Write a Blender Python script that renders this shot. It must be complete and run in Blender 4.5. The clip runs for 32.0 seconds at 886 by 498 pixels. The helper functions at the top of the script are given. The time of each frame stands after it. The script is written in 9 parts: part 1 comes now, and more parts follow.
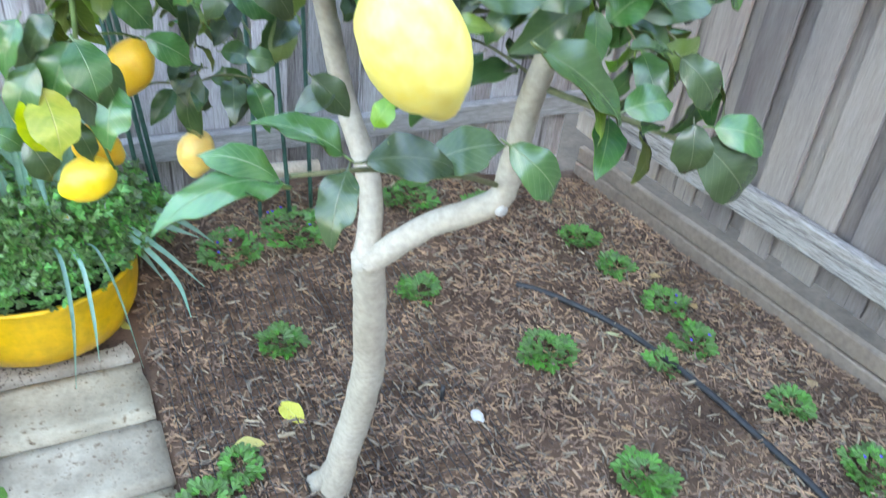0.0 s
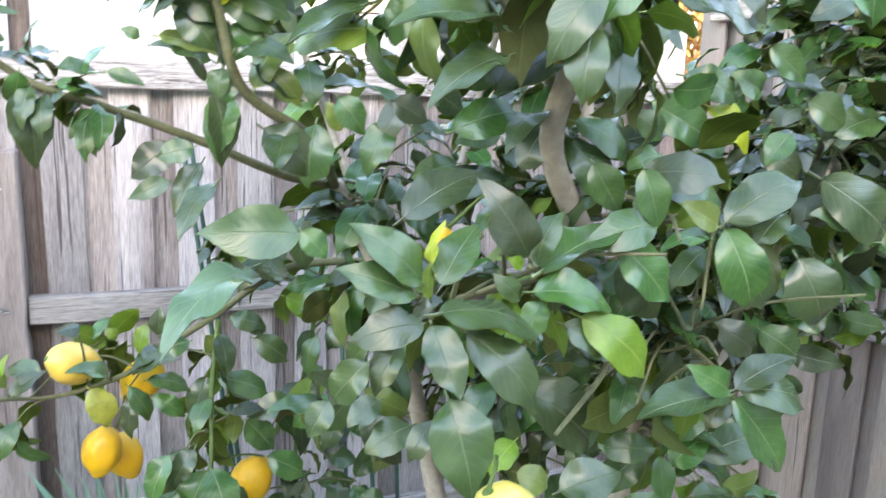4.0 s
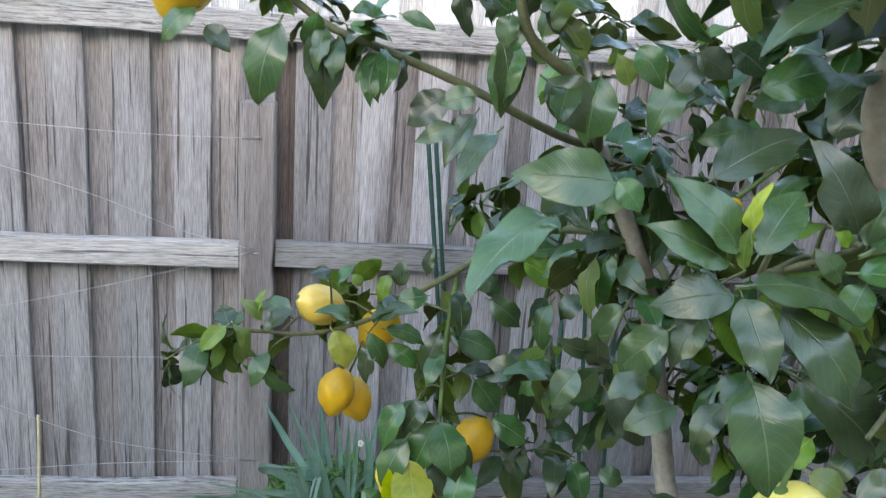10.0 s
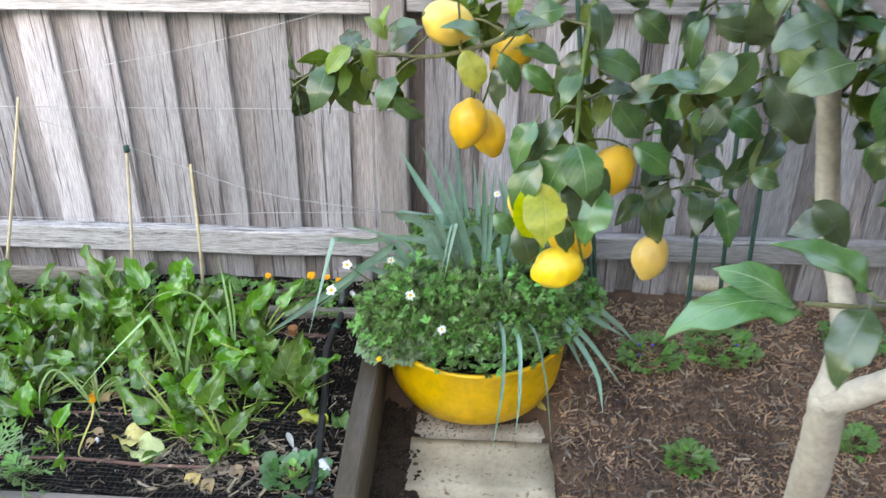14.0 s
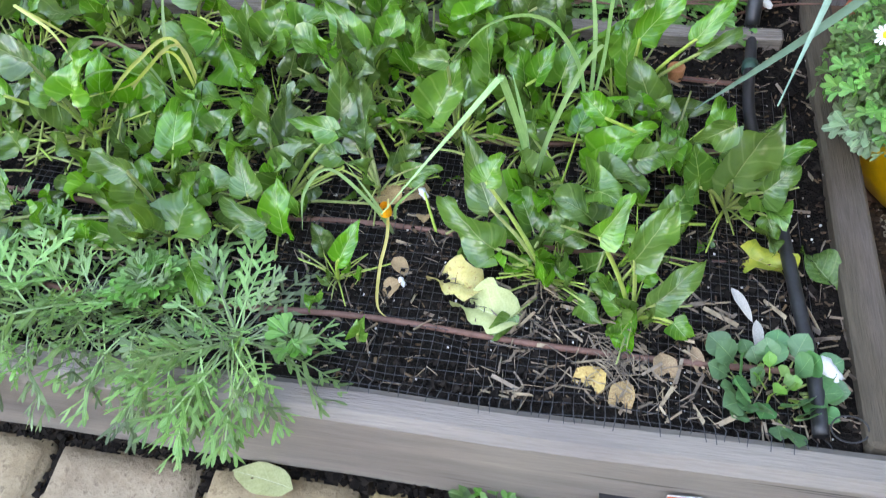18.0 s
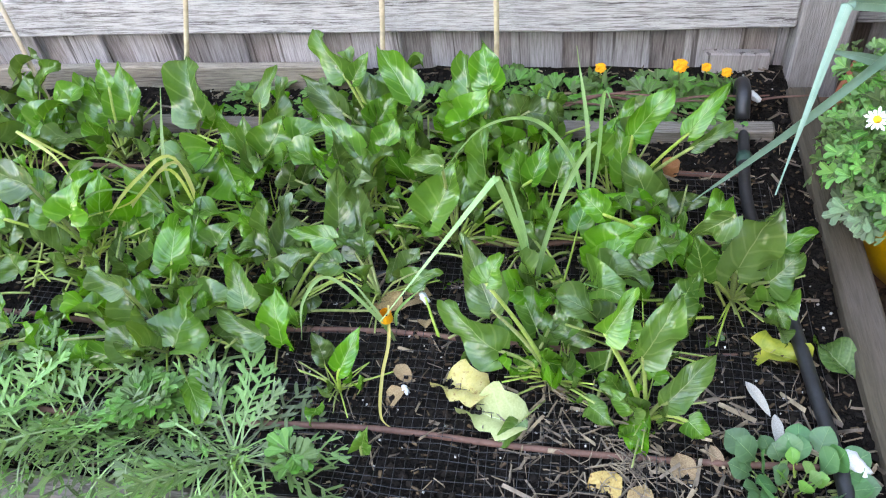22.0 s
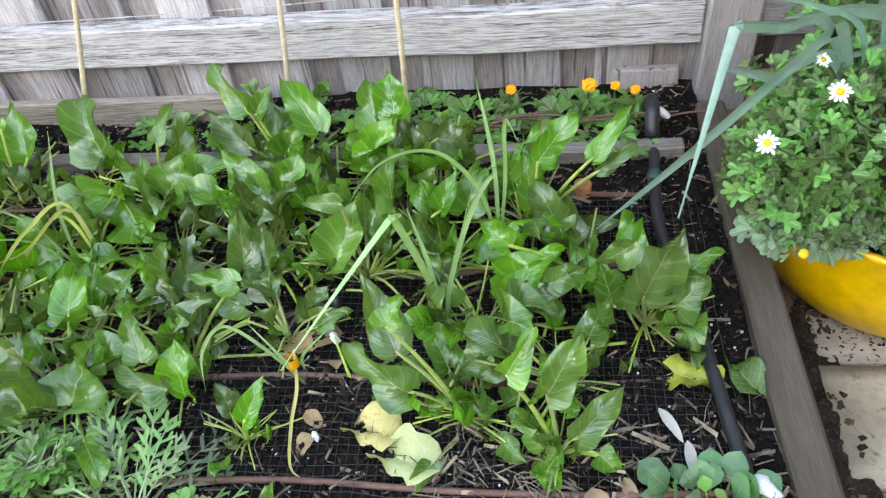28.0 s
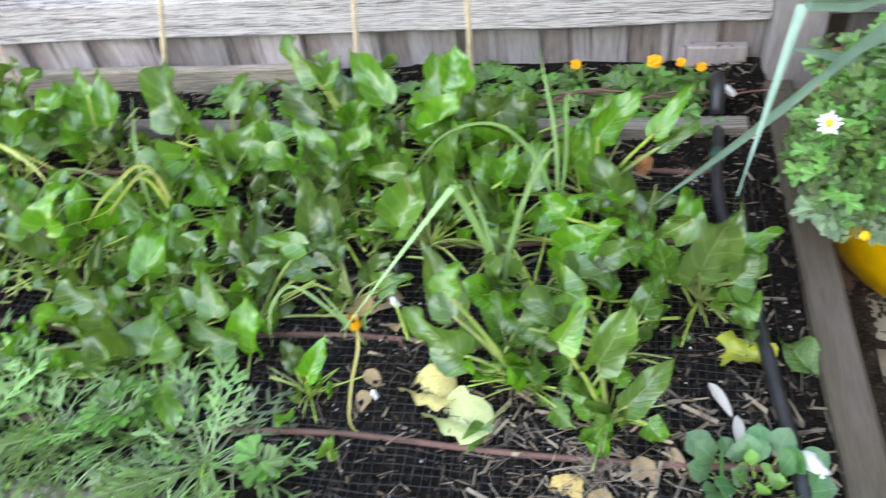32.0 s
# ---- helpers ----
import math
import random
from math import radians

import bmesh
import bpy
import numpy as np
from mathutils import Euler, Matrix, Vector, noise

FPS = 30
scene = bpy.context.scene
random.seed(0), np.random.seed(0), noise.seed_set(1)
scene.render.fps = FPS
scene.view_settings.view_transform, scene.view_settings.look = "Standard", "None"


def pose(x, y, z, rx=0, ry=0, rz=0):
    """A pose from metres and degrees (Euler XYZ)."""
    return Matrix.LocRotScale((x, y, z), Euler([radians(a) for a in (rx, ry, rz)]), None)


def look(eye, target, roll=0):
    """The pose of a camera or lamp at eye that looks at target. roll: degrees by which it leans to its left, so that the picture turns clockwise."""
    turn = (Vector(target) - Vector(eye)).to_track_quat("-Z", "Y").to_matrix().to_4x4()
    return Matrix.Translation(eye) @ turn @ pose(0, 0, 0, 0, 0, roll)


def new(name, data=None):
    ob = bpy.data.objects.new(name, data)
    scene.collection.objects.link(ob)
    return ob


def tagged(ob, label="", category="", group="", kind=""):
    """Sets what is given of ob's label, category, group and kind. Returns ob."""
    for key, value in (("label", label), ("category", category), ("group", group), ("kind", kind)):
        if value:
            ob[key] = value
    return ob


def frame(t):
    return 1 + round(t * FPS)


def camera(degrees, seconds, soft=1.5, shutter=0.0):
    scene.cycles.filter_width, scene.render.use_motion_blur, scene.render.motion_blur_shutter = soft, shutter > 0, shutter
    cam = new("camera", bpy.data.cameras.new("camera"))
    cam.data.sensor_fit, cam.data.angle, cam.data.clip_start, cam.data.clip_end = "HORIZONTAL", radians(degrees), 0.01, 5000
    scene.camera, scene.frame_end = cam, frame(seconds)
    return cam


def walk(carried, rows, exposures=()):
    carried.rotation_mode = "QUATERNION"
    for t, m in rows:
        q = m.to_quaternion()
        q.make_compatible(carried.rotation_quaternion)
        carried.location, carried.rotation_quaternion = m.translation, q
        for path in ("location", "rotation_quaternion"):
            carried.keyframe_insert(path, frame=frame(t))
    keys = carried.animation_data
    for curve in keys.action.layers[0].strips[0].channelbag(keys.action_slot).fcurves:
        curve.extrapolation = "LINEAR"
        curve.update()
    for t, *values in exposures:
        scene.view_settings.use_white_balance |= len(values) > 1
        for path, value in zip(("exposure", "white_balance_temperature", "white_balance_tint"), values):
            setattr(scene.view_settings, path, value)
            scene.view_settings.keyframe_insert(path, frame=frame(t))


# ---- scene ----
cam = camera(57.2, 32.0, soft=1.15, shutter=0.45)
PATH = [
    (0, (0.348, -2.18, 1.466), (1.166, -0.736, 0.349), 6.7),
    (0.5, (0.315, -2.215, 1.514), (1.106, -0.675, 0.513), 6.3),
    (1, (0.302, -2.233, 1.537), (1.055, -0.624, 0.618), 5.8),
    (1.5, (0.289, -2.257, 1.557), (0.981, -0.585, 0.705), 5.6),
    (2, (0.262, -2.263, 1.566), (0.882, -0.538, 0.766), 5.5),
    (2.5, (0.245, -2.266, 1.573), (0.83, -0.498, 0.844), 6.0),
    (3, (0.248, -2.26, 1.596), (0.847, -0.466, 0.946), 5.6),
    (3.5, (0.264, -2.258, 1.631), (0.919, -0.438, 1.125), 3.4),
    (4, (0.283, -2.261, 1.648), (1.013, -0.44, 1.257), 1.9),
    (4.5, (0.319, -2.243, 1.66), (1.119, -0.438, 1.343), 0.7),
    (6.5, (0.38, -2.243, 1.716), (1.248, -0.442, 1.636), -1.1),
    (7, (0.357, -2.242, 1.706), (1.113, -0.393, 1.616), 0.6),
    (7.5, (0.31, -2.236, 1.7), (0.88, -0.322, 1.591), 1.5),
    (8, (0.262, -2.225, 1.696), (0.669, -0.272, 1.551), 2.1),
    (8.5, (0.229, -2.219, 1.694), (0.502, -0.244, 1.528), 2.5),
    (9, (0.217, -2.231, 1.69), (0.422, -0.252, 1.484), 3.0),
    (9.5, (0.216, -2.224, 1.652), (0.441, -0.265, 1.315), 3.6),
    (10, (0.222, -2.21, 1.619), (0.477, -0.283, 1.149), 4.0),
    (10.5, (0.232, -2.196, 1.59), (0.538, -0.28, 1.106), 4.8),
    (11, (0.238, -2.187, 1.553), (0.63, -0.291, 1.051), 5.8),
    (11.5, (0.237, -2.185, 1.529), (0.636, -0.313, 0.95), 5.6),
    (12, (0.251, -2.195, 1.51), (0.575, -0.341, 0.833), 5.1),
    (12.5, (0.276, -2.192, 1.496), (0.461, -0.359, 0.717), 3.9),
    (13, (0.283, -2.201, 1.484), (0.334, -0.383, 0.652), 2.9),
    (13.5, (0.287, -2.208, 1.481), (0.237, -0.406, 0.614), 1.6),
    (15.5, (-0.108, -1.821, 1.376), (-0.216, -0.315, 0.063), -2.2),
    (16, (-0.228, -1.667, 1.289), (-0.431, -0.251, -0.109), -3.7),
    (16.5, (-0.248, -1.471, 1.16), (-0.656, -0.215, -0.342), -5.6),
    (17, (-0.314, -1.396, 1.122), (-0.693, -0.292, -0.503), -7.4),
    (17.5, (-0.378, -1.381, 1.083), (-0.706, -0.26, -0.54), -6.7),
    (18, (-0.399, -1.362, 1.091), (-0.717, -0.189, -0.497), -6.3),
    (18.5, (-0.411, -1.37, 1.084), (-0.75, -0.131, -0.449), -6.5),
    (19, (-0.421, -1.361, 1.093), (-0.769, -0.079, -0.402), -6.8),
    (19.5, (-0.409, -1.372, 1.083), (-0.779, -0.06, -0.381), -7.6),
    (20, (-0.413, -1.367, 1.086), (-0.78, -0.036, -0.362), -8.5),
    (20.5, (-0.407, -1.369, 1.086), (-0.783, -0.016, -0.338), -9.0),
    (21, (-0.405, -1.362, 1.088), (-0.777, 0.001, -0.329), -9.0),
    (21.5, (-0.401, -1.355, 1.074), (-0.755, 0.008, -0.346), -8.3),
    (22, (-0.394, -1.353, 1.074), (-0.746, 0.016, -0.341), -8.2),
    (22.5, (-0.392, -1.355, 1.081), (-0.745, 0.03, -0.318), -8.3),
    (23, (-0.389, -1.348, 1.089), (-0.75, 0.021, -0.323), -9.1),
    (23.5, (-0.383, -1.34, 1.085), (-0.728, 0.025, -0.336), -9.3),
    (24, (-0.381, -1.341, 1.084), (-0.716, 0.01, -0.352), -9.3),
    (24.5, (-0.381, -1.343, 1.076), (-0.693, 0.001, -0.372), -8.7),
    (26.5, (-0.363, -1.318, 1.068), (-0.686, 0.025, -0.379), -7.5),
    (27, (-0.36, -1.314, 1.062), (-0.676, 0.053, -0.362), -7.5),
    (27.5, (-0.35, -1.296, 1.075), (-0.64, 0.081, -0.347), -8.0),
    (28, (-0.334, -1.298, 1.076), (-0.574, 0.095, -0.338), -7.8),
    (28.5, (-0.328, -1.315, 1.068), (-0.542, 0.106, -0.324), -7.4),
    (29, (-0.335, -1.326, 1.075), (-0.562, 0.103, -0.307), -7.8),
    (29.5, (-0.343, -1.319, 1.076), (-0.592, 0.112, -0.299), -8.3),
    (30, (-0.36, -1.325, 1.086), (-0.712, 0.052, -0.321), -9.7),
    (30.5, (-0.393, -1.353, 1.083), (-0.857, -0.03, -0.344), -10.8),
    (31, (-0.421, -1.385, 1.103), (-0.958, -0.089, -0.324), -11.3),
    (31.5, (-0.396, -1.376, 1.101), (-0.905, -0.073, -0.329), -10.5),
    (32, (-0.326, -1.326, 1.096), (-0.715, 0.005, -0.346), -10.6),
]
EXPOSURES = [(0.0, 4.25, 6900, 11), (1.0, 4.0, 6800, 11), (2.0, 4.0, 6800, 12), (4.0, 3.9, 7600, 17), (6.5, 3.75, 7700, 15), (7.5, 3.35, 7600, 15), (8.0, 2.95, 7400, 16), (9.0, 2.25, 7200, 19), (10.0, 3.05, 7300, 13), (11.0, 3.55, 7900, 13), (12.0, 3.45, 8000, 14), (13.0, 3.65, 8100, 16), (15.5, 4.0, 8100, 17), (19.0, 4.08, 7500, 20), (23.0, 4.05, 8000, 19), (29.0, 3.97, 8200, 18), (30.0, 4.08, 8200, 18), (32.0, 4.12, 8200, 18)]
walk(cam, [(t, look(eye, target, roll)) for t, eye, target, roll in PATH], EXPOSURES)

# ---- world, sun, exposure ----
world = bpy.data.worlds.new("sky_world")
scene.world = world
world.use_nodes = True
wn = world.node_tree.nodes
wl = world.node_tree.links
sky = wn.new("ShaderNodeTexSky")
sky.sky_type = "NISHITA"
sky.sun_disc = False
SUN_EL, SUN_ROT = radians(15), radians(188)
sky.sun_elevation, sky.sun_rotation = SUN_EL, SUN_ROT
bg = wn["Background"]
wl.new(sky.outputs[0], bg.inputs[0])
bg.inputs[1].default_value = 0.15
sun_data = bpy.data.lights.new("sun", "SUN")
sun_data.energy, sun_data.angle, sun_data.color = 0.34, radians(0.6), (1.0, 0.88, 0.72)
sun = new("sun", sun_data)
toward = Vector((math.sin(SUN_ROT) * math.cos(SUN_EL), math.cos(SUN_ROT) * math.cos(SUN_EL), math.sin(SUN_EL)))
sun.rotation_euler = (-toward).to_track_quat("-Z", "Y").to_euler()
sun.location = (0, -8, 9)


# ---- materials ----
class Nodes:
    """A small node builder round one material."""

    def __init__(self, name, rough=0.6, metal=0.0, spec=0.5):
        self.mat = bpy.data.materials.new(name)
        self.mat.use_nodes = True
        self.tree = self.mat.node_tree
        self.bsdf = self.tree.nodes["Principled BSDF"]
        self.bsdf.inputs["Roughness"].default_value = rough
        self.bsdf.inputs["Metallic"].default_value = metal
        self.bsdf.inputs["Specular IOR Level"].default_value = spec

    def node(self, kind, **values):
        n = self.tree.nodes.new(kind)
        for key, value in values.items():
            n.inputs[key.replace("_", " ")].default_value = value
        return n

    def link(self, a, b):
        self.tree.links.new(a, b)

    def coords(self, scale=(1, 1, 1), jitter=0.0, which="Object"):
        tc = self.node("ShaderNodeTexCoord")
        mp = self.node("ShaderNodeMapping")
        mp.inputs["Scale"].default_value = scale
        self.link(tc.outputs[which], mp.inputs["Vector"])
        if jitter:
            info = self.node("ShaderNodeObjectInfo")
            mul = self.node("ShaderNodeMath")
            mul.operation = "MULTIPLY"
            mul.inputs[1].default_value = jitter
            self.link(info.outputs["Random"], mul.inputs[0])
            comb = self.node("ShaderNodeCombineXYZ")
            for n in range(3):
                self.link(mul.outputs[0], comb.inputs[n])
            self.link(comb.outputs[0], mp.inputs["Location"])
        return mp.outputs[0]

    def noise(self, vec, scale, detail=4.0, rough=0.6):
        n = self.node("ShaderNodeTexNoise", Scale=scale, Detail=detail, Roughness=rough)
        self.link(vec, n.inputs["Vector"])
        return n.outputs["Fac"]

    def ramp(self, fac, stops):
        r = self.node("ShaderNodeValToRGB")
        while len(r.color_ramp.elements) < len(stops):
            r.color_ramp.elements.new(0.5)
        for e, (pos, col) in zip(r.color_ramp.elements, stops):
            e.position, e.color = pos, (*col, 1)
        self.link(fac, r.inputs[0])
        return r.outputs[0]

    def mix(self, fac, a, b, blend="MIX"):
        m = self.node("ShaderNodeMix")
        m.data_type, m.blend_type = "RGBA", blend
        for sock, value in ((m.inputs["Factor"], fac), (m.inputs[6], a), (m.inputs[7], b)):
            if isinstance(value, (int, float)):
                sock.default_value = value
            elif isinstance(value, tuple):
                sock.default_value = (*value, 1)
            else:
                self.link(value, sock)
        return m.outputs[2]

    def math(self, op, a, b=0.0, clamp=False):
        m = self.node("ShaderNodeMath")
        m.operation, m.use_clamp = op, clamp
        for n, value in enumerate((a, b)):
            if isinstance(value, (int, float)):
                m.inputs[n].default_value = value
            else:
                self.link(value, m.inputs[n])
        return m.outputs[0]

    def hue(self, col, rnd, hue=0.03, sat=0.2, val=0.4):
        h = self.node("ShaderNodeHueSaturation")
        for sock, mid, width in (("Hue", 0.5, hue), ("Saturation", 1.0, sat), ("Value", 1.0, val)):
            v = self.math("ADD", self.math("MULTIPLY", self.math("SUBTRACT", rnd, 0.5), width), mid)
            self.link(v, h.inputs[sock])
        self.link(col, h.inputs["Color"])
        return h.outputs[0]

    def random(self):
        return self.node("ShaderNodeObjectInfo").outputs["Random"]

    def island(self):
        return self.node("ShaderNodeNewGeometry").outputs["Random Per Island"]

    def bump(self, fac, strength=0.3, distance=0.002):
        b = self.node("ShaderNodeBump", Strength=strength, Distance=distance)
        self.link(fac, b.inputs["Height"])
        self.link(b.outputs[0], self.bsdf.inputs["Normal"])

    def base(self, col):
        if isinstance(col, tuple):
            self.bsdf.inputs["Base Color"].default_value = (*col, 1)
        else:
            self.link(col, self.bsdf.inputs["Base Color"])
        return self


def weathered(name, axis, light=(0.5, 0.47, 0.46), dark=(0.17, 0.145, 0.135), flake=0.0, split=0.3, streak=0.75, pale_head=0.0):
    """Silvered outdoor timber, its grain along one axis."""
    m = Nodes(name, 0.85, spec=0.25)
    s = [26.0, 26.0, 26.0]
    s[axis] = 1.1
    vec = m.coords(tuple(s), 40.0)
    grain = m.noise(vec, 1.6, 6, 0.65)
    s2 = [5.0, 5.0, 5.0]
    s2[axis] = 0.8
    broad = m.noise(m.coords(tuple(s2), 17.0), 1.3, 3)
    s4 = [170.0, 170.0, 170.0]
    s4[axis] = 9.0
    fine = m.noise(m.coords(tuple(s4), 23.0), 2.4, 3, 0.65)
    col = m.ramp(grain, [(0.3, tuple(0.4 * a + 0.6 * b for a, b in zip(light, dark))), (0.48, tuple(0.8 * v for v in light)), (0.7, light)])
    col = m.mix(m.ramp(broad, [(0.42, (0, 0, 0)), (0.66, (1, 1, 1))]), col, tuple(0.6 * v + 0.02 for v in light))
    col = m.mix(m.ramp(broad, [(0.3, (0.85, 0.85, 0.85)), (0.5, (0, 0, 0))]), col, (0.17, 0.138, 0.13))
    col = m.mix(streak, col, m.ramp(fine, [(0.36, (0.36, 0.34, 0.33)), (0.62, (1, 1, 1))]), "MULTIPLY")
    s3 = [70.0, 70.0, 70.0]
    s3[axis] = 1.6
    crack = m.noise(m.coords(tuple(s3), 29.0), 1.2, 3, 0.6)
    col = m.mix(m.ramp(crack, [(split, (0.8, 0.8, 0.8)), (split + 0.05, (0, 0, 0))]), col, (0.07, 0.058, 0.055))
    if flake:
        chip = m.noise(m.coords((12, 90, 240) if axis == 0 else (90, 12, 240), 11.0), 1.3, 6, 0.8)
        col = m.mix(m.ramp(chip, [(0.47, (0, 0, 0)), (0.53, (flake, flake, flake))]), col, (0.7, 0.68, 0.66))
    # paler towards the top end of the board, with a ragged lower edge
    if pale_head:
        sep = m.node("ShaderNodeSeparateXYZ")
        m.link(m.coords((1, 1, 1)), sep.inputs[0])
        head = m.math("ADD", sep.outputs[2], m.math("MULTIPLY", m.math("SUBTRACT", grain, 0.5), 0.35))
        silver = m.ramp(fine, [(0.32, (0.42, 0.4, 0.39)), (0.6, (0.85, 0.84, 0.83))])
        col = m.mix(m.ramp(head, [(0.7, (0, 0, 0)), (0.84, (pale_head, pale_head, pale_head))]), col, silver)
    col = m.hue(col, m.random(), 0.014, 0.3, 0.62)
    m.bump(m.math("ADD", m.math("MULTIPLY", grain, 0.6), fine), 0.7, 0.003)
    return m.base(col).mat


def leafy(name, dark, light, vein, rough=0.38, hue=0.03, val=0.5, veins=9.0, island=False, spots=0.0, back=0.12, quilted=0.08, spec=0.55, pucker=0.0, patch=28.0, grain=0.8, ribs=0.25):
    """A leaf blade with midrib and side veins laid along its own length."""
    m = Nodes(name, rough, spec=spec)
    tc = m.node("ShaderNodeTexCoord")
    sep = m.node("ShaderNodeSeparateXYZ")
    m.link(tc.outputs["UV"], sep.inputs[0])
    off = m.math("ABSOLUTE", m.math("SUBTRACT", sep.outputs[0], 0.5))
    rib = m.ramp(off, [(0.006, (0.85, 0.85, 0.85)), (0.02, (0, 0, 0))])
    wave = m.math("SINE", m.math("MULTIPLY", m.math("SUBTRACT", sep.outputs[1], m.math("MULTIPLY", off, 0.55)), veins * 6.283))
    side = m.ramp(m.math("ADD", m.math("MULTIPLY", wave, 0.5), 0.5), [(0.9, (0, 0, 0)), (0.99, (ribs, ribs, ribs))])
    rnd = m.island() if island else m.random()
    blotch = m.noise(m.coords((1, 1, 1), 9.0), patch, 4)
    col = m.mix(m.ramp(blotch, [(0.3, (0, 0, 0)), (0.7, (1, 1, 1))]), dark, light)
    col = m.mix(side, col, tuple(0.5 * (a + b) for a, b in zip(light, vein)))
    col = m.mix(rib, col, vein)
    if spots:
        sp = m.noise(m.coords((1, 1, 1), 31.0), 190.0, 2)
        col = m.mix(m.ramp(sp, [(0.7, (0, 0, 0)), (0.78, (spots, spots, spots))]), col, (0.5, 0.5, 0.4))
    col = m.hue(col, rnd, hue, 0.25, val)
    m.base(col)
    quilt = m.math("MULTIPLY", m.math("ABSOLUTE", wave), quilted)
    if pucker:
        quilt = m.math("ADD", quilt, m.math("MULTIPLY", m.noise(m.coords((1, 1, 1), 5.0), 85.0, 2, 0.5), pucker))
    m.bump(m.math("ADD", quilt, m.math("SUBTRACT", m.math("MULTIPLY", blotch, grain), m.math("ADD", m.math("MULTIPLY", side, 0.5), rib))), 0.45, 0.0016)
    m.bsdf.inputs["Transmission Weight"].default_value = 0.0
    m.bsdf.inputs["Subsurface Weight"].default_value = 0.0
    trans = m.node("ShaderNodeBsdfTranslucent")
    m.link(m.mix(1.0, col, (1.7, 1.6, 0.5), "MULTIPLY"), trans.inputs["Color"])
    mixer = m.node("ShaderNodeMixShader")
    mixer.inputs[0].default_value = back
    m.link(m.bsdf.outputs[0], mixer.inputs[1])
    m.link(trans.outputs[0], mixer.inputs[2])
    m.link(mixer.outputs[0], m.tree.nodes["Material Output"].inputs["Surface"])
    return m.mat


def mottled(name, a, b, scale=20.0, rough=0.8, bump=0.4, dist=0.003, c=None, fine=None, island=False, spec=0.3, jitter=7.0, val=0.0, metal=0.0):
    """Two or three tones broken up at two scales."""
    m = Nodes(name, rough, metal, spec)
    vec = m.coords((1, 1, 1), jitter)
    n1 = m.noise(vec, scale, 5)
    n2 = m.noise(vec, fine or scale * 7, 4)
    col = m.ramp(n1, [(0.3, a), (0.7, b)])
    if c:
        col = m.mix(m.ramp(n2, [(0.55, (0, 0, 0)), (0.7, (1, 1, 1))]), col, c)
    col = m.mix(0.45, col, m.ramp(n2, [(0.3, (0.45, 0.45, 0.45)), (0.62, (1, 1, 1))]), "MULTIPLY")
    if val:
        col = m.hue(col, m.island() if island else m.random(), 0.02, 0.3, val)
    m.bump(m.math("ADD", n1, m.math("MULTIPLY", n2, 0.5)), bump, dist)
    return m.base(col).mat


M = {}
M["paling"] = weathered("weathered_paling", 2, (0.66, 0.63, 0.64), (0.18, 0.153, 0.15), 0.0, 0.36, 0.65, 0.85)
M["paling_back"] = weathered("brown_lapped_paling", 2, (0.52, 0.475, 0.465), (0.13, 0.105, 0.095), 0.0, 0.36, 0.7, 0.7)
# darker brown, for the back row board just right of the post
M["paling_dark"] = weathered("dark_brown_paling", 2, (0.2, 0.165, 0.15), (0.07, 0.05, 0.042), 0.0, 0.36)
M["paling_side"] = weathered("smooth_brown_paling", 2, (0.37, 0.315, 0.285), (0.18, 0.145, 0.125), 0.0, 0.3, 0.35)
M["post"] = weathered("weathered_post", 2, (0.44, 0.4, 0.385), (0.14, 0.115, 0.11), 0.0, 0.34, 0.5)
M["rail"] = weathered("weathered_rail", 0, (0.66, 0.63, 0.61), (0.14, 0.12, 0.11), 0.0, 0.35)
M["flaky_rail"] = weathered("flaking_rail", 0, (0.58, 0.55, 0.53), (0.13, 0.105, 0.09), 0.6, 0.4)
M["side_rail"] = weathered("weathered_side_rail", 1, (0.47, 0.42, 0.38), (0.1, 0.08, 0.065), 0.25, 0.42)
M["plinth"] = mottled("plinth_board", (0.175, 0.135, 0.105), (0.255, 0.2, 0.16), 5, 0.85, 0.3, 0.002, fine=55, spec=0.2)
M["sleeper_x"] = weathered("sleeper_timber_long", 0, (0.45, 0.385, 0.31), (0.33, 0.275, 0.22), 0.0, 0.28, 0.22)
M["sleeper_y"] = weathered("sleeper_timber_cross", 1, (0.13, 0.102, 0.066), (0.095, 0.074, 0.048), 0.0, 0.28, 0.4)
M["mulch"] = mottled("bark_mulch", (0.055, 0.033, 0.023), (0.19, 0.115, 0.073), 6, 0.95, 0.9, 0.012)
M["tan_board"] = weathered("tan_edging_board", 0, (0.38, 0.33, 0.27), (0.2, 0.165, 0.13))
M["chip"] = mottled("mulch_chip", (0.09, 0.055, 0.038), (0.43, 0.28, 0.19), 5, 0.9, 0.5, 0.002, island=True, val=1.3)
M["soil_shade"] = mottled("soil_and_shade_crumb", (0.03, 0.02, 0.014), (0.085, 0.06, 0.042), 40, 0.95, island=True, val=0.9, spec=0.1)
M["wet_earth"] = mottled("dark_joint_earth", (0.016, 0.012, 0.009), (0.05, 0.037, 0.028), 35, 0.95, 1.0, 0.008, c=(0.09, 0.07, 0.05), fine=220, spec=0.08)
M["soil"] = mottled("dark_soil", (0.006, 0.005, 0.0045), (0.018, 0.0145, 0.012), 45, 0.95, 1.0, 0.012, c=(0.035, 0.027, 0.022), fine=260, spec=0.08)
M["earth"] = mottled("bare_earth", (0.06, 0.045, 0.033), (0.12, 0.09, 0.065), 6, 0.95, 0.6, 0.01)
M["crumb"] = mottled("soil_crumb", (0.007, 0.006, 0.005), (0.024, 0.019, 0.016), 60, 0.95, island=True, val=1.0, spec=0.08)
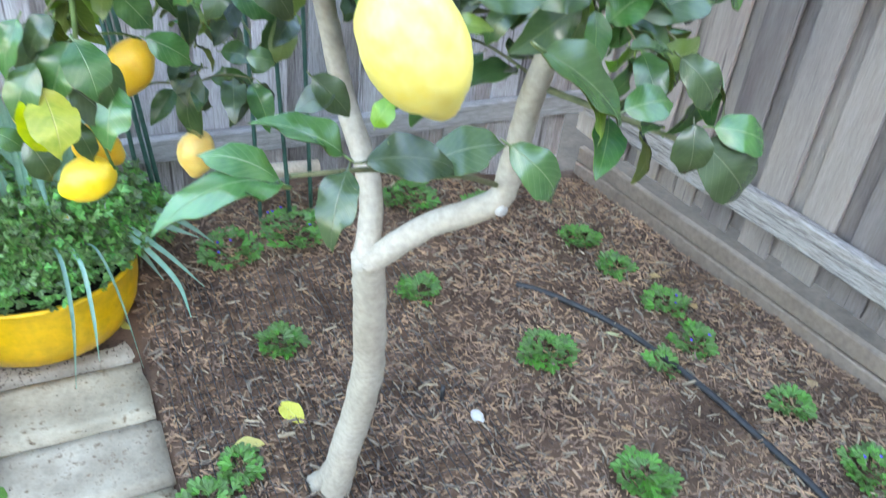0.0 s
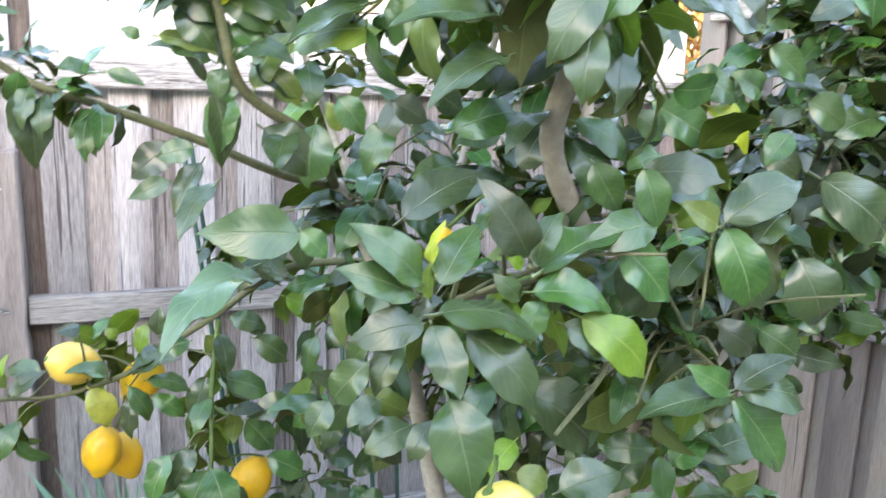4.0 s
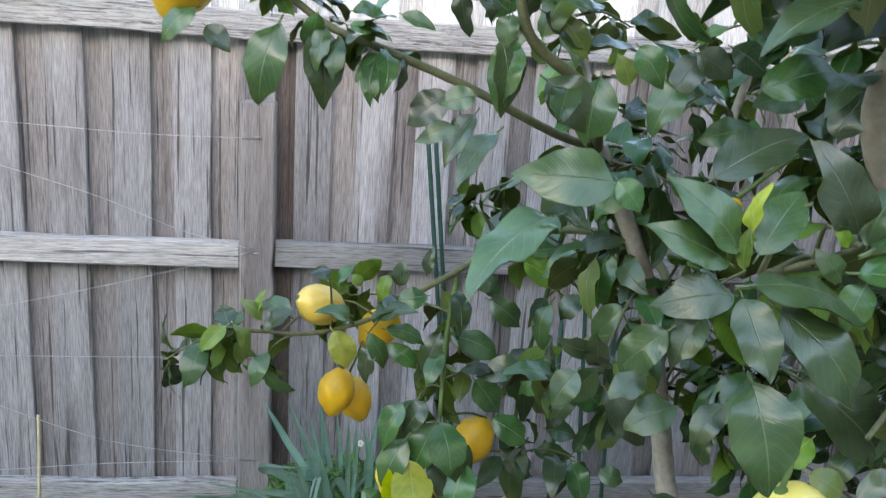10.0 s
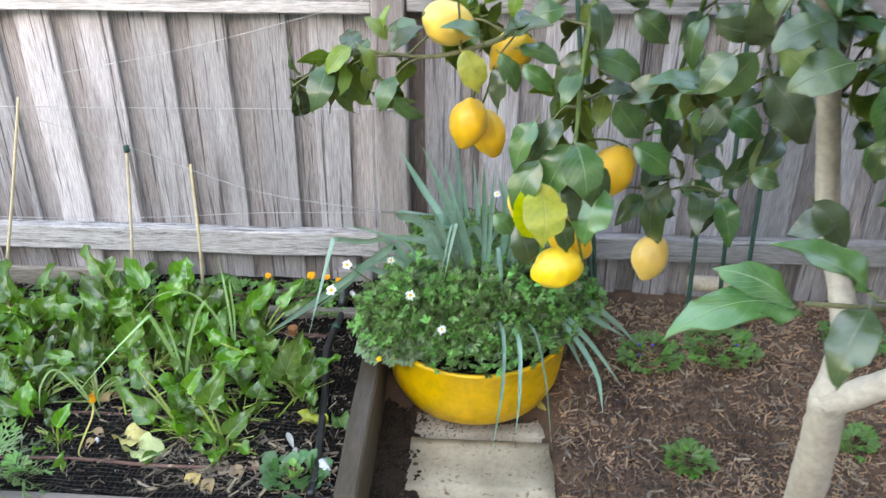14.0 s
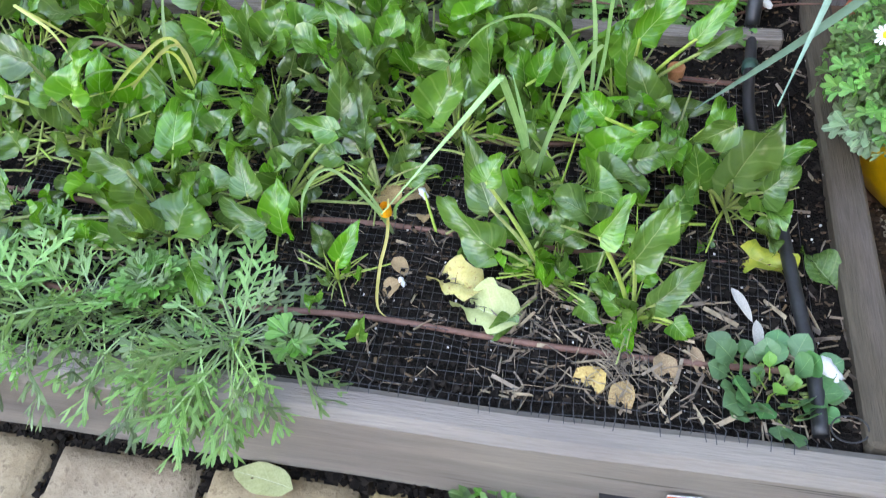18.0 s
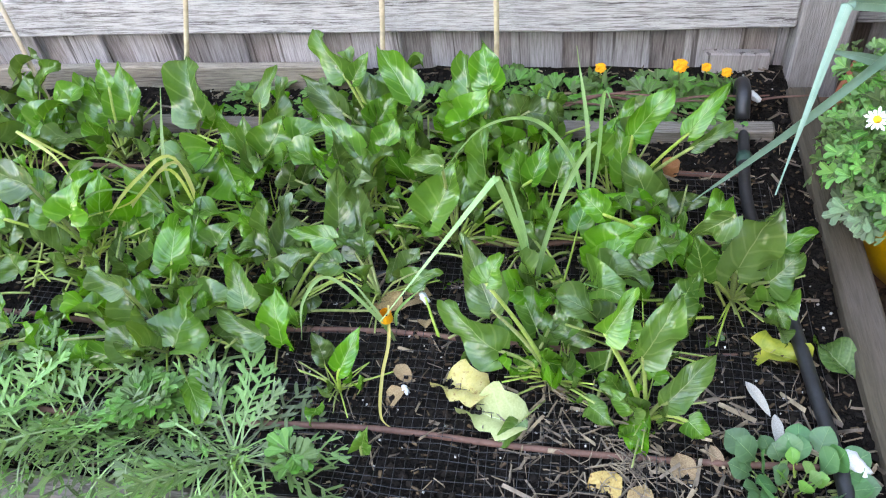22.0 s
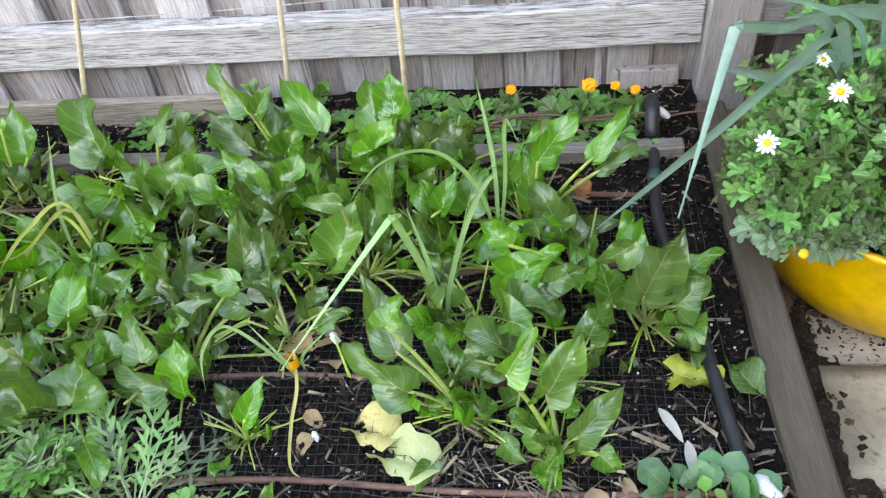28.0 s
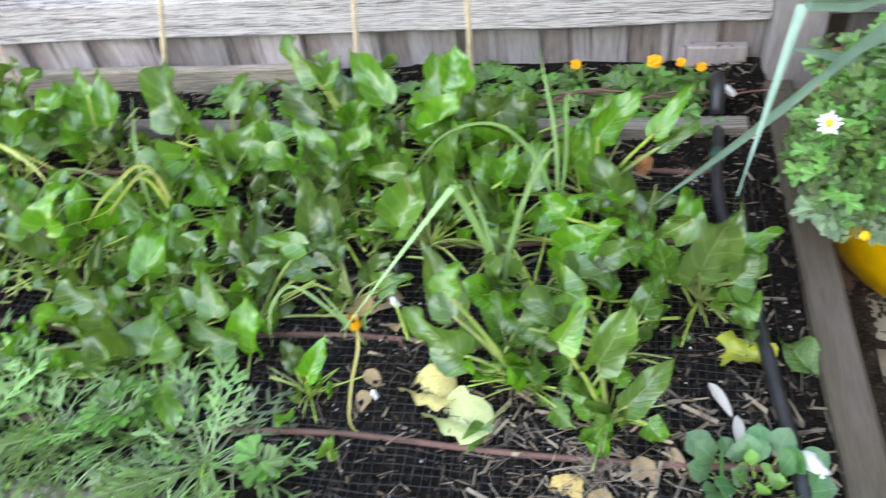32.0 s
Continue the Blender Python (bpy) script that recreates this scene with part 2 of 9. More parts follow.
M["straw"] = mottled("dry_straw", (0.17, 0.13, 0.095), (0.38, 0.31, 0.23), 40, 0.9, island=True, val=0.8)
M["pale_straw"] = mottled("bleached_dry_blade", (0.34, 0.31, 0.27), (0.55, 0.52, 0.46), 40, 0.85, 0.3, 0.001)
M["debris"] = mottled("brown_debris", (0.035, 0.024, 0.017), (0.13, 0.09, 0.06), 40, 0.95, island=True, val=1.2, spec=0.1)
M["perlite"] = mottled("perlite", (0.5, 0.48, 0.45), (0.66, 0.64, 0.6), 60, 0.9)
M["paver"] = mottled("sandstone_paver", (0.29, 0.21, 0.115), (0.6, 0.475, 0.29), 9, 0.94, 1.0, 0.006, c=(0.2, 0.145, 0.085), fine=80, val=0.35, spec=0.15)
M["pale_paver"] = mottled("pale_grey_paver", (0.27, 0.225, 0.16), (0.56, 0.485, 0.36), 6, 0.92, 0.9, 0.004, c=(0.2, 0.15, 0.1), fine=60, val=0.3, spec=0.15)
M["bark"] = mottled("grey_bark", (0.36, 0.31, 0.245), (0.48, 0.43, 0.355), 9, 0.8, 0.3, 0.002, fine=90)
M["green_bark"] = mottled("green_bark", (0.1, 0.115, 0.05), (0.2, 0.19, 0.1), 40, 0.7, 0.3, 0.001)
M["twig"] = mottled("green_twig", (0.06, 0.11, 0.025), (0.12, 0.18, 0.045), 50, 0.55, 0.2, 0.001)
M["lemon"] = mottled("lemon_rind", (0.95, 0.58, 0.012), (0.97, 0.7, 0.05), 3, 0.3, 0.6, 0.0016, fine=230, spec=0.8, val=0.12)
# lighter copy of the lemon rind: the big lemon's strong light is in its colour
M["overlit_lemon"] = mottled("overlit_lemon_rind", (0.98, 0.72, 0.19), (0.99, 0.82, 0.34), 3, 0.28, 0.6, 0.0016, fine=230, spec=0.9, val=0.1)
M["orange_rind"] = mottled("deep_yellow_rind", (0.92, 0.49, 0.01), (0.96, 0.6, 0.02), 8, 0.36, 0.55, 0.0016, fine=230, spec=0.5)
for key in ("lemon", "overlit_lemon", "orange_rind"):
    M[key].node_tree.nodes["Principled BSDF"].inputs["Coat Weight"].default_value = 0.5
    M[key].node_tree.nodes["Principled BSDF"].inputs["Coat Roughness"].default_value = 0.3
M["pot"] = mottled("yellow_glaze", (0.78, 0.44, 0.006), (0.84, 0.5, 0.01), 5, 0.32, 0.06, 0.001, spec=0.5)
M["black"] = mottled("black_plastic", (0.012, 0.012, 0.013), (0.03, 0.03, 0.033), 30, 0.42, 0.1, 0.001, spec=0.5)
M["brown_pipe"] = mottled("brown_dripline", (0.12, 0.06, 0.045), (0.2, 0.105, 0.08), 30, 0.6, 0.1, 0.001)
M["cane"] = mottled("bamboo_cane", (0.46, 0.37, 0.25), (0.62, 0.52, 0.38), 18, 0.55, 0.2, 0.001, val=0.2)
M["green_stake"] = mottled("green_coated_stake", (0.02, 0.06, 0.045), (0.045, 0.11, 0.08), 30, 0.5, 0.2, 0.001)
M["wire"] = mottled("galvanised_wire", (0.4, 0.4, 0.4), (0.62, 0.62, 0.62), 50, 0.45, 0.1, 0.001, metal=0.7)
M["bolt"] = mottled("bolt_zinc", (0.5, 0.5, 0.48), (0.7, 0.7, 0.68), 60, 0.4, metal=0.8)
M["red"] = mottled("red_clay", (0.3, 0.09, 0.05), (0.42, 0.15, 0.08), 30, 0.8)
M["white_petal"] = mottled("white_petal", (0.78, 0.78, 0.75), (0.86, 0.86, 0.84), 60, 0.6)
M["orange_petal"] = mottled("orange_petal", (0.85, 0.28, 0.005), (0.95, 0.45, 0.01), 90, 0.6)
M["yellow_disc"] = mottled("yellow_disc", (0.75, 0.45, 0.01), (0.85, 0.55, 0.03), 90, 0.7)
M["blue_petal"] = mottled("blue_petal", (0.08, 0.06, 0.5), (0.15, 0.1, 0.7), 90, 0.6)
M["netting"] = mottled("black_netting", (0.022, 0.022, 0.024), (0.05, 0.05, 0.054), 60, 0.45, spec=0.5)
M["wall_board"] = mottled("cream_weatherboard", (0.33, 0.305, 0.235), (0.385, 0.355, 0.275), 3, 0.6, 0.15, 0.002)
M["dull_wall"] = mottled("rendered_wall", (0.5, 0.48, 0.45), (0.58, 0.56, 0.52), 3, 0.9, 0.3, 0.004)
M["glass_dark"] = mottled("dark_window", (0.02, 0.024, 0.028), (0.035, 0.04, 0.045), 3, 0.12, 0.02)
M["roof"] = mottled("roof_tile", (0.25, 0.1, 0.06), (0.4, 0.19, 0.12), 6, 0.85)
M["tag_red"] = mottled("orange_red_card", (0.75, 0.12, 0.03), (0.82, 0.17, 0.05), 40, 0.4)
M["tag_blue"] = mottled("blue_card", (0.04, 0.16, 0.42), (0.2, 0.4, 0.62), 120, 0.4)
M["tag_white"] = mottled("white_card", (0.75, 0.75, 0.74), (0.82, 0.82, 0.8), 40, 0.4)
M["dead_leaf"] = mottled("dry_leaf", (0.2, 0.12, 0.06), (0.45, 0.33, 0.19), 40, 0.8, 0.4, 0.002, val=0.4)
M["curled_leaf"] = mottled("yellow_brown_leaf", (0.42, 0.26, 0.07), (0.6, 0.45, 0.17), 30, 0.6, 0.3, 0.001, c=(0.16, 0.08, 0.03), fine=14)
M["terracotta"] = mottled("terracotta", (0.4, 0.17, 0.07), (0.52, 0.24, 0.11), 40, 0.85)
M["spotted_leaf"] = mottled("mottled_dying_leaf", (0.5, 0.42, 0.12), (0.6, 0.54, 0.24), 4, 0.7, 0.3, 0.001, c=(0.28, 0.17, 0.07), fine=11)
M["yellow_leaf"] = leafy("yellowed_leaf", (0.5, 0.42, 0.06), (0.62, 0.58, 0.16), (0.6, 0.6, 0.25), 0.5, 0.03, 0.25, 7)
M["pale_leaf"] = leafy("bleached_leaf", (0.35, 0.38, 0.16), (0.47, 0.5, 0.25), (0.6, 0.64, 0.42), 0.6, 0.02, 0.2, 6)
M["citrus"] = leafy("citrus_leaf", (0.036, 0.084, 0.027), (0.075, 0.138, 0.041), (0.16, 0.21, 0.1), 0.23, 0.045, 0.85, 9, spec=0.8, patch=3.0, grain=0.35)
M["citrus_far"] = leafy("citrus_leaf_mass", (0.028, 0.066, 0.022), (0.06, 0.115, 0.034), (0.12, 0.17, 0.06), 0.22, 0.05, 1.0, 9, island=True, spec=0.7, grain=0.3)
M["citrus_pale"] = leafy("pale_citrus_leaf", (0.08, 0.15, 0.025), (0.14, 0.22, 0.04), (0.24, 0.3, 0.1), 0.3, 0.05, 0.6, 9, island=True, spec=0.7)
M["citrus_under"] = leafy("citrus_leaf_underside", (0.085, 0.135, 0.022), (0.13, 0.18, 0.035), (0.22, 0.27, 0.08), 0.5, 0.05, 0.7, 9, island=True, spec=0.3, back=0.3)
M["citrus_young"] = leafy("young_citrus_leaf", (0.09, 0.17, 0.02), (0.16, 0.25, 0.035), (0.28, 0.34, 0.1), 0.35, 0.03, 0.4, 9, patch=4.0, grain=0.4)
M["citrus_yellow"] = leafy("yellowing_citrus_leaf", (0.22, 0.31, 0.02), (0.5, 0.5, 0.05), (0.45, 0.42, 0.12), 0.35, 0.03, 0.3, 8, patch=4.0, grain=0.4)
M["citrus_pink"] = leafy("new_purple_leaf", (0.2, 0.1, 0.17), (0.32, 0.17, 0.29), (0.42, 0.25, 0.3), 0.4, 0.05, 0.2, 9, patch=4.0, grain=0.4)
M["citrus_flush"] = leafy("new_bronze_leaf", (0.3, 0.12, 0.05), (0.42, 0.24, 0.08), (0.5, 0.35, 0.12), 0.4, 0.03, 0.2, 9, patch=4.0, grain=0.4)
M["spinach"] = leafy("spinach_leaf", (0.052, 0.146, 0.019), (0.118, 0.256, 0.038), (0.27, 0.39, 0.13), 0.19, 0.025, 0.7, 5, back=0.24, quilted=0.4, spec=0.85, pucker=1.5, patch=14.0, ribs=0.4)
M["stalk"] = mottled("spinach_stalk", (0.24, 0.36, 0.07), (0.43, 0.5, 0.16), 40, 0.45, 0.2, 0.001, val=0.5)
M["rocket"] = leafy("rocket_leaf", (0.092, 0.182, 0.05), (0.2, 0.32, 0.115), (0.25, 0.34, 0.16), 0.4, 0.035, 1.1, 0.0, back=0.2)
M["rocket_heart"] = leafy("young_lambs_leaf", (0.12, 0.27, 0.06), (0.2, 0.38, 0.1), (0.26, 0.42, 0.14), 0.4, 0.02, 0.3, 3, back=0.2)
M["parsley"] = leafy("daisy_foliage", (0.066, 0.168, 0.046), (0.165, 0.315, 0.095), (0.22, 0.38, 0.12), 0.45, 0.05, 1.15, 3, island=True, back=0.2)
M["greyleaf"] = leafy("grey_green_foliage", (0.13, 0.22, 0.12), (0.24, 0.34, 0.2), (0.3, 0.4, 0.25), 0.6, 0.03, 0.5, 3, island=True)
M["leek"] = leafy("leek_strap", (0.145, 0.28, 0.22), (0.235, 0.39, 0.32), (0.32, 0.45, 0.37), 0.42, 0.02, 0.35, 0.0)
M["dying_strap"] = leafy("yellowing_strap", (0.36, 0.42, 0.09), (0.52, 0.55, 0.18), (0.6, 0.6, 0.28), 0.45, 0.03, 0.5, 0.0)
M["garlic"] = leafy("garlic_strap", (0.19, 0.35, 0.12), (0.3, 0.47, 0.2), (0.38, 0.53, 0.27), 0.42, 0.02, 0.4, 0.0)
M["seedling"] = leafy("lambs_leaf", (0.062, 0.165, 0.062), (0.115, 0.25, 0.105), (0.2, 0.36, 0.15), 0.42, 0.02, 0.3, 3, back=0.15)
M["weed"] = leafy("weed_leaf", (0.06, 0.155, 0.03), (0.115, 0.25, 0.05), (0.15, 0.28, 0.09), 0.5, 0.03, 0.6, 4, island=True, back=0.15)
M["bush"] = leafy("bush_leaf", (0.06, 0.12, 0.02), (0.14, 0.2, 0.04), (0.2, 0.25, 0.08), 0.45, 0.06, 0.9, 4, island=True, back=0.2)
M["autumn"] = leafy("autumn_leaf", (0.2, 0.115, 0.05), (0.4, 0.27, 0.12), (0.5, 0.36, 0.18), 0.5, 0.05, 0.7, 4, island=True, back=0.3)


# ---- builders ----
def mesh_data(name, verts, faces, mat, smooth=True, uvs=None):
    me = bpy.data.meshes.new(name)
    me.from_pydata([tuple(v) for v in verts], [], faces)
    if uvs is not None:
        layer = me.uv_layers.new(name="UVMap")
        loops = np.zeros(len(me.loops), dtype=np.int32)
        me.loops.foreach_get("vertex_index", loops)
        layer.data.foreach_set("uv", np.asarray(uvs, dtype=np.float32)[loops].ravel())
    if smooth:
        me.polygons.foreach_set("use_smooth", [True] * len(me.polygons))
    me.materials.append(mat)
    me.update()
    return me


def bm_data(name, bm, mat, smooth=False):
    me = bpy.data.meshes.new(name)
    bm.to_mesh(me)
    bm.free()
    if smooth:
        me.polygons.foreach_set("use_smooth", [True] * len(me.polygons))
    me.materials.append(mat)
    return me


def part(name, data, parent, m=None, label=""):
    """A mesh object under a thing or part; m is its pose in the world."""
    ob = new(name, data)
    ob.parent = parent
    up, root = parent, Matrix()
    chain = []
    while up:
        chain.append(up)
        up = up.parent
    for o in reversed(chain):
        root = root @ o.matrix_parent_inverse @ o.matrix_basis
    ob.matrix_parent_inverse = root.inverted()
    ob.matrix_basis = m or Matrix()
    return tagged(ob, label)


def thing(name, place, label, category, group="", kind=""):
    ob = new(name)
    ob.empty_display_size = 0.05
    ob.matrix_basis = Matrix.Translation(place)
    return tagged(ob, label, category, group, kind)


def box_bm(size, bevel=0.0, at=(0, 0, 0), segments=1):
    bm = bmesh.new()
    bmesh.ops.create_cube(bm, size=1.0, matrix=Matrix.Translation(at) @ Matrix.Diagonal((*size, 1)))
    if bevel:
        bmesh.ops.bevel(bm, geom=bm.edges[:], offset=bevel, segments=segments, affect="EDGES")
    return bm


def worn_board(name, size, mat, seed, cuts=8, axis=2, wobble=0.004, bevel=0.003, notch=0.0):
    """A board whose edges wander a little along its length."""
    rng = random.Random(seed)
    bm = box_bm(size, bevel)
    n = [0, 0, 0]
    n[axis] = 1
    for k in range(1, cuts):
        co = [0, 0, 0]
        co[axis] = (k / cuts - 0.5) * size[axis]
        bmesh.ops.bisect_plane(bm, geom=bm.verts[:] + bm.edges[:] + bm.faces[:], plane_co=co, plane_no=n)
    off = rng.uniform(0, 50)
    for v in bm.verts:
        u = v.co[axis] * 3.1 + off
        for a in range(3):
            if a != axis:
                v.co[a] += wobble * noise.noise((u, a * 7.3, off)) * min(1.0, 40 * size[a])
        if abs(v.co[axis]) > size[axis] * 0.49:
            v.co[axis] += notch * noise.noise((v.co[(axis + 1) % 3] * 60, v.co[(axis + 2) % 3] * 60, off))
    return bm_data(name, bm, mat)


def smooth_line(points, steps=6):
    """Catmull-Rom through the points."""
    p = [Vector(q) for q in points]
    if len(p) < 3:
        return [p[0].lerp(p[1], k / steps) for k in range(steps + 1)]
    p = [2 * p[0] - p[1], *p, 2 * p[-1] - p[-2]]
    out = []
    for a, b, c, d in zip(p, p[1:], p[2:], p[3:]):
        for k in range(steps):
            t = k / steps
            out.append(0.5 * (2 * b + (c - a) * t + (2 * a - 5 * b + 4 * c - d) * t * t + (3 * b - a - 3 * c + d) * t**3))
    return out + [p[-2]]


def tube_lists(line, r0, r1, sides=8, rough=0.0, seed=0):
    verts, faces = [], []
    n = len(line)
    ref = Vector((0.3, 0.5, 0.8))
    for k, q in enumerate(line):
        d = (line[min(k + 1, n - 1)] - line[max(k - 1, 0)]).normalized()
        side = d.cross(ref)
        side = side.normalized() if side.length > 1e-4 else d.cross(Vector((1, 0, 0))).normalized()
        up = side.cross(d)
        ref = up
        r = r0 + (r1 - r0) * k / max(1, n - 1)
        for s in range(sides):
            a = 2 * math.pi * s / sides
            w = r * (1 + rough * noise.noise((k * 0.7 + seed, s * 1.3, seed)))
            verts.append(q + side * (w * math.cos(a)) + up * (w * math.sin(a)))
    for k in range(n - 1):
        for s in range(sides):
            t = (s + 1) % sides
            faces.append((k * sides + s, k * sides + t, (k + 1) * sides + t, (k + 1) * sides + s))
    faces.append(tuple(reversed(range(sides))))
    faces.append(tuple((n - 1) * sides + s for s in range(sides)))
    return verts, faces


def tube(name, points, r0, r1, mat, parent=None, sides=8, steps=6, rough=0.0, seed=0, label=""):
    v, f = tube_lists(smooth_line(points, steps), r0, r1, sides, rough, seed)
    me = mesh_data(name, v, f, mat)
    return part(name, me, parent, None, label) if parent else new(name, me)


def joined(chunks):
    """Several (verts, faces) as one."""
    verts, faces = [], []
    for v, f in chunks:
        n = len(verts)
        verts.extend(v)
        faces.extend(tuple(i + n for i in face) for face in f)
    return verts, faces


def blade(length, width, outline, fold=0.25, droop=0.3, wave=0.0, rows=9, seed=0, twist=0.0, thick=0.0):
    """Verts, faces, uvs of a leaf from the origin along +y, face up; outline(v) gives the half width as a share."""
    rng = random.Random(seed)
    ph = rng.uniform(0, 9)
    verts, faces, uvs = [], [], []
    cols = (-1.0, -0.5, 0.0, 0.5, 1.0)
    for k in range(rows + 1):
        v = k / rows
        a = droop * v
        y = length * (math.sin(a) / droop if abs(droop) > 1e-3 else v)
        z = -length * ((1 - math.cos(a)) / droop if abs(droop) > 1e-3 else 0)
        w = width * 0.5 * outline(v)
        tw = twist * v
        for c in cols:
            x = c * w
            h = fold * abs(x) - 0.35 * fold * abs(x) * abs(c) + wave * width * (abs(c) ** 1.5) * math.sin(v * 14 + ph + (2.0 if c > 0 else 0.0))
            verts.append((x * math.cos(tw) - h * math.sin(tw), y - h * math.sin(a) * 0.6, z + h * math.cos(tw) + x * math.sin(tw)))
            uvs.append((0.5 + 0.5 * c, v))
    n = len(cols)
    for k in range(rows):
        for c in range(n - 1):
            faces.append((k * n + c, k * n + c + 1, (k + 1) * n + c + 1, (k + 1) * n + c))
    return verts, faces, uvs


def oval(tip=0.8, wide=0.45, power=0.75):
    return lambda v: max(0.015, (math.sin(math.pi * min(1.0, v ** (math.log(0.5) / math.log(wide)))) ** power) * (1 - 0.25 * v * tip)) if 0 < v < 1 else 0.015


def frame_of(base, way, normal):
    y = Vector(way).normalized()
    x = y.cross(Vector(normal))
    x = x.normalized() if x.length > 1e-4 else y.orthogonal().normalized()
    z = x.cross(y)
    m = Matrix((x, y, z)).transposed().to_4x4()
    m.translation = base
    return m


def scatter(name, shape, poses, mat, smooth=False):
    """One mesh from many placings of a small (verts, faces, uvs) shape."""
    v0 = np.array([tuple(v) for v in shape[0]], dtype=float)
    verts = np.concatenate([v0 @ np.array(m.to_3x3()).T + np.array(m.translation) for m in poses])
    n = len(v0)
    faces = [tuple(i + n * k for i in f) for k in range(len(poses)) for f in shape[1]]
    uvs = np.tile(np.array(shape[2]), (len(poses), 1)) if len(shape) > 2 else None
    return mesh_data(name, verts.tolist(), faces, mat, smooth, uvs)


def rand_dir(rng):
    while True:
        v = Vector((rng.uniform(-1, 1), rng.uniform(-1, 1), rng.uniform(-1, 1)))
        if 0.1 < v.length < 1:
            return v.normalized()


def bump01(a, b, x):
    t = min(1.0, max(0.0, (x - a) / (b - a)))
    return t * t * (3 - 2 * t)


# ---- ground ----
def grid_sheet(name, x0, x1, y0, y1, nx, ny, height, mat):
    verts = [(x0 + (x1 - x0) * i / nx, y0 + (y1 - y0) * j / ny, height(x0 + (x1 - x0) * i / nx, y0 + (y1 - y0) * j / ny)) for j in range(ny + 1) for i in range(nx + 1)]
    faces = [(j * (nx + 1) + i, j * (nx + 1) + i + 1, (j + 1) * (nx + 1) + i + 1, (j + 1) * (nx + 1) + i) for j in range(ny) for i in range(nx)]
    return new(name, mesh_data(name, verts, faces, mat))


def mulch_z(x, y):
    sunk = -0.06 * (1 - bump01(0.43, 0.5, x)) * (1 - bump01(-0.12, -0.02, y))
    rise = sunk + 0.13 * bump01(-0.75, -0.02, y) * bump01(2.0, 1.3, x)
    return 0.004 + rise + 0.014 * noise.noise((x * 3, y * 3, 0.3)) + 0.007 * noise.noise((x * 14, y * 14, 4.0))


def soil_z(x, y):
    return 0.163 + 0.012 * noise.noise((x * 5, y * 5, 9.0)) + 0.006 * noise.noise((x * 22, y * 22, 2.0))


ground = tagged(new("ground", mesh_data("ground", [(-900, -900, -0.045), (900, -900, -0.045), (900, 900, -0.045), (-900, 900, -0.045)], [(0, 1, 2, 3)], M["earth"])),
                "bare brown earth under the whole yard", "ground", kind="structure")
mulch = tagged(grid_sheet("mulch_bed", 0.0, 2.32, -3.4, 0.055, 70, 100, mulch_z, M["mulch"]), "brown shredded bark mulch under the lemon tree", "mulch", kind="structure")
bed_soil = tagged(grid_sheet("bed_soil", -2.6, -0.045, -0.915, 0.04, 90, 40, soil_z, M["soil"]), "dark damp soil filling the raised vegetable bed", "soil", kind="structure")

# ---- back fence ----
fence = thing("wall_north", (0, 0.06, 0), "weathered grey timber paling fence behind the garden", "fence", kind="structure")
TOP = 1.855
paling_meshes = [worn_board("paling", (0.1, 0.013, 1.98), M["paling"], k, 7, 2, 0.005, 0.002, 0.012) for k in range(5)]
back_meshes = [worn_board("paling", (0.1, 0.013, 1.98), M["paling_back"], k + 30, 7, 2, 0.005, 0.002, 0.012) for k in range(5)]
dark_paling = worn_board("paling", (0.1, 0.013, 1.98), M["paling_dark"], 77, 7, 2, 0.005, 0.002, 0.012)
side_meshes = [worn_board("paling", (0.112, 0.013, 1.98), M["paling_side"], k + 60, 7, 2, 0.005, 0.002, 0.012) for k in range(5)]
rng = random.Random(5)
x = -2.787
n = 0
while x < 2.1:
    for dx, yy in ((0.0, 0.049), (0.0815, 0.074)):
        lift = rng.uniform(-0.012, 0.012)
        tilt = rng.uniform(-0.3, 0.3)
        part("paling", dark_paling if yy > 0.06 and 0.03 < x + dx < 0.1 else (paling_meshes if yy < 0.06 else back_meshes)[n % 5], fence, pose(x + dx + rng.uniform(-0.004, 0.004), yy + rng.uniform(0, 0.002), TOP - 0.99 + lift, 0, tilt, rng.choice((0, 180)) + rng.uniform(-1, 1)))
        n += 1
    x += 0.163
for nm, z, h, x0, x1, mat, seed, wob in (
        ("bottom_rail", 0.308, 0.082, -2.8, -0.047, M["flaky_rail"], 3, 0.007), ("bottom_rail", 0.315, 0.075, 0.047, 2.1, M["rail"], 4, 0.006),
        ("middle_rail", 1.037, 0.074, -2.8, -0.047, M["rail"], 5, 0.004), ("middle_rail", 1.045, 0.074, 0.047, 2.1, M["rail"], 6, 0.004),
        ("top_rail", 1.655, 0.075, -2.8, 2.1, M["flaky_rail"], 7, 0.007)):
    part(nm, worn_board(nm, (x1 - x0, 0.04, h), mat, seed, 26, 0, wob, 0.004), fence, pose((x0 + x1) / 2, 0.021, z, 0, 0, 0))
part("rail_splinter", worn_board("rail_splinter", (0.62, 0.012, 0.03), M["flaky_rail"], 17, 10, 0, 0.006, 0.002), fence, pose(-0.86, -0.006, 1.692, 4, -0.4, 0), "split strip lifting off the top rail")
post_bm = box_bm((0.092, 0.075, 1.55), 0.005)
for k in range(1, 24):
    bmesh.ops.bisect_plane(post_bm, geom=post_bm.verts[:] + post_bm.edges[:] + post_bm.faces[:], plane_co=(0, 0, (k / 24 - 0.5) * 1.55), plane_no=(0, 0, 1))
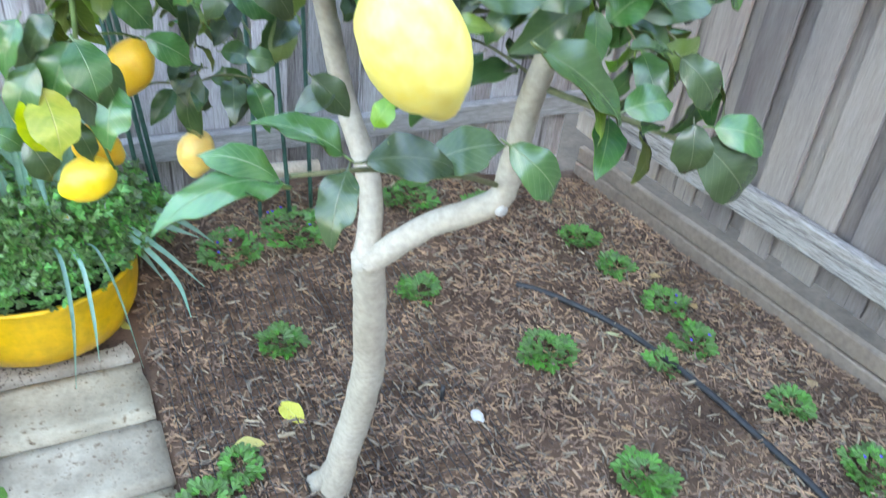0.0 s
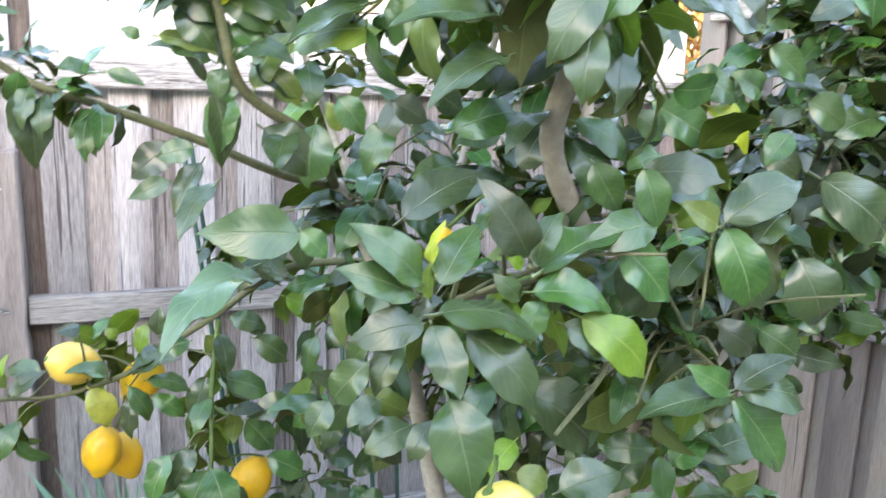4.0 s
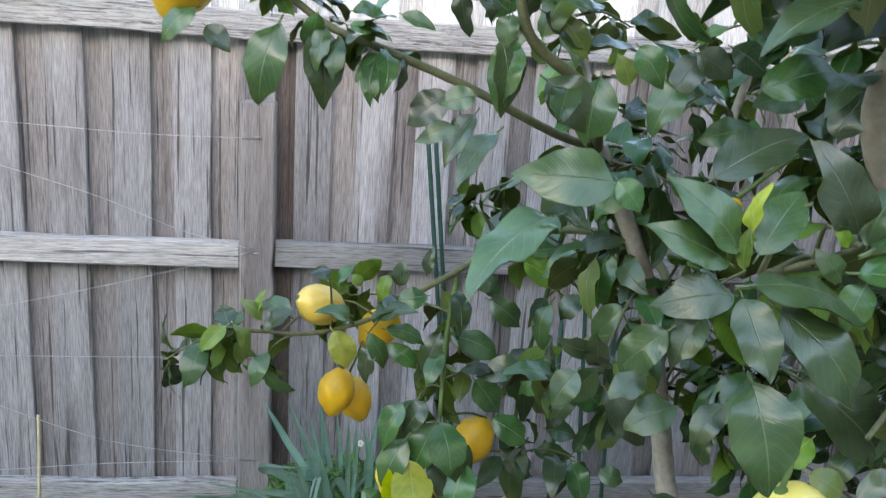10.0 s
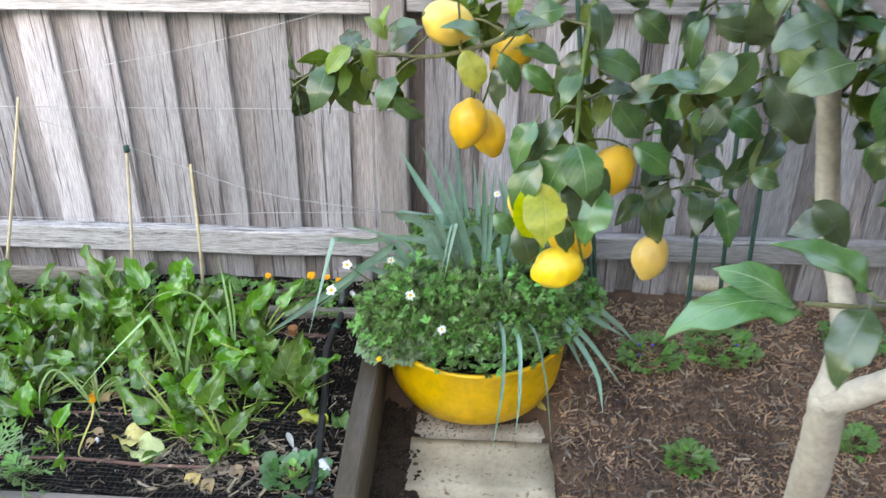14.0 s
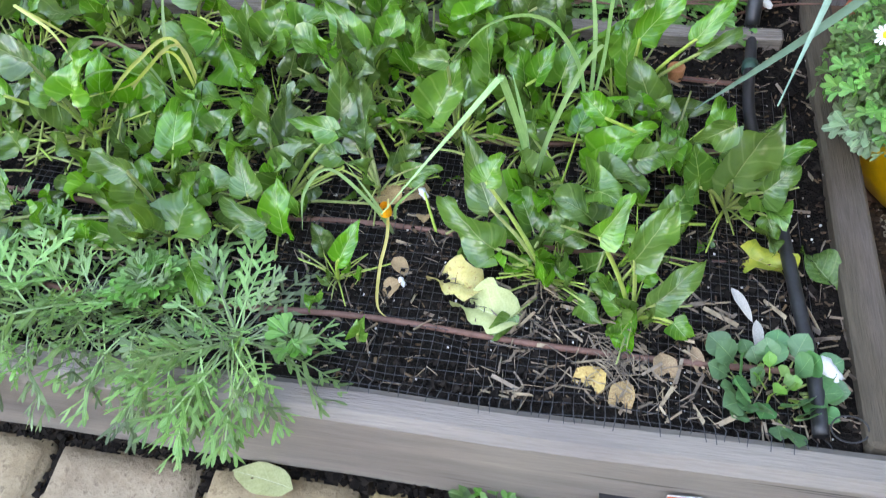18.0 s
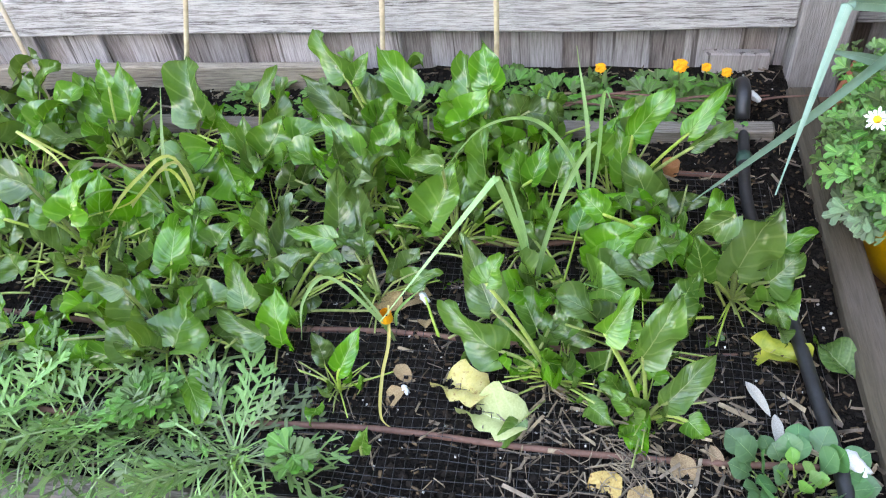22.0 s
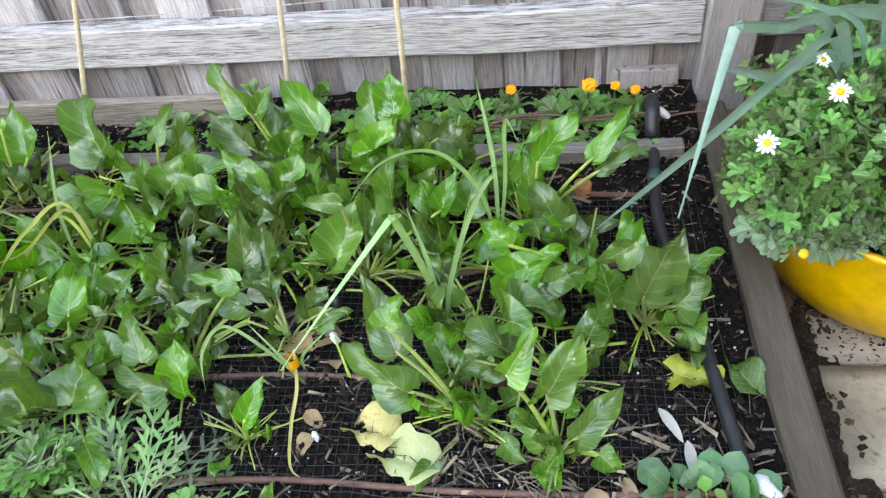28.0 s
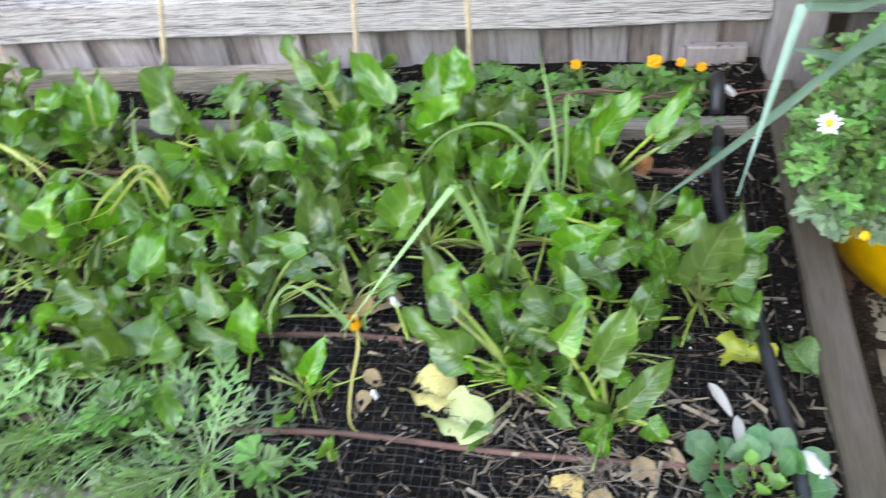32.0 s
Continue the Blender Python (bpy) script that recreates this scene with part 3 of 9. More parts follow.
for v in post_bm.verts:
    v.co.x += 0.005 * noise.noise((v.co.z * 5, 1.0, 3.0)) - (0.006 if 0.3 < v.co.z < 0.36 and v.co.x > 0 else 0)
    v.co.y += 0.004 * noise.noise((v.co.z * 4, 9.0, 3.0))
part("post", bm_data("post", post_bm, M["post"]), fence, pose(0, 0.024, 0.685), "square weathered timber post")
part("kick_board", worn_board("kick_board", (1.75, 0.02, 0.07), M["tan_board"], 23, 16, 0, 0.006, 0.003), fence, pose(-1.72, -0.025, 0.18, 0, 0, 0), "low grey board along the fence foot")
part("kick_board", worn_board("kick_board", (0.12, 0.02, 0.045), M["post"], 29, 5, 0, 0.004, 0.003), fence, pose(-0.135, 0.026, 0.185, 0, 0, 0))

# ---- side fence ----
side = thing("wall_east", (2.16, 0, 0), "taller weathered grey paling fence along the side", "fence", kind="structure")
SIDE = Matrix.Translation((2.135, 0.06, 0)) @ pose(0, 0, 0, 0, 0, 5.0)
x = 0.0
n = 0
while x > -3.6:
    for dy, xx in ((0.0, 0.05), (-0.083, 0.076)):
        part("paling", side_meshes[(n * 3 + 1) % 5], side, SIDE @ pose(xx, x + dy, 1.13 + rng.uniform(-0.01, 0.01), rng.uniform(-0.3, 0.3), 0, 90 + rng.choice((0, 180))))
        n += 1
    x -= 0.166
for nm, z, h, mat in (("bottom_rail", 0.29, 0.09, M["side_rail"]), ("middle_rail", 1.03, 0.08, M["side_rail"]), ("top_rail", 1.93, 0.08, M["side_rail"])):
    part(nm, worn_board(nm, (0.04, 3.6, h), mat, int(z * 100), 26, 1, 0.007, 0.004), side, SIDE @ pose(0.022, -1.82, z))
part("plinth_board", worn_board("plinth_board", (0.028, 3.6, 0.098), M["plinth"], 41, 20, 1, 0.004, 0.004), side, SIDE @ pose(0.018, -1.82, -0.001), "wide flat board along the foot of the side fence")
part("plinth_board", worn_board("plinth_board", (0.028, 3.6, 0.058), M["plinth"], 43, 20, 1, 0.004, 0.004), side, SIDE @ pose(0.024, -1.82, 0.081), "narrow flat board along the foot of the side fence")

# ---- unseen wall added behind the walker, high enough to shade the garden ----
closing = tagged(new("wall_south", bm_data("wall_south", box_bm((18, 0.25, 3.8), 0.01, (0, 0, 1.9)), M["dull_wall"])), "unseen rendered wall added behind the walker to keep the sun off the garden", "wall", kind="structure")
closing.matrix_basis = Matrix.Translation((-1.0, -6.2, -0.04))

# ---- raised bed edging ----
bed = thing("raised_bed", (-1.3, -0.5, 0), "raised garden bed edged with grey timber sleepers", "raised bed")
front_bm = worn_board("front_sleeper", (2.75, 0.05, 0.2), M["sleeper_x"], 51, 24, 0, 0.006, 0.012)
front = part("front_sleeper", front_bm, bed, pose(-1.368, -0.938, 0.082))
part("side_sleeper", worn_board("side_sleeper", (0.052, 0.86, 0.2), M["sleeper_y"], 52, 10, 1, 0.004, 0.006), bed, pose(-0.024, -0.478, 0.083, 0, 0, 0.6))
part("rear_board", worn_board("rear_board", (1.3, 0.03, 0.075), M["tan_board"], 53, 14, 0, 0.006, 0.004), bed, pose(-0.74, -0.172, 0.15, 0, 0, -0.5))
part("rear_board", worn_board("rear_board", (1.2, 0.03, 0.075), M["tan_board"], 57, 14, 0, 0.006, 0.004), bed, pose(-1.99, -0.158, 0.15, 0, 0, 0))
for dz in (0.0, 0.042):
    b = bmesh.new()
    bmesh.ops.create_cone(b, cap_ends=True, segments=10, radius1=0.009, radius2=0.007, depth=0.008)
    part("bolt", bm_data("bolt", b, M["bolt"], True), front, pose(-0.028, -0.966, 0.075 + dz, 90, 0, 0), "domed zinc bolt head")

# ---- pavers ----
paving = thing("pavement", (-0.6, -1.6, 0), "worn sandstone coloured pavers", "paving", kind="structure")


def paver_mesh(w, d, seed, mat="paver"):
    bm = box_bm((w, d, 0.05), 0.008, segments=2)
    for k in range(1, 6):
        for a, s in ((0, w), (1, d)):
            co, no = [0, 0, 0], [0, 0, 0]
            co[a], no[a] = (k / 6 - 0.5) * s, 1
            bmesh.ops.bisect_plane(bm, geom=bm.verts[:] + bm.edges[:] + bm.faces[:], plane_co=co, plane_no=no)
    for v in bm.verts:
        q = Vector((v.co.x * 12 + seed, v.co.y * 12, seed))
        v.co += 0.004 * Vector((noise.noise(q), noise.noise(q + Vector((5, 0, 0))), 0.6 * noise.noise(q * 2)))
    return bm_data("paver", bm, M[mat], True)


wide = [paver_mesh(0.38, 0.205, k, "pale_paver") for k in (1, 2, 3)]
for k, y in enumerate((-0.18, -0.39, -0.605, -0.815, -1.03, -1.245, -1.46, -1.675)):
    part("paver", wide[k % 3], paving, pose(0.27 + 0.005 * (k % 2), y, -0.027 + 0.003 * (k % 3), 0.4 * (k % 2), 0.5, 0.8 - 0.7 * (k % 3)))
square = [paver_mesh(0.222, 0.222, k) for k in (4, 5, 6, 7)]
for row in range(7):
    for col in range(11):
        part("paver", square[(row * 3 + col) % 4], paving, pose(-0.062 - 0.236 * col - 0.05 * (row % 2), -1.087 - 0.232 * row, -0.026 + rng.uniform(-0.004, 0.004), rng.uniform(-0.8, 0.8), rng.uniform(-0.8, 0.8), rng.uniform(-1.5, 1.5)))

strip = tagged(grid_sheet("joint_earth", 0.003, 0.125, -0.93, -0.05, 14, 80, lambda x, y: 0.007 - 0.16 * max(0.0, x - 0.055) + 0.012 * noise.noise((x * 40, y * 14, 6.0)) + 0.005 * noise.noise((x * 130, y * 130, 1.0)), M["wet_earth"]), "dark earth between the bed sleeper and the pavers", "soil", kind="structure")

# ---- neighbour's house ----
house = thing("neighbour_house", (0, 6, 0), "cream weatherboard house beyond the fence", "house")
HY = 5.6
core = box_bm((9.4, 4.0, 4.3), 0.0, (1.2, HY + 2.05, 2.15))
part("wall", bm_data("wall", core, M["dull_wall"]), house)
board_v = [(-1, -0.012, 0), (1, -0.012, 0), (1, 0.02, 0.166), (-1, 0.02, 0.166), (-1, 0.045, 0), (1, 0.045, 0), (1, 0.045, 0.166), (-1, 0.045, 0.166)]
board_f = [(0, 1, 2, 3), (4, 7, 6, 5), (0, 4, 5, 1), (3, 2, 6, 7), (0, 3, 7, 4), (1, 5, 6, 2)]
long_board = mesh_data("weatherboard", [(v[0] * 1.86, v[1], v[2]) for v in board_v], board_f, M["wall_board"], False)
short_board = mesh_data("weatherboard", [(v[0] * 0.72, v[1], v[2]) for v in board_v], board_f, M["wall_board"], False)
for k in range(15):
    part("weatherboard", long_board, house, pose(1.0, HY - 0.05, 1.6 + 0.182 * k))
    part("weatherboard", short_board, house, pose(-1.65, HY + 0.005, 1.6 + 0.182 * k))
part("corner_trim", bm_data("corner_trim", box_bm((0.09, 0.09, 2.9), 0.006), M["wall_board"]), house, pose(-0.885, HY - 0.03, 3.0))
win = part("window", bm_data("window", box_bm((1.15, 0.06, 1.3), 0.006), M["wall_board"]), house, pose(-2.92, HY + 0.02, 2.75))
part("pane", bm_data("pane", box_bm((1.0, 0.02, 1.12)), M["glass_dark"]), win, pose(-2.92, HY - 0.025, 2.75))
part("roof", bm_data("roof", box_bm((9.8, 4.6, 0.18), 0.02), M["roof"]), house, pose(1.2, HY + 1.9, 4.4, 6, 0, 0))


def leaf_cloud(name, centre, size, count, length, mat, seed, parent=None):
    r = random.Random(seed)
    shape = blade(1.0, 0.55, oval(), 0.3, 0.5, 0, 3)
    poses = []
    for _ in range(count):
        d = rand_dir(r)
        rad = r.uniform(0.35, 1.0) ** 0.5 * (0.75 + 0.35 * noise.noise(d * 2.3 + Vector((seed, 0, 0))))
        q = Vector(centre) + Vector((d.x * size[0], d.y * size[1], d.z * size[2])) * rad
        s = length * r.uniform(0.6, 1.2)
        poses.append(frame_of(q, d + 0.9 * rand_dir(r) - Vector((0, 0, 0.3)), Vector((0, 0, 1)) + 0.7 * rand_dir(r)) @ Matrix.Diagonal((s, s, s, 1)))
    me = scatter(name, shape, poses, mat, True)
    return part(name, me, parent) if parent else new(name, me)


for nm, at, size, count, mat, lab, seed in (
        ("shrub", (-2.2, 3.0, 2.15), (0.8, 0.5, 0.85), 2800, M["bush"], "leafy green shrub behind the fence", 61),
        ("autumn_tree", (5.6, 5.0, 3.0), (3.0, 1.2, 2.6), 14000, M["autumn"], "sunlit tree with orange autumn leaves beyond the fence", 62)):
    bush = thing(nm, (at[0], at[1], -0.04), lab, "shrub" if nm == "shrub" else "tree")
    tube("trunk", [(at[0], at[1], -0.04), (at[0] + 0.06, at[1], at[2] * 0.5), (at[0], at[1] + 0.05, at[2])], 0.06, 0.025, M["bark"], bush)
    for k in range(5):
        d = Vector((math.cos(k * 1.3), math.sin(k * 1.3), 0.7))
        tube("limb", [(at[0], at[1], at[2] * 0.55), Vector(at) * 1.0 + Vector((d.x * size[0] * 0.6, d.y * size[1] * 0.6, size[2] * 0.3))], 0.025, 0.008, M["bark"], bush, 6)
    tagged(leaf_cloud("crown", at, size, count, 0.09 if nm == "shrub" else 0.14, mat, seed, bush), kind="stuff")


# ---- lemon tree ----
tree = thing("lemon_tree", (0.78, -1.08, 0.0), "lemon tree with pale grey trunk and glossy dark green leaves", "tree")
trunk = tube("trunk", [(0.775, -1.06, -0.03), (0.785, -1.085, 0.12), (0.80, -1.15, 0.4), (0.772, -1.21, 0.62), (0.748, -1.245, 0.76)], 0.036, 0.025, M["bark"], tree, 12, 8, 0.12, 1)
tube("root_flare", [(0.74, -1.02, -0.03), (0.765, -1.06, 0.05), (0.785, -1.09, 0.16)], 0.028, 0.02, M["bark"], tree, 9, 5, 0.2, 4)
BOUGHS = {}


def limb(name, points, r0, r1, mat="bark", sides=9, label=""):
    BOUGHS[name] = smooth_line(points, 8)
    v, f = tube_lists(BOUGHS[name], r0, r1, sides, 0.1, len(BOUGHS))
    return part("limb" if r0 > 0.008 else "twig", mesh_data("limb", v, f, M[mat]), tree, None, label)


limb("right", [(0.745, -1.245, 0.742), (0.826, -1.28, 0.817), (0.909, -1.325, 0.872), (0.926, -1.33, 0.946), (0.924, -1.35, 1.044), (0.92, -1.39, 1.162), (0.902, -1.41, 1.22), (0.856, -1.45, 1.308), (0.791, -1.474, 1.45), (0.698, -1.52, 1.585), (0.693, -1.56, 1.677)], 0.021, 0.012)
limb("left", [(0.745, -1.245, 0.737), (0.766, -1.2, 0.845), (0.76, -1.09, 0.954), (0.735, -1.09, 1.063), (0.695, -1.13, 1.181), (0.65, -1.151, 1.329), (0.597, -1.144, 1.448), (0.562, -1.15, 1.512)], 0.02, 0.011)
limb("spur", [(0.924, -1.36, 1.083), (0.993, -1.34, 1.104), (1.052, -1.33, 1.174), (1.12, -1.31, 1.283)], 0.008, 0.006)
limb("low_left", [(0.695, -1.13, 1.181), (0.763, -0.98, 1.272), (0.72, -0.88, 1.325), (0.59, -0.83, 1.325), (0.509, -0.83, 1.297), (0.43, -0.83, 1.241), (0.363, -0.82, 1.197), (0.285, -0.81, 1.143), (0.207, -0.8, 1.114), (0.15, -0.8, 1.106), (0.078, -0.81, 1.115), (0.031, -0.82, 1.123)], 0.009, 0.0025, "green_bark")
limb("lemon_spur", [(0.433, -0.83, 1.231), (0.414, -0.88, 1.12), (0.406, -0.93, 1.02), (0.392, -0.97, 0.93)], 0.005, 0.0035, "twig")
limb("hang_spur", [(0.626, -0.811, 1.331), (0.612, -0.78, 1.183), (0.592, -0.73, 0.985), (0.598, -0.7, 0.817)], 0.005, 0.0035, "twig")
limb("high_left", [(0.562, -1.15, 1.507), (0.47, -1.26, 1.535), (0.361, -1.29, 1.582), (0.258, -1.3, 1.619), (0.2, -1.31, 1.639), (0.136, -1.32, 1.685), (0.062, -1.33, 1.746), (0.041, -1.33, 1.847)], 0.0058, 0.003, "green_bark")
limb("crook", [(0.562, -1.15, 1.507), (0.488, -1.34, 1.584), (0.404, -1.39, 1.639), (0.376, -1.404, 1.725), (0.345, -1.4, 1.784), (0.372, -1.4, 1.921)], 0.0072, 0.0035, "green_bark")
limb("crook_twig", [(0.376, -1.404, 1.725), (0.319, -1.41, 1.773), (0.265, -1.4, 1.858)], 0.005, 0.003, "green_bark")
limb("leader", [(0.702, -1.54, 1.677), (0.678, -1.6, 1.727), (0.698, -1.68, 1.746), (0.703, -1.7, 1.801)], 0.0065, 0.003, "green_bark")
limb("leader_back", [(0.697, -1.53, 1.645), (0.631, -1.5, 1.76), (0.597, -1.46, 1.922), (0.585, -1.44, 2.079)], 0.0065, 0.003, "green_bark")
limb("middle_front", [(0.772, -1.46, 1.461), (0.659, -1.56, 1.461), (0.533, -1.66, 1.476)], 0.004, 0.0022, "green_bark")
limb("middle_b", [(0.74, -1.49, 1.515), (0.661, -1.6, 1.505), (0.595, -1.675, 1.503)], 0.004, 0.0022, "green_bark")
limb("lemon_front", [(0.863, -1.411, 1.329), (0.737, -1.579, 1.358), (0.619, -1.696, 1.361)], 0.004, 0.0022, "green_bark")
limb("front_low", [(0.924, -1.31, 0.887), (0.778, -1.45, 1.002), (0.631, -1.55, 1.087), (0.527, -1.585, 1.115)], 0.0042, 0.0022, "green_bark")
limb("right_node", [(0.867, -1.407, 1.339), (0.871, -1.524, 1.371), (0.853, -1.636, 1.364)], 0.004, 0.0022, "green_bark")
limb("node_c", [(0.772, -1.46, 1.483), (0.808, -1.56, 1.516), (0.814, -1.64, 1.528)], 0.004, 0.0022, "green_bark")
limb("far_right", [(0.915, -1.39, 1.171), (1.091, -1.32, 1.233), (1.292, -1.236, 1.325), (1.475, -1.14, 1.46), (1.51, -1.14, 1.617), (1.493, -1.14, 2.088)], 0.012, 0.005)
limb("far_right_b", [(1.091, -1.32, 1.233), (1.157, -1.39, 1.474), (1.106, -1.5, 1.667)], 0.007, 0.004, "green_bark")
limb("right_low", [(0.924, -1.35, 1.063), (0.993, -1.45, 1.054), (1.022, -1.59, 1.069)], 0.005, 0.003, "green_bark")
limb("right_mid", [(0.915, -1.39, 1.171), (1.11, -1.2, 1.185), (1.286, -1.1, 1.237)], 0.008, 0.004, "green_bark")
limb("back_up", [(0.695, -1.13, 1.181), (0.847, -0.94, 1.535), (0.924, -0.94, 1.846), (0.941, -0.96, 2.05)], 0.009, 0.004)
limb("back_left", [(0.631, -1.15, 1.379), (0.594, -0.94, 1.614), (0.531, -0.92, 1.801), (0.511, -0.94, 1.988)], 0.007, 0.004)
limb("mid_up", [(0.772, -1.46, 1.472), (0.818, -1.39, 1.652), (0.854, -1.36, 1.86), (0.859, -1.36, 2.067)], 0.008, 0.004)

# pale pruning cut on the right limb
cut = bmesh.new()
bmesh.ops.create_cone(cut, cap_ends=True, segments=10, radius1=0.011, radius2=0.0095, depth=0.02)
part("pruned_stub", bm_data("pruned_stub", cut, M["perlite"], True), tree, frame_of(Vector((0.911, -1.335, 0.867)), (0, 0, 1), (0, -1, 0.1)), "pale pruned branch end")

def ovate(v):
    """Half width of a lemon leaf: round foot, pointed tip, faintly toothed rim."""
    return max(0.012, 3.0 * max(v, 0.0) ** 0.7 * max(1 - v, 0.0) ** 0.95 * (1 + 0.02 * math.sin(60 * v)))


LEAF_SHAPES = [blade(1.0, 0.5, ovate, f, d, 1.7 * wv, 15, k, tw) for k, (f, d, wv, tw) in enumerate((
    (0.3, 0.8, 0.035, 0.12), (-0.2, 1.3, 0.05, -0.2), (0.45, 0.5, 0.03, 0.1), (-0.3, 1.5, 0.045, 0.25), (0.55, 1.0, 0.05, -0.2), (0.2, 0.6, 0.05, 0.2), (-0.2, 1.4, 0.04, 0.3), (0.12, 1.1, 0.06, -0.3)))]
CHORDS = [(math.sin(d) / d, -(1 - math.cos(d)) / d) for d in (0.8, 1.3, 0.5, 1.5, 1.0, 0.6, 1.4, 1.1)]


def with_stalk(shape):
    v, f, u = shape
    tv, tf = tube_lists([Vector((0, -0.11, 0.015)), Vector((0, -0.05, 0.004)), Vector((0, 0.02, 0.0))], 0.011, 0.011, 5)
    n = len(v)
    return list(v) + [tuple(q) for q in tv], list(f) + [tuple(i + n for i in face) for face in tf], list(u) + [(0.5, 0.0)] * len(tv)


LEAF_SHAPES = [with_stalk(s) for s in LEAF_SHAPES]
UNDER = [([(x, y, z - 0.012) for x, y, z in map(tuple, v)], [tuple(reversed(q)) for q in f], u) for v, f, u in LEAF_SHAPES]


def two_faced(k, key):
    """Glossy upper skin and dull yellow-green underside in one leaf."""
    v, f, u = LEAF_SHAPES[k]
    v2, f2, u2 = UNDER[k]
    n = len(v)
    me = mesh_data("leaf", list(v) + v2, list(f) + [tuple(i + n for i in q) for q in f2], M[key], True, list(u) + list(u2))
    me.materials.append(M["citrus_under"])
    me.polygons.foreach_set("material_index", [0] * len(f) + [1] * len(f2))
    return me


LEAF_MESH = {key: [two_faced(k, key) if key == "citrus" else mesh_data("leaf", *LEAF_SHAPES[k][:2], M[key], True, LEAF_SHAPES[k][2]) for k in range(len(LEAF_SHAPES))] for key in ("citrus", "citrus_young", "citrus_yellow", "citrus_pink", "citrus_flush")}
leaf_rng = random.Random(77)
FAR_LEAVES = [[] for _ in LEAF_SHAPES]
PALE_LEAVES = []
leaf_count = 0
CLEAR = [(0.585, -1.69, 1.267), (0.193, -0.8, 1.164), (0.305, -0.74, 1.101), (0.229, -0.72, 0.963), (0.266, -0.66, 0.922), (0.485, -0.845, 0.925), (0.39, -0.965, 0.794), (0.412, -0.91, 0.822), (0.332, -0.93, 0.905), (0.597, -0.732, 0.694), (0.046, -1.27, 1.686), (0.723, -1.46, 1.825)]


def leaf(base, way, normal, length=0.11, key="citrus", shape=None, near=True, placed=False):
    """One lemon leaf: a part of its own close by, else joined with the far ones."""
    global leaf_count
    mid = Vector(base) + Vector(way).normalized() * (0.6 * length)
    if not placed and (mid.y < (-1.56 if mid.z < 1.62 else -1.66) or any(abs(mid.x - c[0]) < 0.075 and abs(mid.z - c[2]) < 0.08 and mid.y < c[1] + 0.03 for c in CLEAR)):
        return
    k = leaf_rng.randrange(len(LEAF_SHAPES)) if shape is None else shape
    length *= 1.0 if placed else 1.03
    m = frame_of(Vector(base) + Vector(way).normalized() * 0.012, way, normal) @ Matrix.Diagonal((length, length, length, 1))
    if near and leaf_count < 300:
        leaf_count += 1
        part("leaf", LEAF_MESH[key][k], tree, m)
    elif leaf_rng.random() < 0.07:
        PALE_LEAVES.append(m)
    else:
        FAR_LEAVES[k].append(m)


def spray(base, tip, normal, broad=0.56, key="citrus"):
    """One leaf from its foot to its tip; broad is its width as a share of its length."""
    global leaf_count
    base, way = Vector(base), Vector(tip) - Vector(base)
    k = leaf_rng.randrange(len(LEAF_SHAPES))
    chord = CHORDS[k]
    m = frame_of(base, way, normal)
    turn = Matrix.Rotation(math.atan2(-chord[1], chord[0]), 4, "X")
    s = way.length / math.hypot(*chord)
    m = m @ turn @ Matrix.Diagonal((s * 0.92 * broad / 0.54, s, s, 1))
    leaf_count += 1
    part("leaf", LEAF_MESH[key][k], tree, m)


def rosette(at, axis, count=6, length=0.11, key="citrus", spread=1.0, droop=0.3, near=True):
    """Leaves round the end of a shoot."""
    ax = Vector(axis).normalized()
    s = ax.orthogonal().normalized()
    t = ax.cross(s)
    a0 = leaf_rng.uniform(0, 6)
    for k in range(count):
        a = a0 + k * 2.4
        out = s * math.cos(a) + t * math.sin(a)
        tilt = 0.25 + spread * (0.5 + 0.5 * leaf_rng.random())
        way = ax * math.cos(tilt) + out * math.sin(tilt) - Vector((0, 0, droop * leaf_rng.uniform(0.4, 1.2)))
        nrm = ax * 0.8 - out * 0.4 + Vector((0, -0.25, 0.7)) + 0.3 * rand_dir(leaf_rng)
        leaf(Vector(at) - ax * 0.012 * k, way, nrm, length * leaf_rng.uniform(0.72, 1.15), key, None, near)


def dress(name, start=0.2, spacing=0.03, length=0.1, key="citrus", near=False, droop=0.22):
    """Leaves set spirally along a limb."""
    line = BOUGHS[name]
    total = sum((b - a).length for a, b in zip(line, line[1:]))
    d, a = total * start, leaf_rng.uniform(0, 6)
    while d < total:
        run = 0.0
        for p, q in zip(line, line[1:]):
            seg = (q - p).length
            if run + seg >= d:
                break
            run += seg
        at = p.lerp(q, min(1.0, (d - run) / max(seg, 1e-6)))
        ax = (q - p).normalized()
        s = ax.orthogonal().normalized()
        t = ax.cross(s)
        out = s * math.cos(a) + t * math.sin(a)
        way = ax * 0.35 + Vector((out.x, out.y, 0.5 * out.z)) + 0.35 * rand_dir(leaf_rng) - Vector((0, 0, droop))
        if (at + way.normalized() * length).y > -1.86:
            leaf(at, way, Vector((0, -0.35, 1)) + 0.4 * rand_dir(leaf_rng), length * leaf_rng.uniform(0.65, 1.2), key if leaf_rng.random() > 0.06 else "citrus_young", None, near)
        a += 2.4 + leaf_rng.uniform(-0.3, 0.3)
        d += 1.45 * spacing * leaf_rng.uniform(0.6, 1.4)


# leaves that can be told apart, each from its foot to its tip
# low branch shoots
spray((0.342, -0.985, 0.962), (0.343, -0.985, 0.843), (0.1, -0.95, 0.3), 0.72, "citrus_yellow")
spray((0.393, -0.985, 1.023), (0.357, -0.985, 0.932), (-0.4, -0.8, 0.45), 0.70, "citrus")
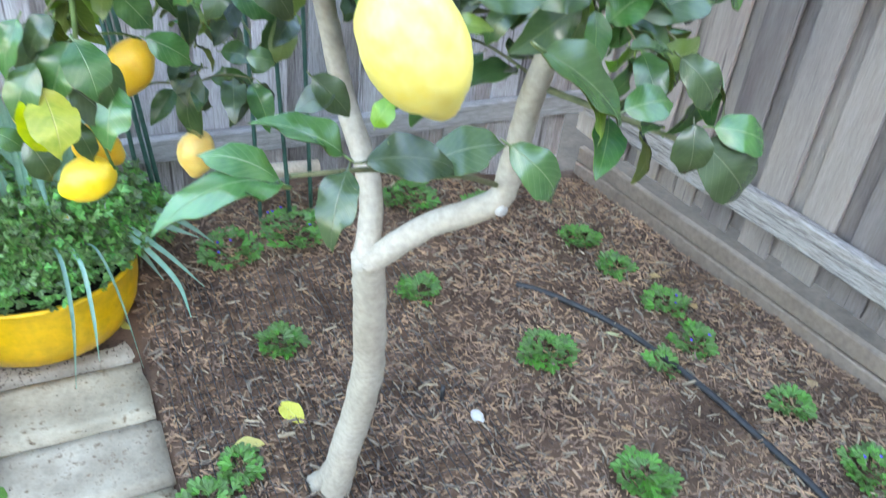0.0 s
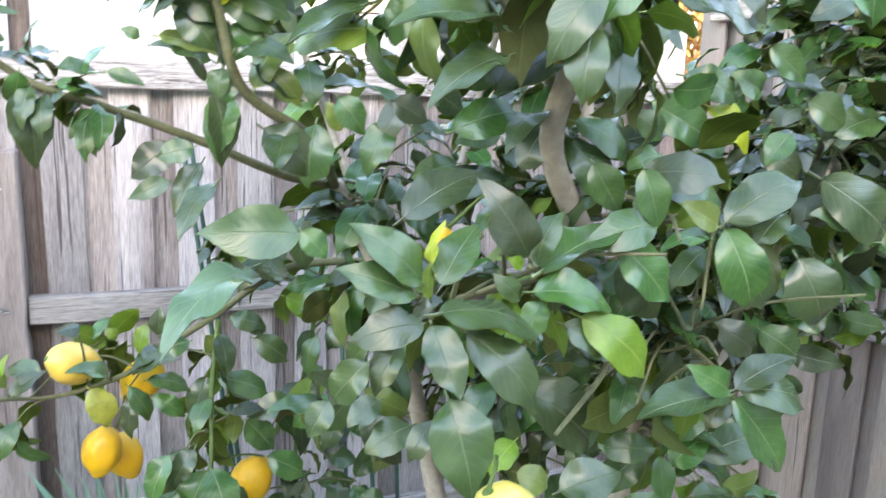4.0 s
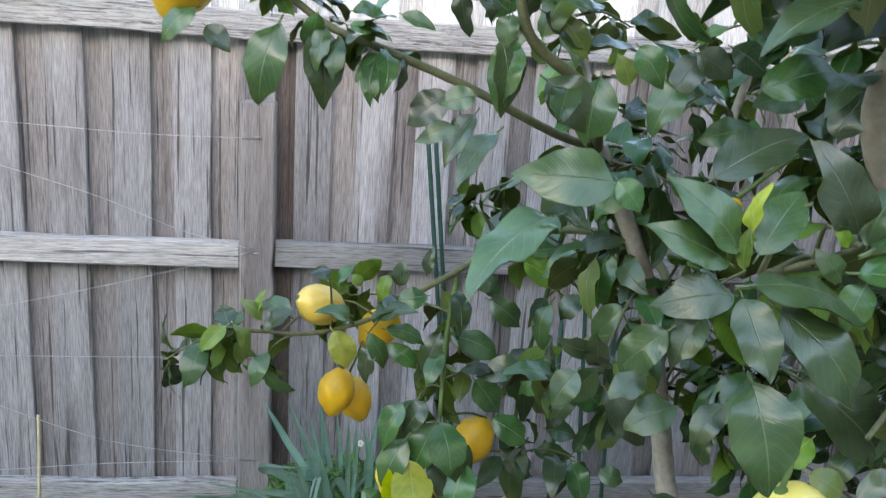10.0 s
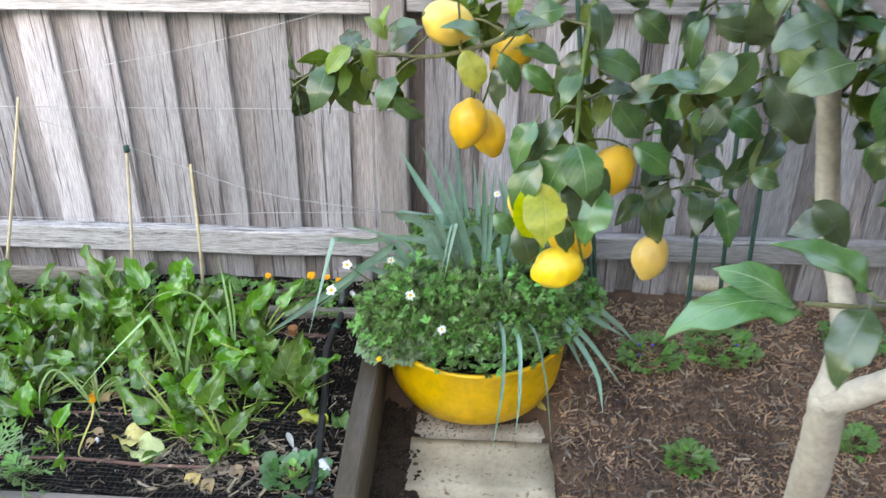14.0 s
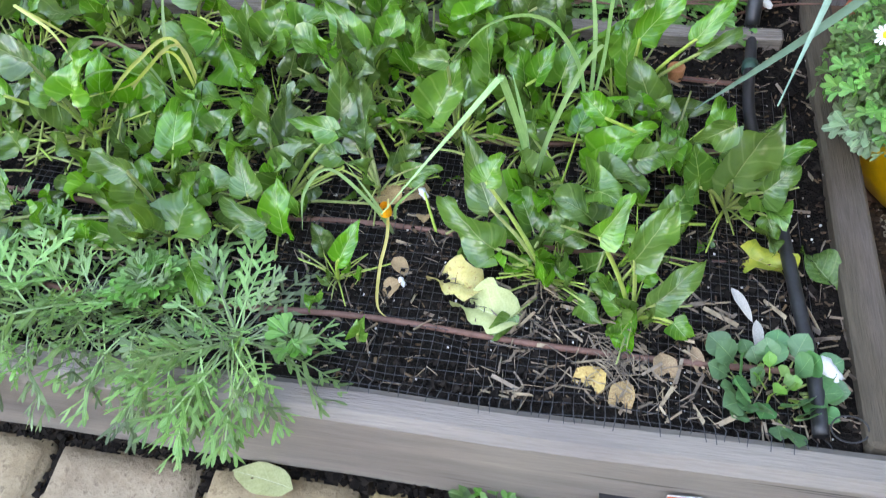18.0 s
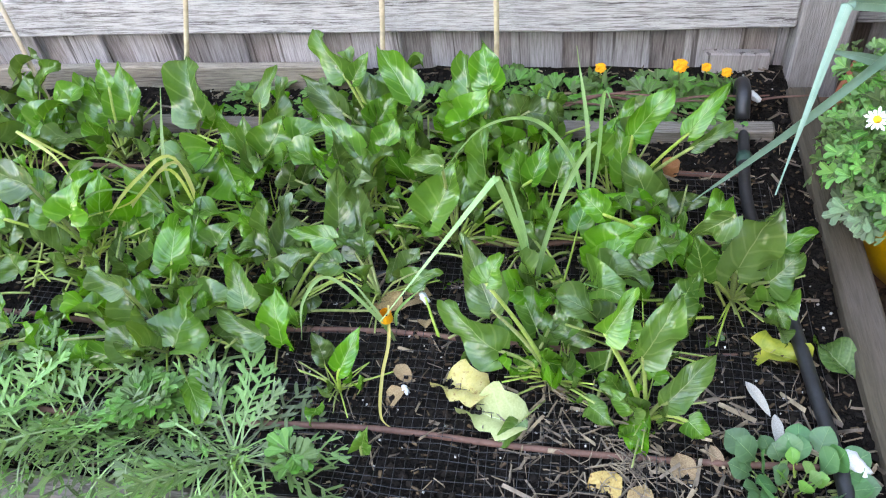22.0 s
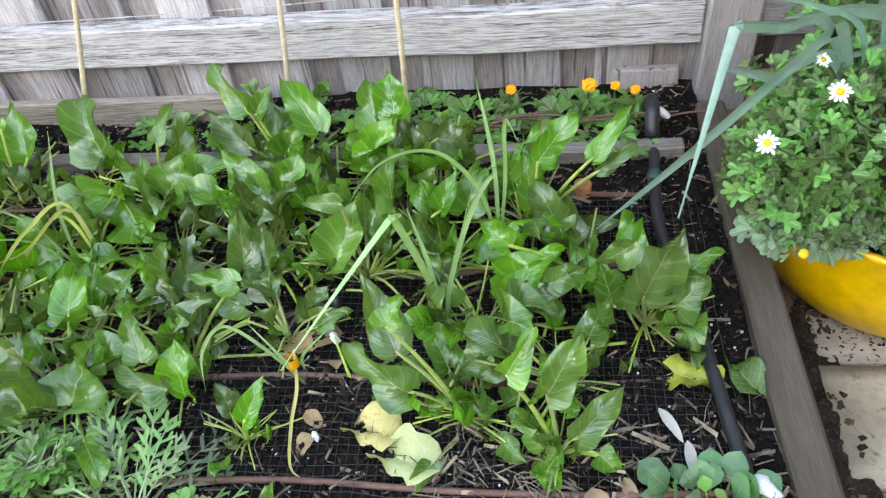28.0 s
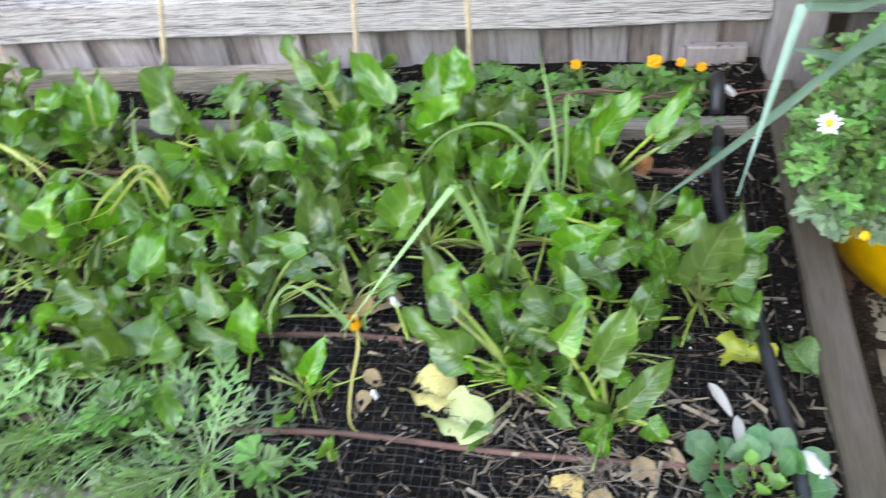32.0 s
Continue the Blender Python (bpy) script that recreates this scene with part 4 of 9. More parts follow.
spray((0.410, -0.985, 1.009), (0.442, -0.985, 0.907), (0.4, -0.8, 0.4), 0.60, "citrus")
spray((0.384, -0.985, 0.958), (0.434, -0.985, 0.888), (0.3, -0.85, 0.4), 0.70, "citrus")
spray((0.345, -0.985, 0.997), (0.314, -0.985, 0.906), (-0.5, -0.8, 0.3), 0.60, "citrus")
spray((0.377, -0.985, 0.907), (0.401, -0.985, 0.835), (0.2, -0.9, 0.3), 0.50, "citrus")
spray((0.032, -0.830, 1.129), (-0.014, -0.830, 1.077), (-0.3, -0.92, 0.27), 0.56, "citrus_young")
spray((0.046, -0.830, 1.132), (0.069, -0.830, 1.070), (0.84, -0.43, 0.32), 0.56, "citrus_young")
spray((0.095, -0.830, 1.142), (0.057, -0.830, 1.176), (0.49, -0.69, 0.53), 0.56, "citrus_young")
spray((0.086, -0.830, 1.155), (0.100, -0.830, 1.199), (-0.75, -0.62, 0.23), 0.56, "citrus_young")
spray((0.098, -0.830, 1.125), (0.154, -0.830, 1.165), (-0.43, -0.68, 0.59))
spray((0.252, -0.830, 1.141), (0.187, -0.880, 1.175), (0.61, -0.29, 0.74))
spray((0.286, -0.830, 1.149), (0.360, -0.880, 1.182), (-0.56, -0.34, 0.76))
spray((0.311, -0.830, 1.232), (0.300, -0.830, 1.179), (-0.38, -0.92, 0.08), 0.59, "citrus_young")
spray((0.332, -0.830, 1.212), (0.336, -0.830, 1.261), (-0.37, -0.93, 0.03), 0.79)
spray((0.266, -0.830, 1.211), (0.247, -0.830, 1.229), (0.32, -0.89, 0.34), 0.85, "citrus_young")
spray((0.382, -0.830, 1.196), (0.325, -0.830, 1.175), (-0.2, -0.83, 0.52), 0.75)
spray((0.379, -0.830, 1.236), (0.389, -0.830, 1.287), (-0.52, -0.85, 0.11))
spray((0.409, -0.830, 1.205), (0.446, -0.830, 1.124), (0.51, -0.83, 0.23), 0.56, "citrus_young")
spray((0.411, -0.830, 1.128), (0.383, -0.830, 1.045), (-0.46, -0.87, 0.16), 0.60)
spray((0.429, -0.830, 1.122), (0.522, -0.830, 1.077), (0.31, -0.69, 0.65))
spray((0.495, -0.830, 1.191), (0.555, -0.830, 1.144), (0.25, -0.92, 0.31), 0.72)
spray((0.552, -0.830, 1.265), (0.628, -0.830, 1.217), (0.2, -0.93, 0.32), 0.64, "citrus_young")
spray((0.553, -0.830, 1.281), (0.618, -0.830, 1.290), (-0.08, -0.79, 0.61))
spray((0.557, -0.830, 1.354), (0.471, -0.830, 1.283), (-0.52, -0.57, 0.64))
spray((0.656, -0.830, 1.237), (0.618, -0.830, 1.292), (0.17, -0.98, 0.12), 0.76)
spray((0.610, -0.830, 1.191), (0.606, -0.830, 1.096), (-0.92, -0.39, 0.04))
spray((0.662, -0.830, 1.207), (0.632, -0.830, 1.157), (-0.53, -0.78, 0.32), 0.82)
spray((0.218, -0.830, 1.124), (0.249, -0.830, 1.056), (0.4, -0.9, 0.18), 0.76, "citrus_yellow")
spray((0.280, -0.830, 1.122), (0.312, -0.830, 1.059), (0.37, -0.91, 0.19))
spray((0.286, -0.830, 1.101), (0.280, -0.830, 1.027), (-0.44, -0.9, 0.04))
spray((0.318, -0.830, 1.101), (0.372, -0.830, 1.058), (0.31, -0.86, 0.41))
spray((0.313, -0.830, 1.131), (0.383, -0.830, 1.104), (0.29, -0.54, 0.79))
spray((0.451, -0.830, 1.233), (0.513, -0.830, 1.213), (0.15, -0.88, 0.45), 0.66)
spray((0.514, -0.830, 1.202), (0.471, -0.830, 1.233), (0.24, -0.92, 0.32), 0.74)
# low cluster
spray((0.399, -0.990, 1.026), (0.417, -1.030, 0.952), (0.17, -0.85, 0.5), 0.85)
spray((0.348, -0.990, 0.957), (0.357, -1.040, 0.874), (0.22, -0.82, 0.52), 0.83, "citrus_yellow")
spray((0.447, -0.990, 0.954), (0.421, -1.020, 0.869), (-0.44, -0.8, 0.41), 0.85)
spray((0.315, -0.990, 0.884), (0.339, -0.990, 0.813), (0.39, -0.91, 0.13), 0.75)
spray((0.276, -0.990, 0.902), (0.310, -0.990, 0.869), (0.43, -0.79, 0.44), 0.81)
spray((0.336, -0.990, 1.061), (0.307, -0.990, 0.976), (-0.59, -0.78, 0.2))
spray((0.374, -0.990, 1.064), (0.340, -0.990, 1.006), (-0.48, -0.83, 0.28), 0.69)
spray((0.508, -0.880, 0.982), (0.575, -0.880, 0.936), (0.3, -0.85, 0.44), 0.72)
spray((0.471, -0.880, 1.058), (0.520, -0.880, 0.994), (0.32, -0.92, 0.24), 0.82)
spray((0.555, -0.880, 1.088), (0.473, -0.880, 1.062), (-0.19, -0.77, 0.61), 0.64)
spray((0.617, -0.880, 1.087), (0.556, -0.880, 1.032), (-0.45, -0.75, 0.49), 0.70)
spray((0.641, -0.880, 1.053), (0.713, -0.880, 1.004), (0.25, -0.89, 0.37), 0.68)
spray((0.609, -0.740, 0.861), (0.605, -0.740, 0.721), (-0.89, -0.45, 0.02))
spray((0.632, -0.740, 0.844), (0.710, -0.740, 0.835), (0.08, -0.74, 0.66))
spray((0.628, -0.740, 0.791), (0.570, -0.740, 0.818), (0.26, -0.79, 0.55), 0.68)
spray((0.653, -0.740, 0.896), (0.716, -0.740, 0.880), (0.15, -0.79, 0.6), 0.85)
# heart A
spray((0.493, -1.700, 1.470), (0.436, -1.700, 1.460), (-0.1, -0.83, 0.55), 0.61)
spray((0.486, -1.700, 1.493), (0.425, -1.700, 1.516), (0.18, -0.86, 0.48))
spray((0.492, -1.700, 1.502), (0.435, -1.700, 1.549), (0.33, -0.85, 0.4))
spray((0.507, -1.700, 1.499), (0.550, -1.670, 1.540), (-0.27, -0.62, 0.74), 0.59)
spray((0.502, -1.700, 1.508), (0.509, -1.700, 1.549), (-0.98, 0.11, 0.18), 0.56, "citrus_yellow")
spray((0.498, -1.700, 1.489), (0.498, -1.700, 1.518), (-0.85, -0.53, 0.01), 0.56, "citrus_young")
spray((0.501, -1.700, 1.468), (0.514, -1.730, 1.416), (-0.17, -0.87, 0.46), 0.65)
spray((0.507, -1.700, 1.477), (0.602, -1.700, 1.438), (0.35, -0.38, 0.86))
spray((0.530, -1.700, 1.460), (0.584, -1.720, 1.397), (0.16, -0.89, 0.42))
spray((0.474, -1.700, 1.455), (0.456, -1.700, 1.415), (-0.61, -0.74, 0.28), 0.68)
spray((0.450, -1.700, 1.443), (0.430, -1.670, 1.401), (-0.81, -0.58, -0.03), 0.63)
spray((0.496, -1.640, 1.542), (0.576, -1.620, 1.576), (-0.17, -0.62, 0.77))
# heart B
spray((0.595, -1.675, 1.512), (0.549, -1.675, 1.576), (-0.06, -1, -0.05), 0.59)
spray((0.603, -1.675, 1.504), (0.624, -1.675, 1.550), (-0.79, -0.5, 0.35))
spray((0.608, -1.675, 1.500), (0.721, -1.635, 1.524), (-0.14, -0.17, 0.98))
spray((0.601, -1.675, 1.482), (0.679, -1.675, 1.461), (0.2, -0.66, 0.72))
spray((0.649, -1.675, 1.456), (0.720, -1.675, 1.396), (0.27, -0.91, 0.32), 0.56, "citrus_young")
spray((0.589, -1.675, 1.502), (0.574, -1.675, 1.519), (0.02, -1, 0.02), 0.56, "citrus_young")
spray((0.609, -1.675, 1.474), (0.599, -1.675, 1.437), (-0.74, -0.64, 0.2), 0.82)
spray((0.631, -1.675, 1.451), (0.680, -1.675, 1.418), (0.26, -0.89, 0.38))
spray((0.588, -1.675, 1.476), (0.563, -1.675, 1.499), (0.04, -1, 0.05), 0.60)
# broad leaves over the fence
spray((0.396, -1.710, 1.545), (0.329, -1.710, 1.547), (0.01, -0.93, 0.37), 0.66)
spray((0.398, -1.710, 1.547), (0.416, -1.710, 1.527), (0.12, -0.99, 0.11), 0.85)
spray((0.366, -1.690, 1.518), (0.303, -1.730, 1.473), (-0.32, -0.45, 0.84))
spray((0.400, -1.660, 1.503), (0.360, -1.690, 1.521), (0.59, -0.35, 0.73))
spray((0.371, -1.430, 1.548), (0.332, -1.450, 1.493), (-0.64, -0.46, 0.62))
spray((0.326, -1.450, 1.552), (0.289, -1.450, 1.535), (-0.16, -0.93, 0.34))
spray((0.765, -1.615, 1.517), (0.736, -1.615, 1.547), (-0.11, -0.99, -0.11), 0.85)
spray((0.787, -1.615, 1.521), (0.834, -1.615, 1.543), (-0.29, -0.73, 0.63), 0.56, "citrus_young")
spray((0.743, -1.615, 1.562), (0.839, -1.615, 1.544), (0.12, -0.73, 0.67))
spray((0.852, -1.615, 1.520), (0.902, -1.615, 1.554), (-0.42, -0.66, 0.63), 0.85)
spray((0.851, -1.615, 1.505), (0.910, -1.615, 1.431), (-0.21, -0.96, -0.17), 0.59)
spray((0.725, -1.615, 1.492), (0.772, -1.615, 1.430), (-0.12, -0.99, -0.09), 0.71)
spray((0.826, -1.615, 1.497), (0.789, -1.615, 1.457), (-0.59, -0.58, 0.56), 0.64)
spray((0.688, -1.615, 1.583), (0.720, -1.615, 1.537), (-0.16, -0.98, -0.11), 0.74)
spray((0.942, -1.420, 1.381), (0.980, -1.420, 1.325), (-0.16, -0.98, -0.11), 0.85)
spray((0.944, -1.420, 1.287), (0.981, -1.420, 1.321), (-0.57, -0.54, 0.62), 0.85)
spray((1.016, -1.420, 1.350), (1.085, -1.420, 1.303), (0.02, -1, 0.03), 0.62)
spray((1.094, -1.420, 1.335), (1.168, -1.420, 1.286), (0.01, -1, 0.01), 0.61)
spray((0.985, -1.420, 1.395), (1.057, -1.420, 1.366), (0.07, -0.98, 0.17), 0.61)
# heart R
spray((0.834, -1.658, 1.357), (0.729, -1.658, 1.346), (-0.1, -0.25, 0.96))
spray((0.842, -1.658, 1.353), (0.916, -1.658, 1.263), (0.18, -0.97, 0.15))
spray((0.835, -1.658, 1.362), (0.781, -1.658, 1.393), (0.08, -0.99, 0.14))
spray((0.843, -1.658, 1.363), (0.917, -1.658, 1.388), (-0.29, -0.47, 0.84))
spray((0.849, -1.658, 1.361), (0.932, -1.658, 1.335), (0.19, -0.76, 0.62))
spray((0.835, -1.658, 1.353), (0.812, -1.658, 1.325), (-0.69, -0.46, 0.56), 0.81)
spray((0.944, -1.500, 1.202), (1.046, -1.500, 1.217), (-0.11, -0.64, 0.76))
spray((0.901, -1.500, 1.197), (0.953, -1.500, 1.230), (-0.47, -0.51, 0.72), 0.80)
# round the big lemon
spray((0.515, -1.705, 1.407), (0.530, -1.725, 1.330), (-0.11, -0.97, 0.23), 0.73)
spray((0.521, -1.660, 1.371), (0.500, -1.660, 1.336), (-0.63, -0.68, 0.37), 0.65)
spray((0.599, -1.660, 1.342), (0.576, -1.660, 1.312), (-0.63, -0.6, 0.49), 0.80, "citrus_young")
spray((0.602, -1.660, 1.311), (0.635, -1.660, 1.292), (0.2, -0.92, 0.34), 0.79, "citrus_young")
spray((0.648, -1.660, 1.285), (0.713, -1.660, 1.294), (-0.1, -0.67, 0.74), 0.76)
spray((0.628, -1.660, 1.265), (0.664, -1.660, 1.262), (0.08, -0.54, 0.84), 0.56, "citrus_young")
spray((0.684, -1.500, 1.326), (0.793, -1.500, 1.231), (0.28, -0.91, 0.32))
spray((0.523, -1.500, 1.327), (0.489, -1.500, 1.303), (-0.4, -0.72, 0.56), 0.85)
spray((0.559, -1.500, 1.295), (0.510, -1.500, 1.270), (-0.33, -0.7, 0.63), 0.77)
spray((0.519, -1.300, 1.249), (0.492, -1.300, 1.203), (-0.56, -0.76, 0.32), 0.85)
spray((0.560, -1.300, 1.225), (0.616, -1.300, 1.150), (0.21, -0.96, 0.16), 0.59)
spray((0.562, -1.300, 1.109), (0.596, -1.300, 1.099), (0.18, -0.78, 0.59), 0.85)
spray((0.640, -1.300, 1.079), (0.690, -1.300, 1.021), (0.26, -0.94, 0.22), 0.63)
spray((0.668, -1.300, 1.059), (0.619, -1.300, 1.035), (-0.35, -0.62, 0.71), 0.79)
# right low shoot
spray((0.770, -1.580, 1.207), (0.883, -1.580, 1.119), (0.46, -0.67, 0.59))
spray((0.828, -1.580, 1.167), (0.858, -1.580, 1.098), (0.49, -0.85, 0.22), 0.56, "citrus_young")
spray((0.882, -1.580, 1.134), (0.944, -1.580, 1.137), (-0.03, -0.6, 0.8), 0.77)
spray((0.940, -1.580, 1.187), (1.002, -1.580, 1.124), (0.18, -0.97, 0.17))
spray((0.985, -1.580, 1.107), (0.995, -1.580, 1.044), (-0.44, -0.9, -0.07), 0.81)
spray((1.004, -1.580, 1.084), (1.096, -1.580, 0.997), (0.06, -1, 0.06), 0.64)
spray((1.016, -1.580, 1.099), (1.107, -1.580, 1.062), (0.22, -0.81, 0.54))
spray((0.871, -1.580, 1.203), (0.928, -1.580, 1.192), (0.17, -0.32, 0.93))
# front low shoot
spray((0.517, -1.585, 1.108), (0.408, -1.625, 1.105), (-0.03, -0, 1))
spray((0.517, -1.585, 1.112), (0.457, -1.555, 1.128), (0.02, -0.43, 0.9))
spray((0.576, -1.585, 1.128), (0.501, -1.555, 1.154), (0.17, -0.36, 0.92))
spray((0.579, -1.585, 1.113), (0.554, -1.615, 1.053), (-0.56, -0.62, 0.54), 0.65)
spray((0.596, -1.585, 1.119), (0.690, -1.585, 1.096), (0.2, -0.5, 0.84))
spray((0.673, -1.565, 1.097), (0.739, -1.585, 1.117), (-0.39, -0.58, 0.71), 0.77)
spray((0.746, -1.585, 1.115), (0.809, -1.585, 1.046), (0.25, -0.94, 0.23))
spray((0.603, -1.585, 1.152), (0.621, -1.585, 1.177), (-0.64, -0.62, 0.46), 0.85, "citrus_young")
# top shoot
spray((0.663, -1.735, 1.757), (0.681, -1.735, 1.806), (-0.67, -0.7, 0.24), 0.69, "citrus_pink")
spray((0.659, -1.735, 1.755), (0.638, -1.735, 1.796), (0.21, -0.97, 0.11), 0.56, "citrus_flush")
spray((0.651, -1.735, 1.746), (0.615, -1.735, 1.696), (-0.52, -0.77, 0.38), 0.61)
spray((0.654, -1.735, 1.734), (0.760, -1.735, 1.693), (0.21, -0.8, 0.56))
spray((0.665, -1.735, 1.748), (0.714, -1.735, 1.782), (-0.53, -0.37, 0.76))
spray((0.699, -1.735, 1.783), (0.760, -1.735, 1.759), (0.22, -0.82, 0.53))
spray((0.710, -1.735, 1.766), (0.753, -1.735, 1.727), (0.11, -0.99, 0.12))
spray((0.639, -1.735, 1.747), (0.561, -1.715, 1.764), (-0.07, -0.8, 0.6))
spray((0.637, -1.735, 1.782), (0.576, -1.735, 1.756), (-0.38, -0.28, 0.88))
spray((0.610, -1.735, 1.725), (0.571, -1.735, 1.666), (-0.53, -0.78, 0.34))
spray((0.606, -1.735, 1.693), (0.595, -1.745, 1.639), (-0.65, -0.71, 0.26), 0.64)
spray((0.574, -1.660, 1.674), (0.508, -1.660, 1.632), (-0.44, -0.59, 0.68))
spray((0.584, -1.660, 1.754), (0.514, -1.660, 1.719), (-0.27, -0.8, 0.54))
spray((0.569, -1.660, 1.695), (0.470, -1.680, 1.691), (0.08, -0.56, 0.83))
spray((0.534, -1.450, 1.701), (0.452, -1.390, 1.676), (-0.58, -0.54, 0.61), 0.56, "citrus_young")
spray((0.701, -1.690, 1.828), (0.736, -1.690, 1.858), (-0.05, 1, 0.05), 0.79)
spray((0.693, -1.690, 1.823), (0.743, -1.690, 1.796), (0.46, 0.32, 0.83))
spray((0.638, -1.690, 1.844), (0.611, -1.690, 1.808), (-0.04, 1, 0.03), 0.63)
spray((0.640, -1.690, 1.843), (0.680, -1.690, 1.828), (0.27, 0.6, 0.75))
spray((0.566, -1.690, 1.788), (0.540, -1.690, 1.840), (0.19, -0.98, 0.09))
spray((0.567, -1.690, 1.790), (0.591, -1.690, 1.822), (-0.07, 1, 0.05), 0.69)
spray((0.564, -1.690, 1.791), (0.623, -1.690, 1.772), (0.31, 0.27, 0.91))
spray((0.624, -1.690, 1.856), (0.583, -1.690, 1.844), (-0.12, 0.91, 0.39), 0.64)
spray((0.663, -1.690, 1.856), (0.702, -1.690, 1.868), (-0.12, 0.92, 0.36), 0.69)
spray((0.778, -1.690, 1.835), (0.819, -1.690, 1.834), (0.01, -0.97, 0.23))
spray((0.528, -1.450, 1.823), (0.570, -1.450, 1.894), (-0.58, -0.74, 0.34))
spray((0.511, -1.450, 1.833), (0.437, -1.450, 1.811), (-0.22, -0.62, 0.75))
spray((0.502, -1.450, 1.800), (0.423, -1.450, 1.753), (-0.44, 0.52, 0.73))
spray((0.496, -1.450, 1.793), (0.467, -1.450, 1.810), (0.06, -0.99, 0.1), 0.69)
spray((0.523, -1.450, 1.777), (0.466, -1.450, 1.765), (-0.05, -0.97, 0.25), 0.64)
spray((0.534, -1.450, 1.806), (0.546, -1.450, 1.767), (0.05, -1, 0.02), 0.69)
spray((0.545, -1.450, 1.785), (0.592, -1.450, 1.824), (-0.28, 0.9, 0.33))
spray((0.580, -1.450, 1.796), (0.617, -1.450, 1.804), (-0.06, -0.97, 0.25), 0.85)
spray((0.459, -1.450, 1.855), (0.502, -1.450, 1.852), (0.03, 0.88, 0.47), 0.64)
spray((0.579, -1.450, 1.865), (0.621, -1.450, 1.898), (-0.19, -0.95, 0.24), 0.60)
spray((0.495, -1.450, 1.886), (0.458, -1.450, 1.898), (0.17, 0.85, 0.51), 0.85)
spray((0.544, -1.450, 1.901), (0.579, -1.450, 1.927), (-0.21, 0.94, 0.28), 0.85)
spray((0.469, -1.450, 1.851), (0.448, -1.450, 1.871), (0.34, 0.86, 0.37), 0.85)
spray((0.512, -1.450, 1.746), (0.458, -1.450, 1.738), (-0.1, -0.75, 0.65))
spray((0.591, -1.450, 1.850), (0.556, -1.450, 1.858), (0.01, -1, 0.06), 0.85)
spray((0.545, -1.450, 1.753), (0.574, -1.450, 1.742), (0.06, -0.99, 0.15), 0.85)
spray((0.621, -1.450, 1.784), (0.585, -1.450, 1.771), (-0.11, -0.95, 0.3), 0.80)
# right side, high
spray((0.900, -1.630, 1.752), (0.861, -1.630, 1.797), (0.61, 0.6, 0.52), 0.73)
spray((0.904, -1.630, 1.776), (0.991, -1.630, 1.723), (0.22, -0.91, 0.36))
spray((0.998, -1.630, 1.786), (0.994, -1.630, 1.719), (-0.89, -0.45, 0.04), 0.79)
spray((0.949, -1.630, 1.771), (1.074, -1.660, 1.821), (-0.1, 0.72, 0.68))
spray((1.064, -1.630, 1.804), (1.031, -1.630, 1.750), (-0.73, -0.51, 0.45), 0.85)
spray((0.860, -1.630, 1.717), (0.815, -1.630, 1.747), (0.18, -0.94, 0.28))
spray((0.867, -1.630, 1.696), (0.915, -1.630, 1.664), (-0.07, -0.99, -0.1), 0.61)
spray((1.098, -1.630, 1.755), (1.052, -1.630, 1.731), (-0.32, -0.73, 0.61), 0.78)
spray((1.001, -1.630, 1.842), (0.970, -1.630, 1.894), (0.76, 0.46, 0.46), 0.75)
spray((0.901, -1.630, 1.877), (0.963, -1.630, 1.893), (-0.09, 0.94, 0.32), 0.59)
spray((0.924, -1.630, 1.804), (0.996, -1.630, 1.797), (0.05, -0.89, 0.46))
# shoot below the stem
spray((0.808, -1.660, 1.532), (0.892, -1.660, 1.570), (-0.3, -0.67, 0.68))
spray((0.808, -1.660, 1.526), (0.847, -1.660, 1.448), (-0.18, -0.98, -0.09), 0.64)
spray((0.712, -1.660, 1.583), (0.732, -1.660, 1.528), (-0.15, -0.99, -0.06), 0.68)
spray((0.734, -1.630, 1.575), (0.800, -1.660, 1.572), (-0.34, -0.82, 0.46), 0.67)
spray((0.879, -1.660, 1.539), (0.847, -1.660, 1.507), (-0.58, -0.55, 0.6), 0.79)
spray((0.800, -1.660, 1.529), (0.755, -1.660, 1.552), (0.1, -0.98, 0.19), 0.65, "citrus_young")
spray((0.793, -1.660, 1.518), (0.738, -1.660, 1.508), (-0.17, -0.4, 0.9))
spray((0.729, -1.660, 1.531), (0.661, -1.660, 1.515), (-0.15, -0.76, 0.64), 0.62)
spray((0.693, -1.660, 1.517), (0.752, -1.660, 1.458), (0.09, -0.99, 0.09), 0.64)
spray((0.827, -1.500, 1.639), (0.922, -1.500, 1.592), (0.04, -0.99, 0.09))
spray((0.907, -1.500, 1.636), (0.969, -1.500, 1.583), (0.28, -0.9, 0.33), 0.56, "citrus_yellow")
spray((0.735, -1.500, 1.617), (0.802, -1.500, 1.572), (0.23, -0.9, 0.36))
spray((0.722, -1.500, 1.600), (0.783, -1.500, 1.525), (0.12, -0.99, 0.1))
spray((0.870, -1.500, 1.669), (0.946, -1.500, 1.642), (0.12, -0.94, 0.33))
spray((0.987, -1.500, 1.590), (1.054, -1.500, 1.548), (-0.01, -1, -0.01), 0.60)
spray((1.004, -1.580, 1.562), (1.112, -1.580, 1.491), (-0.02, -1, -0.03))
spray((0.984, -1.580, 1.473), (1.027, -1.580, 1.396), (-0.24, -0.96, -0.13), 0.85)
spray((1.063, -1.580, 1.671), (1.171, -1.580, 1.592), (0.59, 0.13, 0.8))
spray((1.124, -1.580, 1.568), (1.157, -1.580, 1.541), (-0.15, -0.97, -0.17), 0.71, "citrus_young")
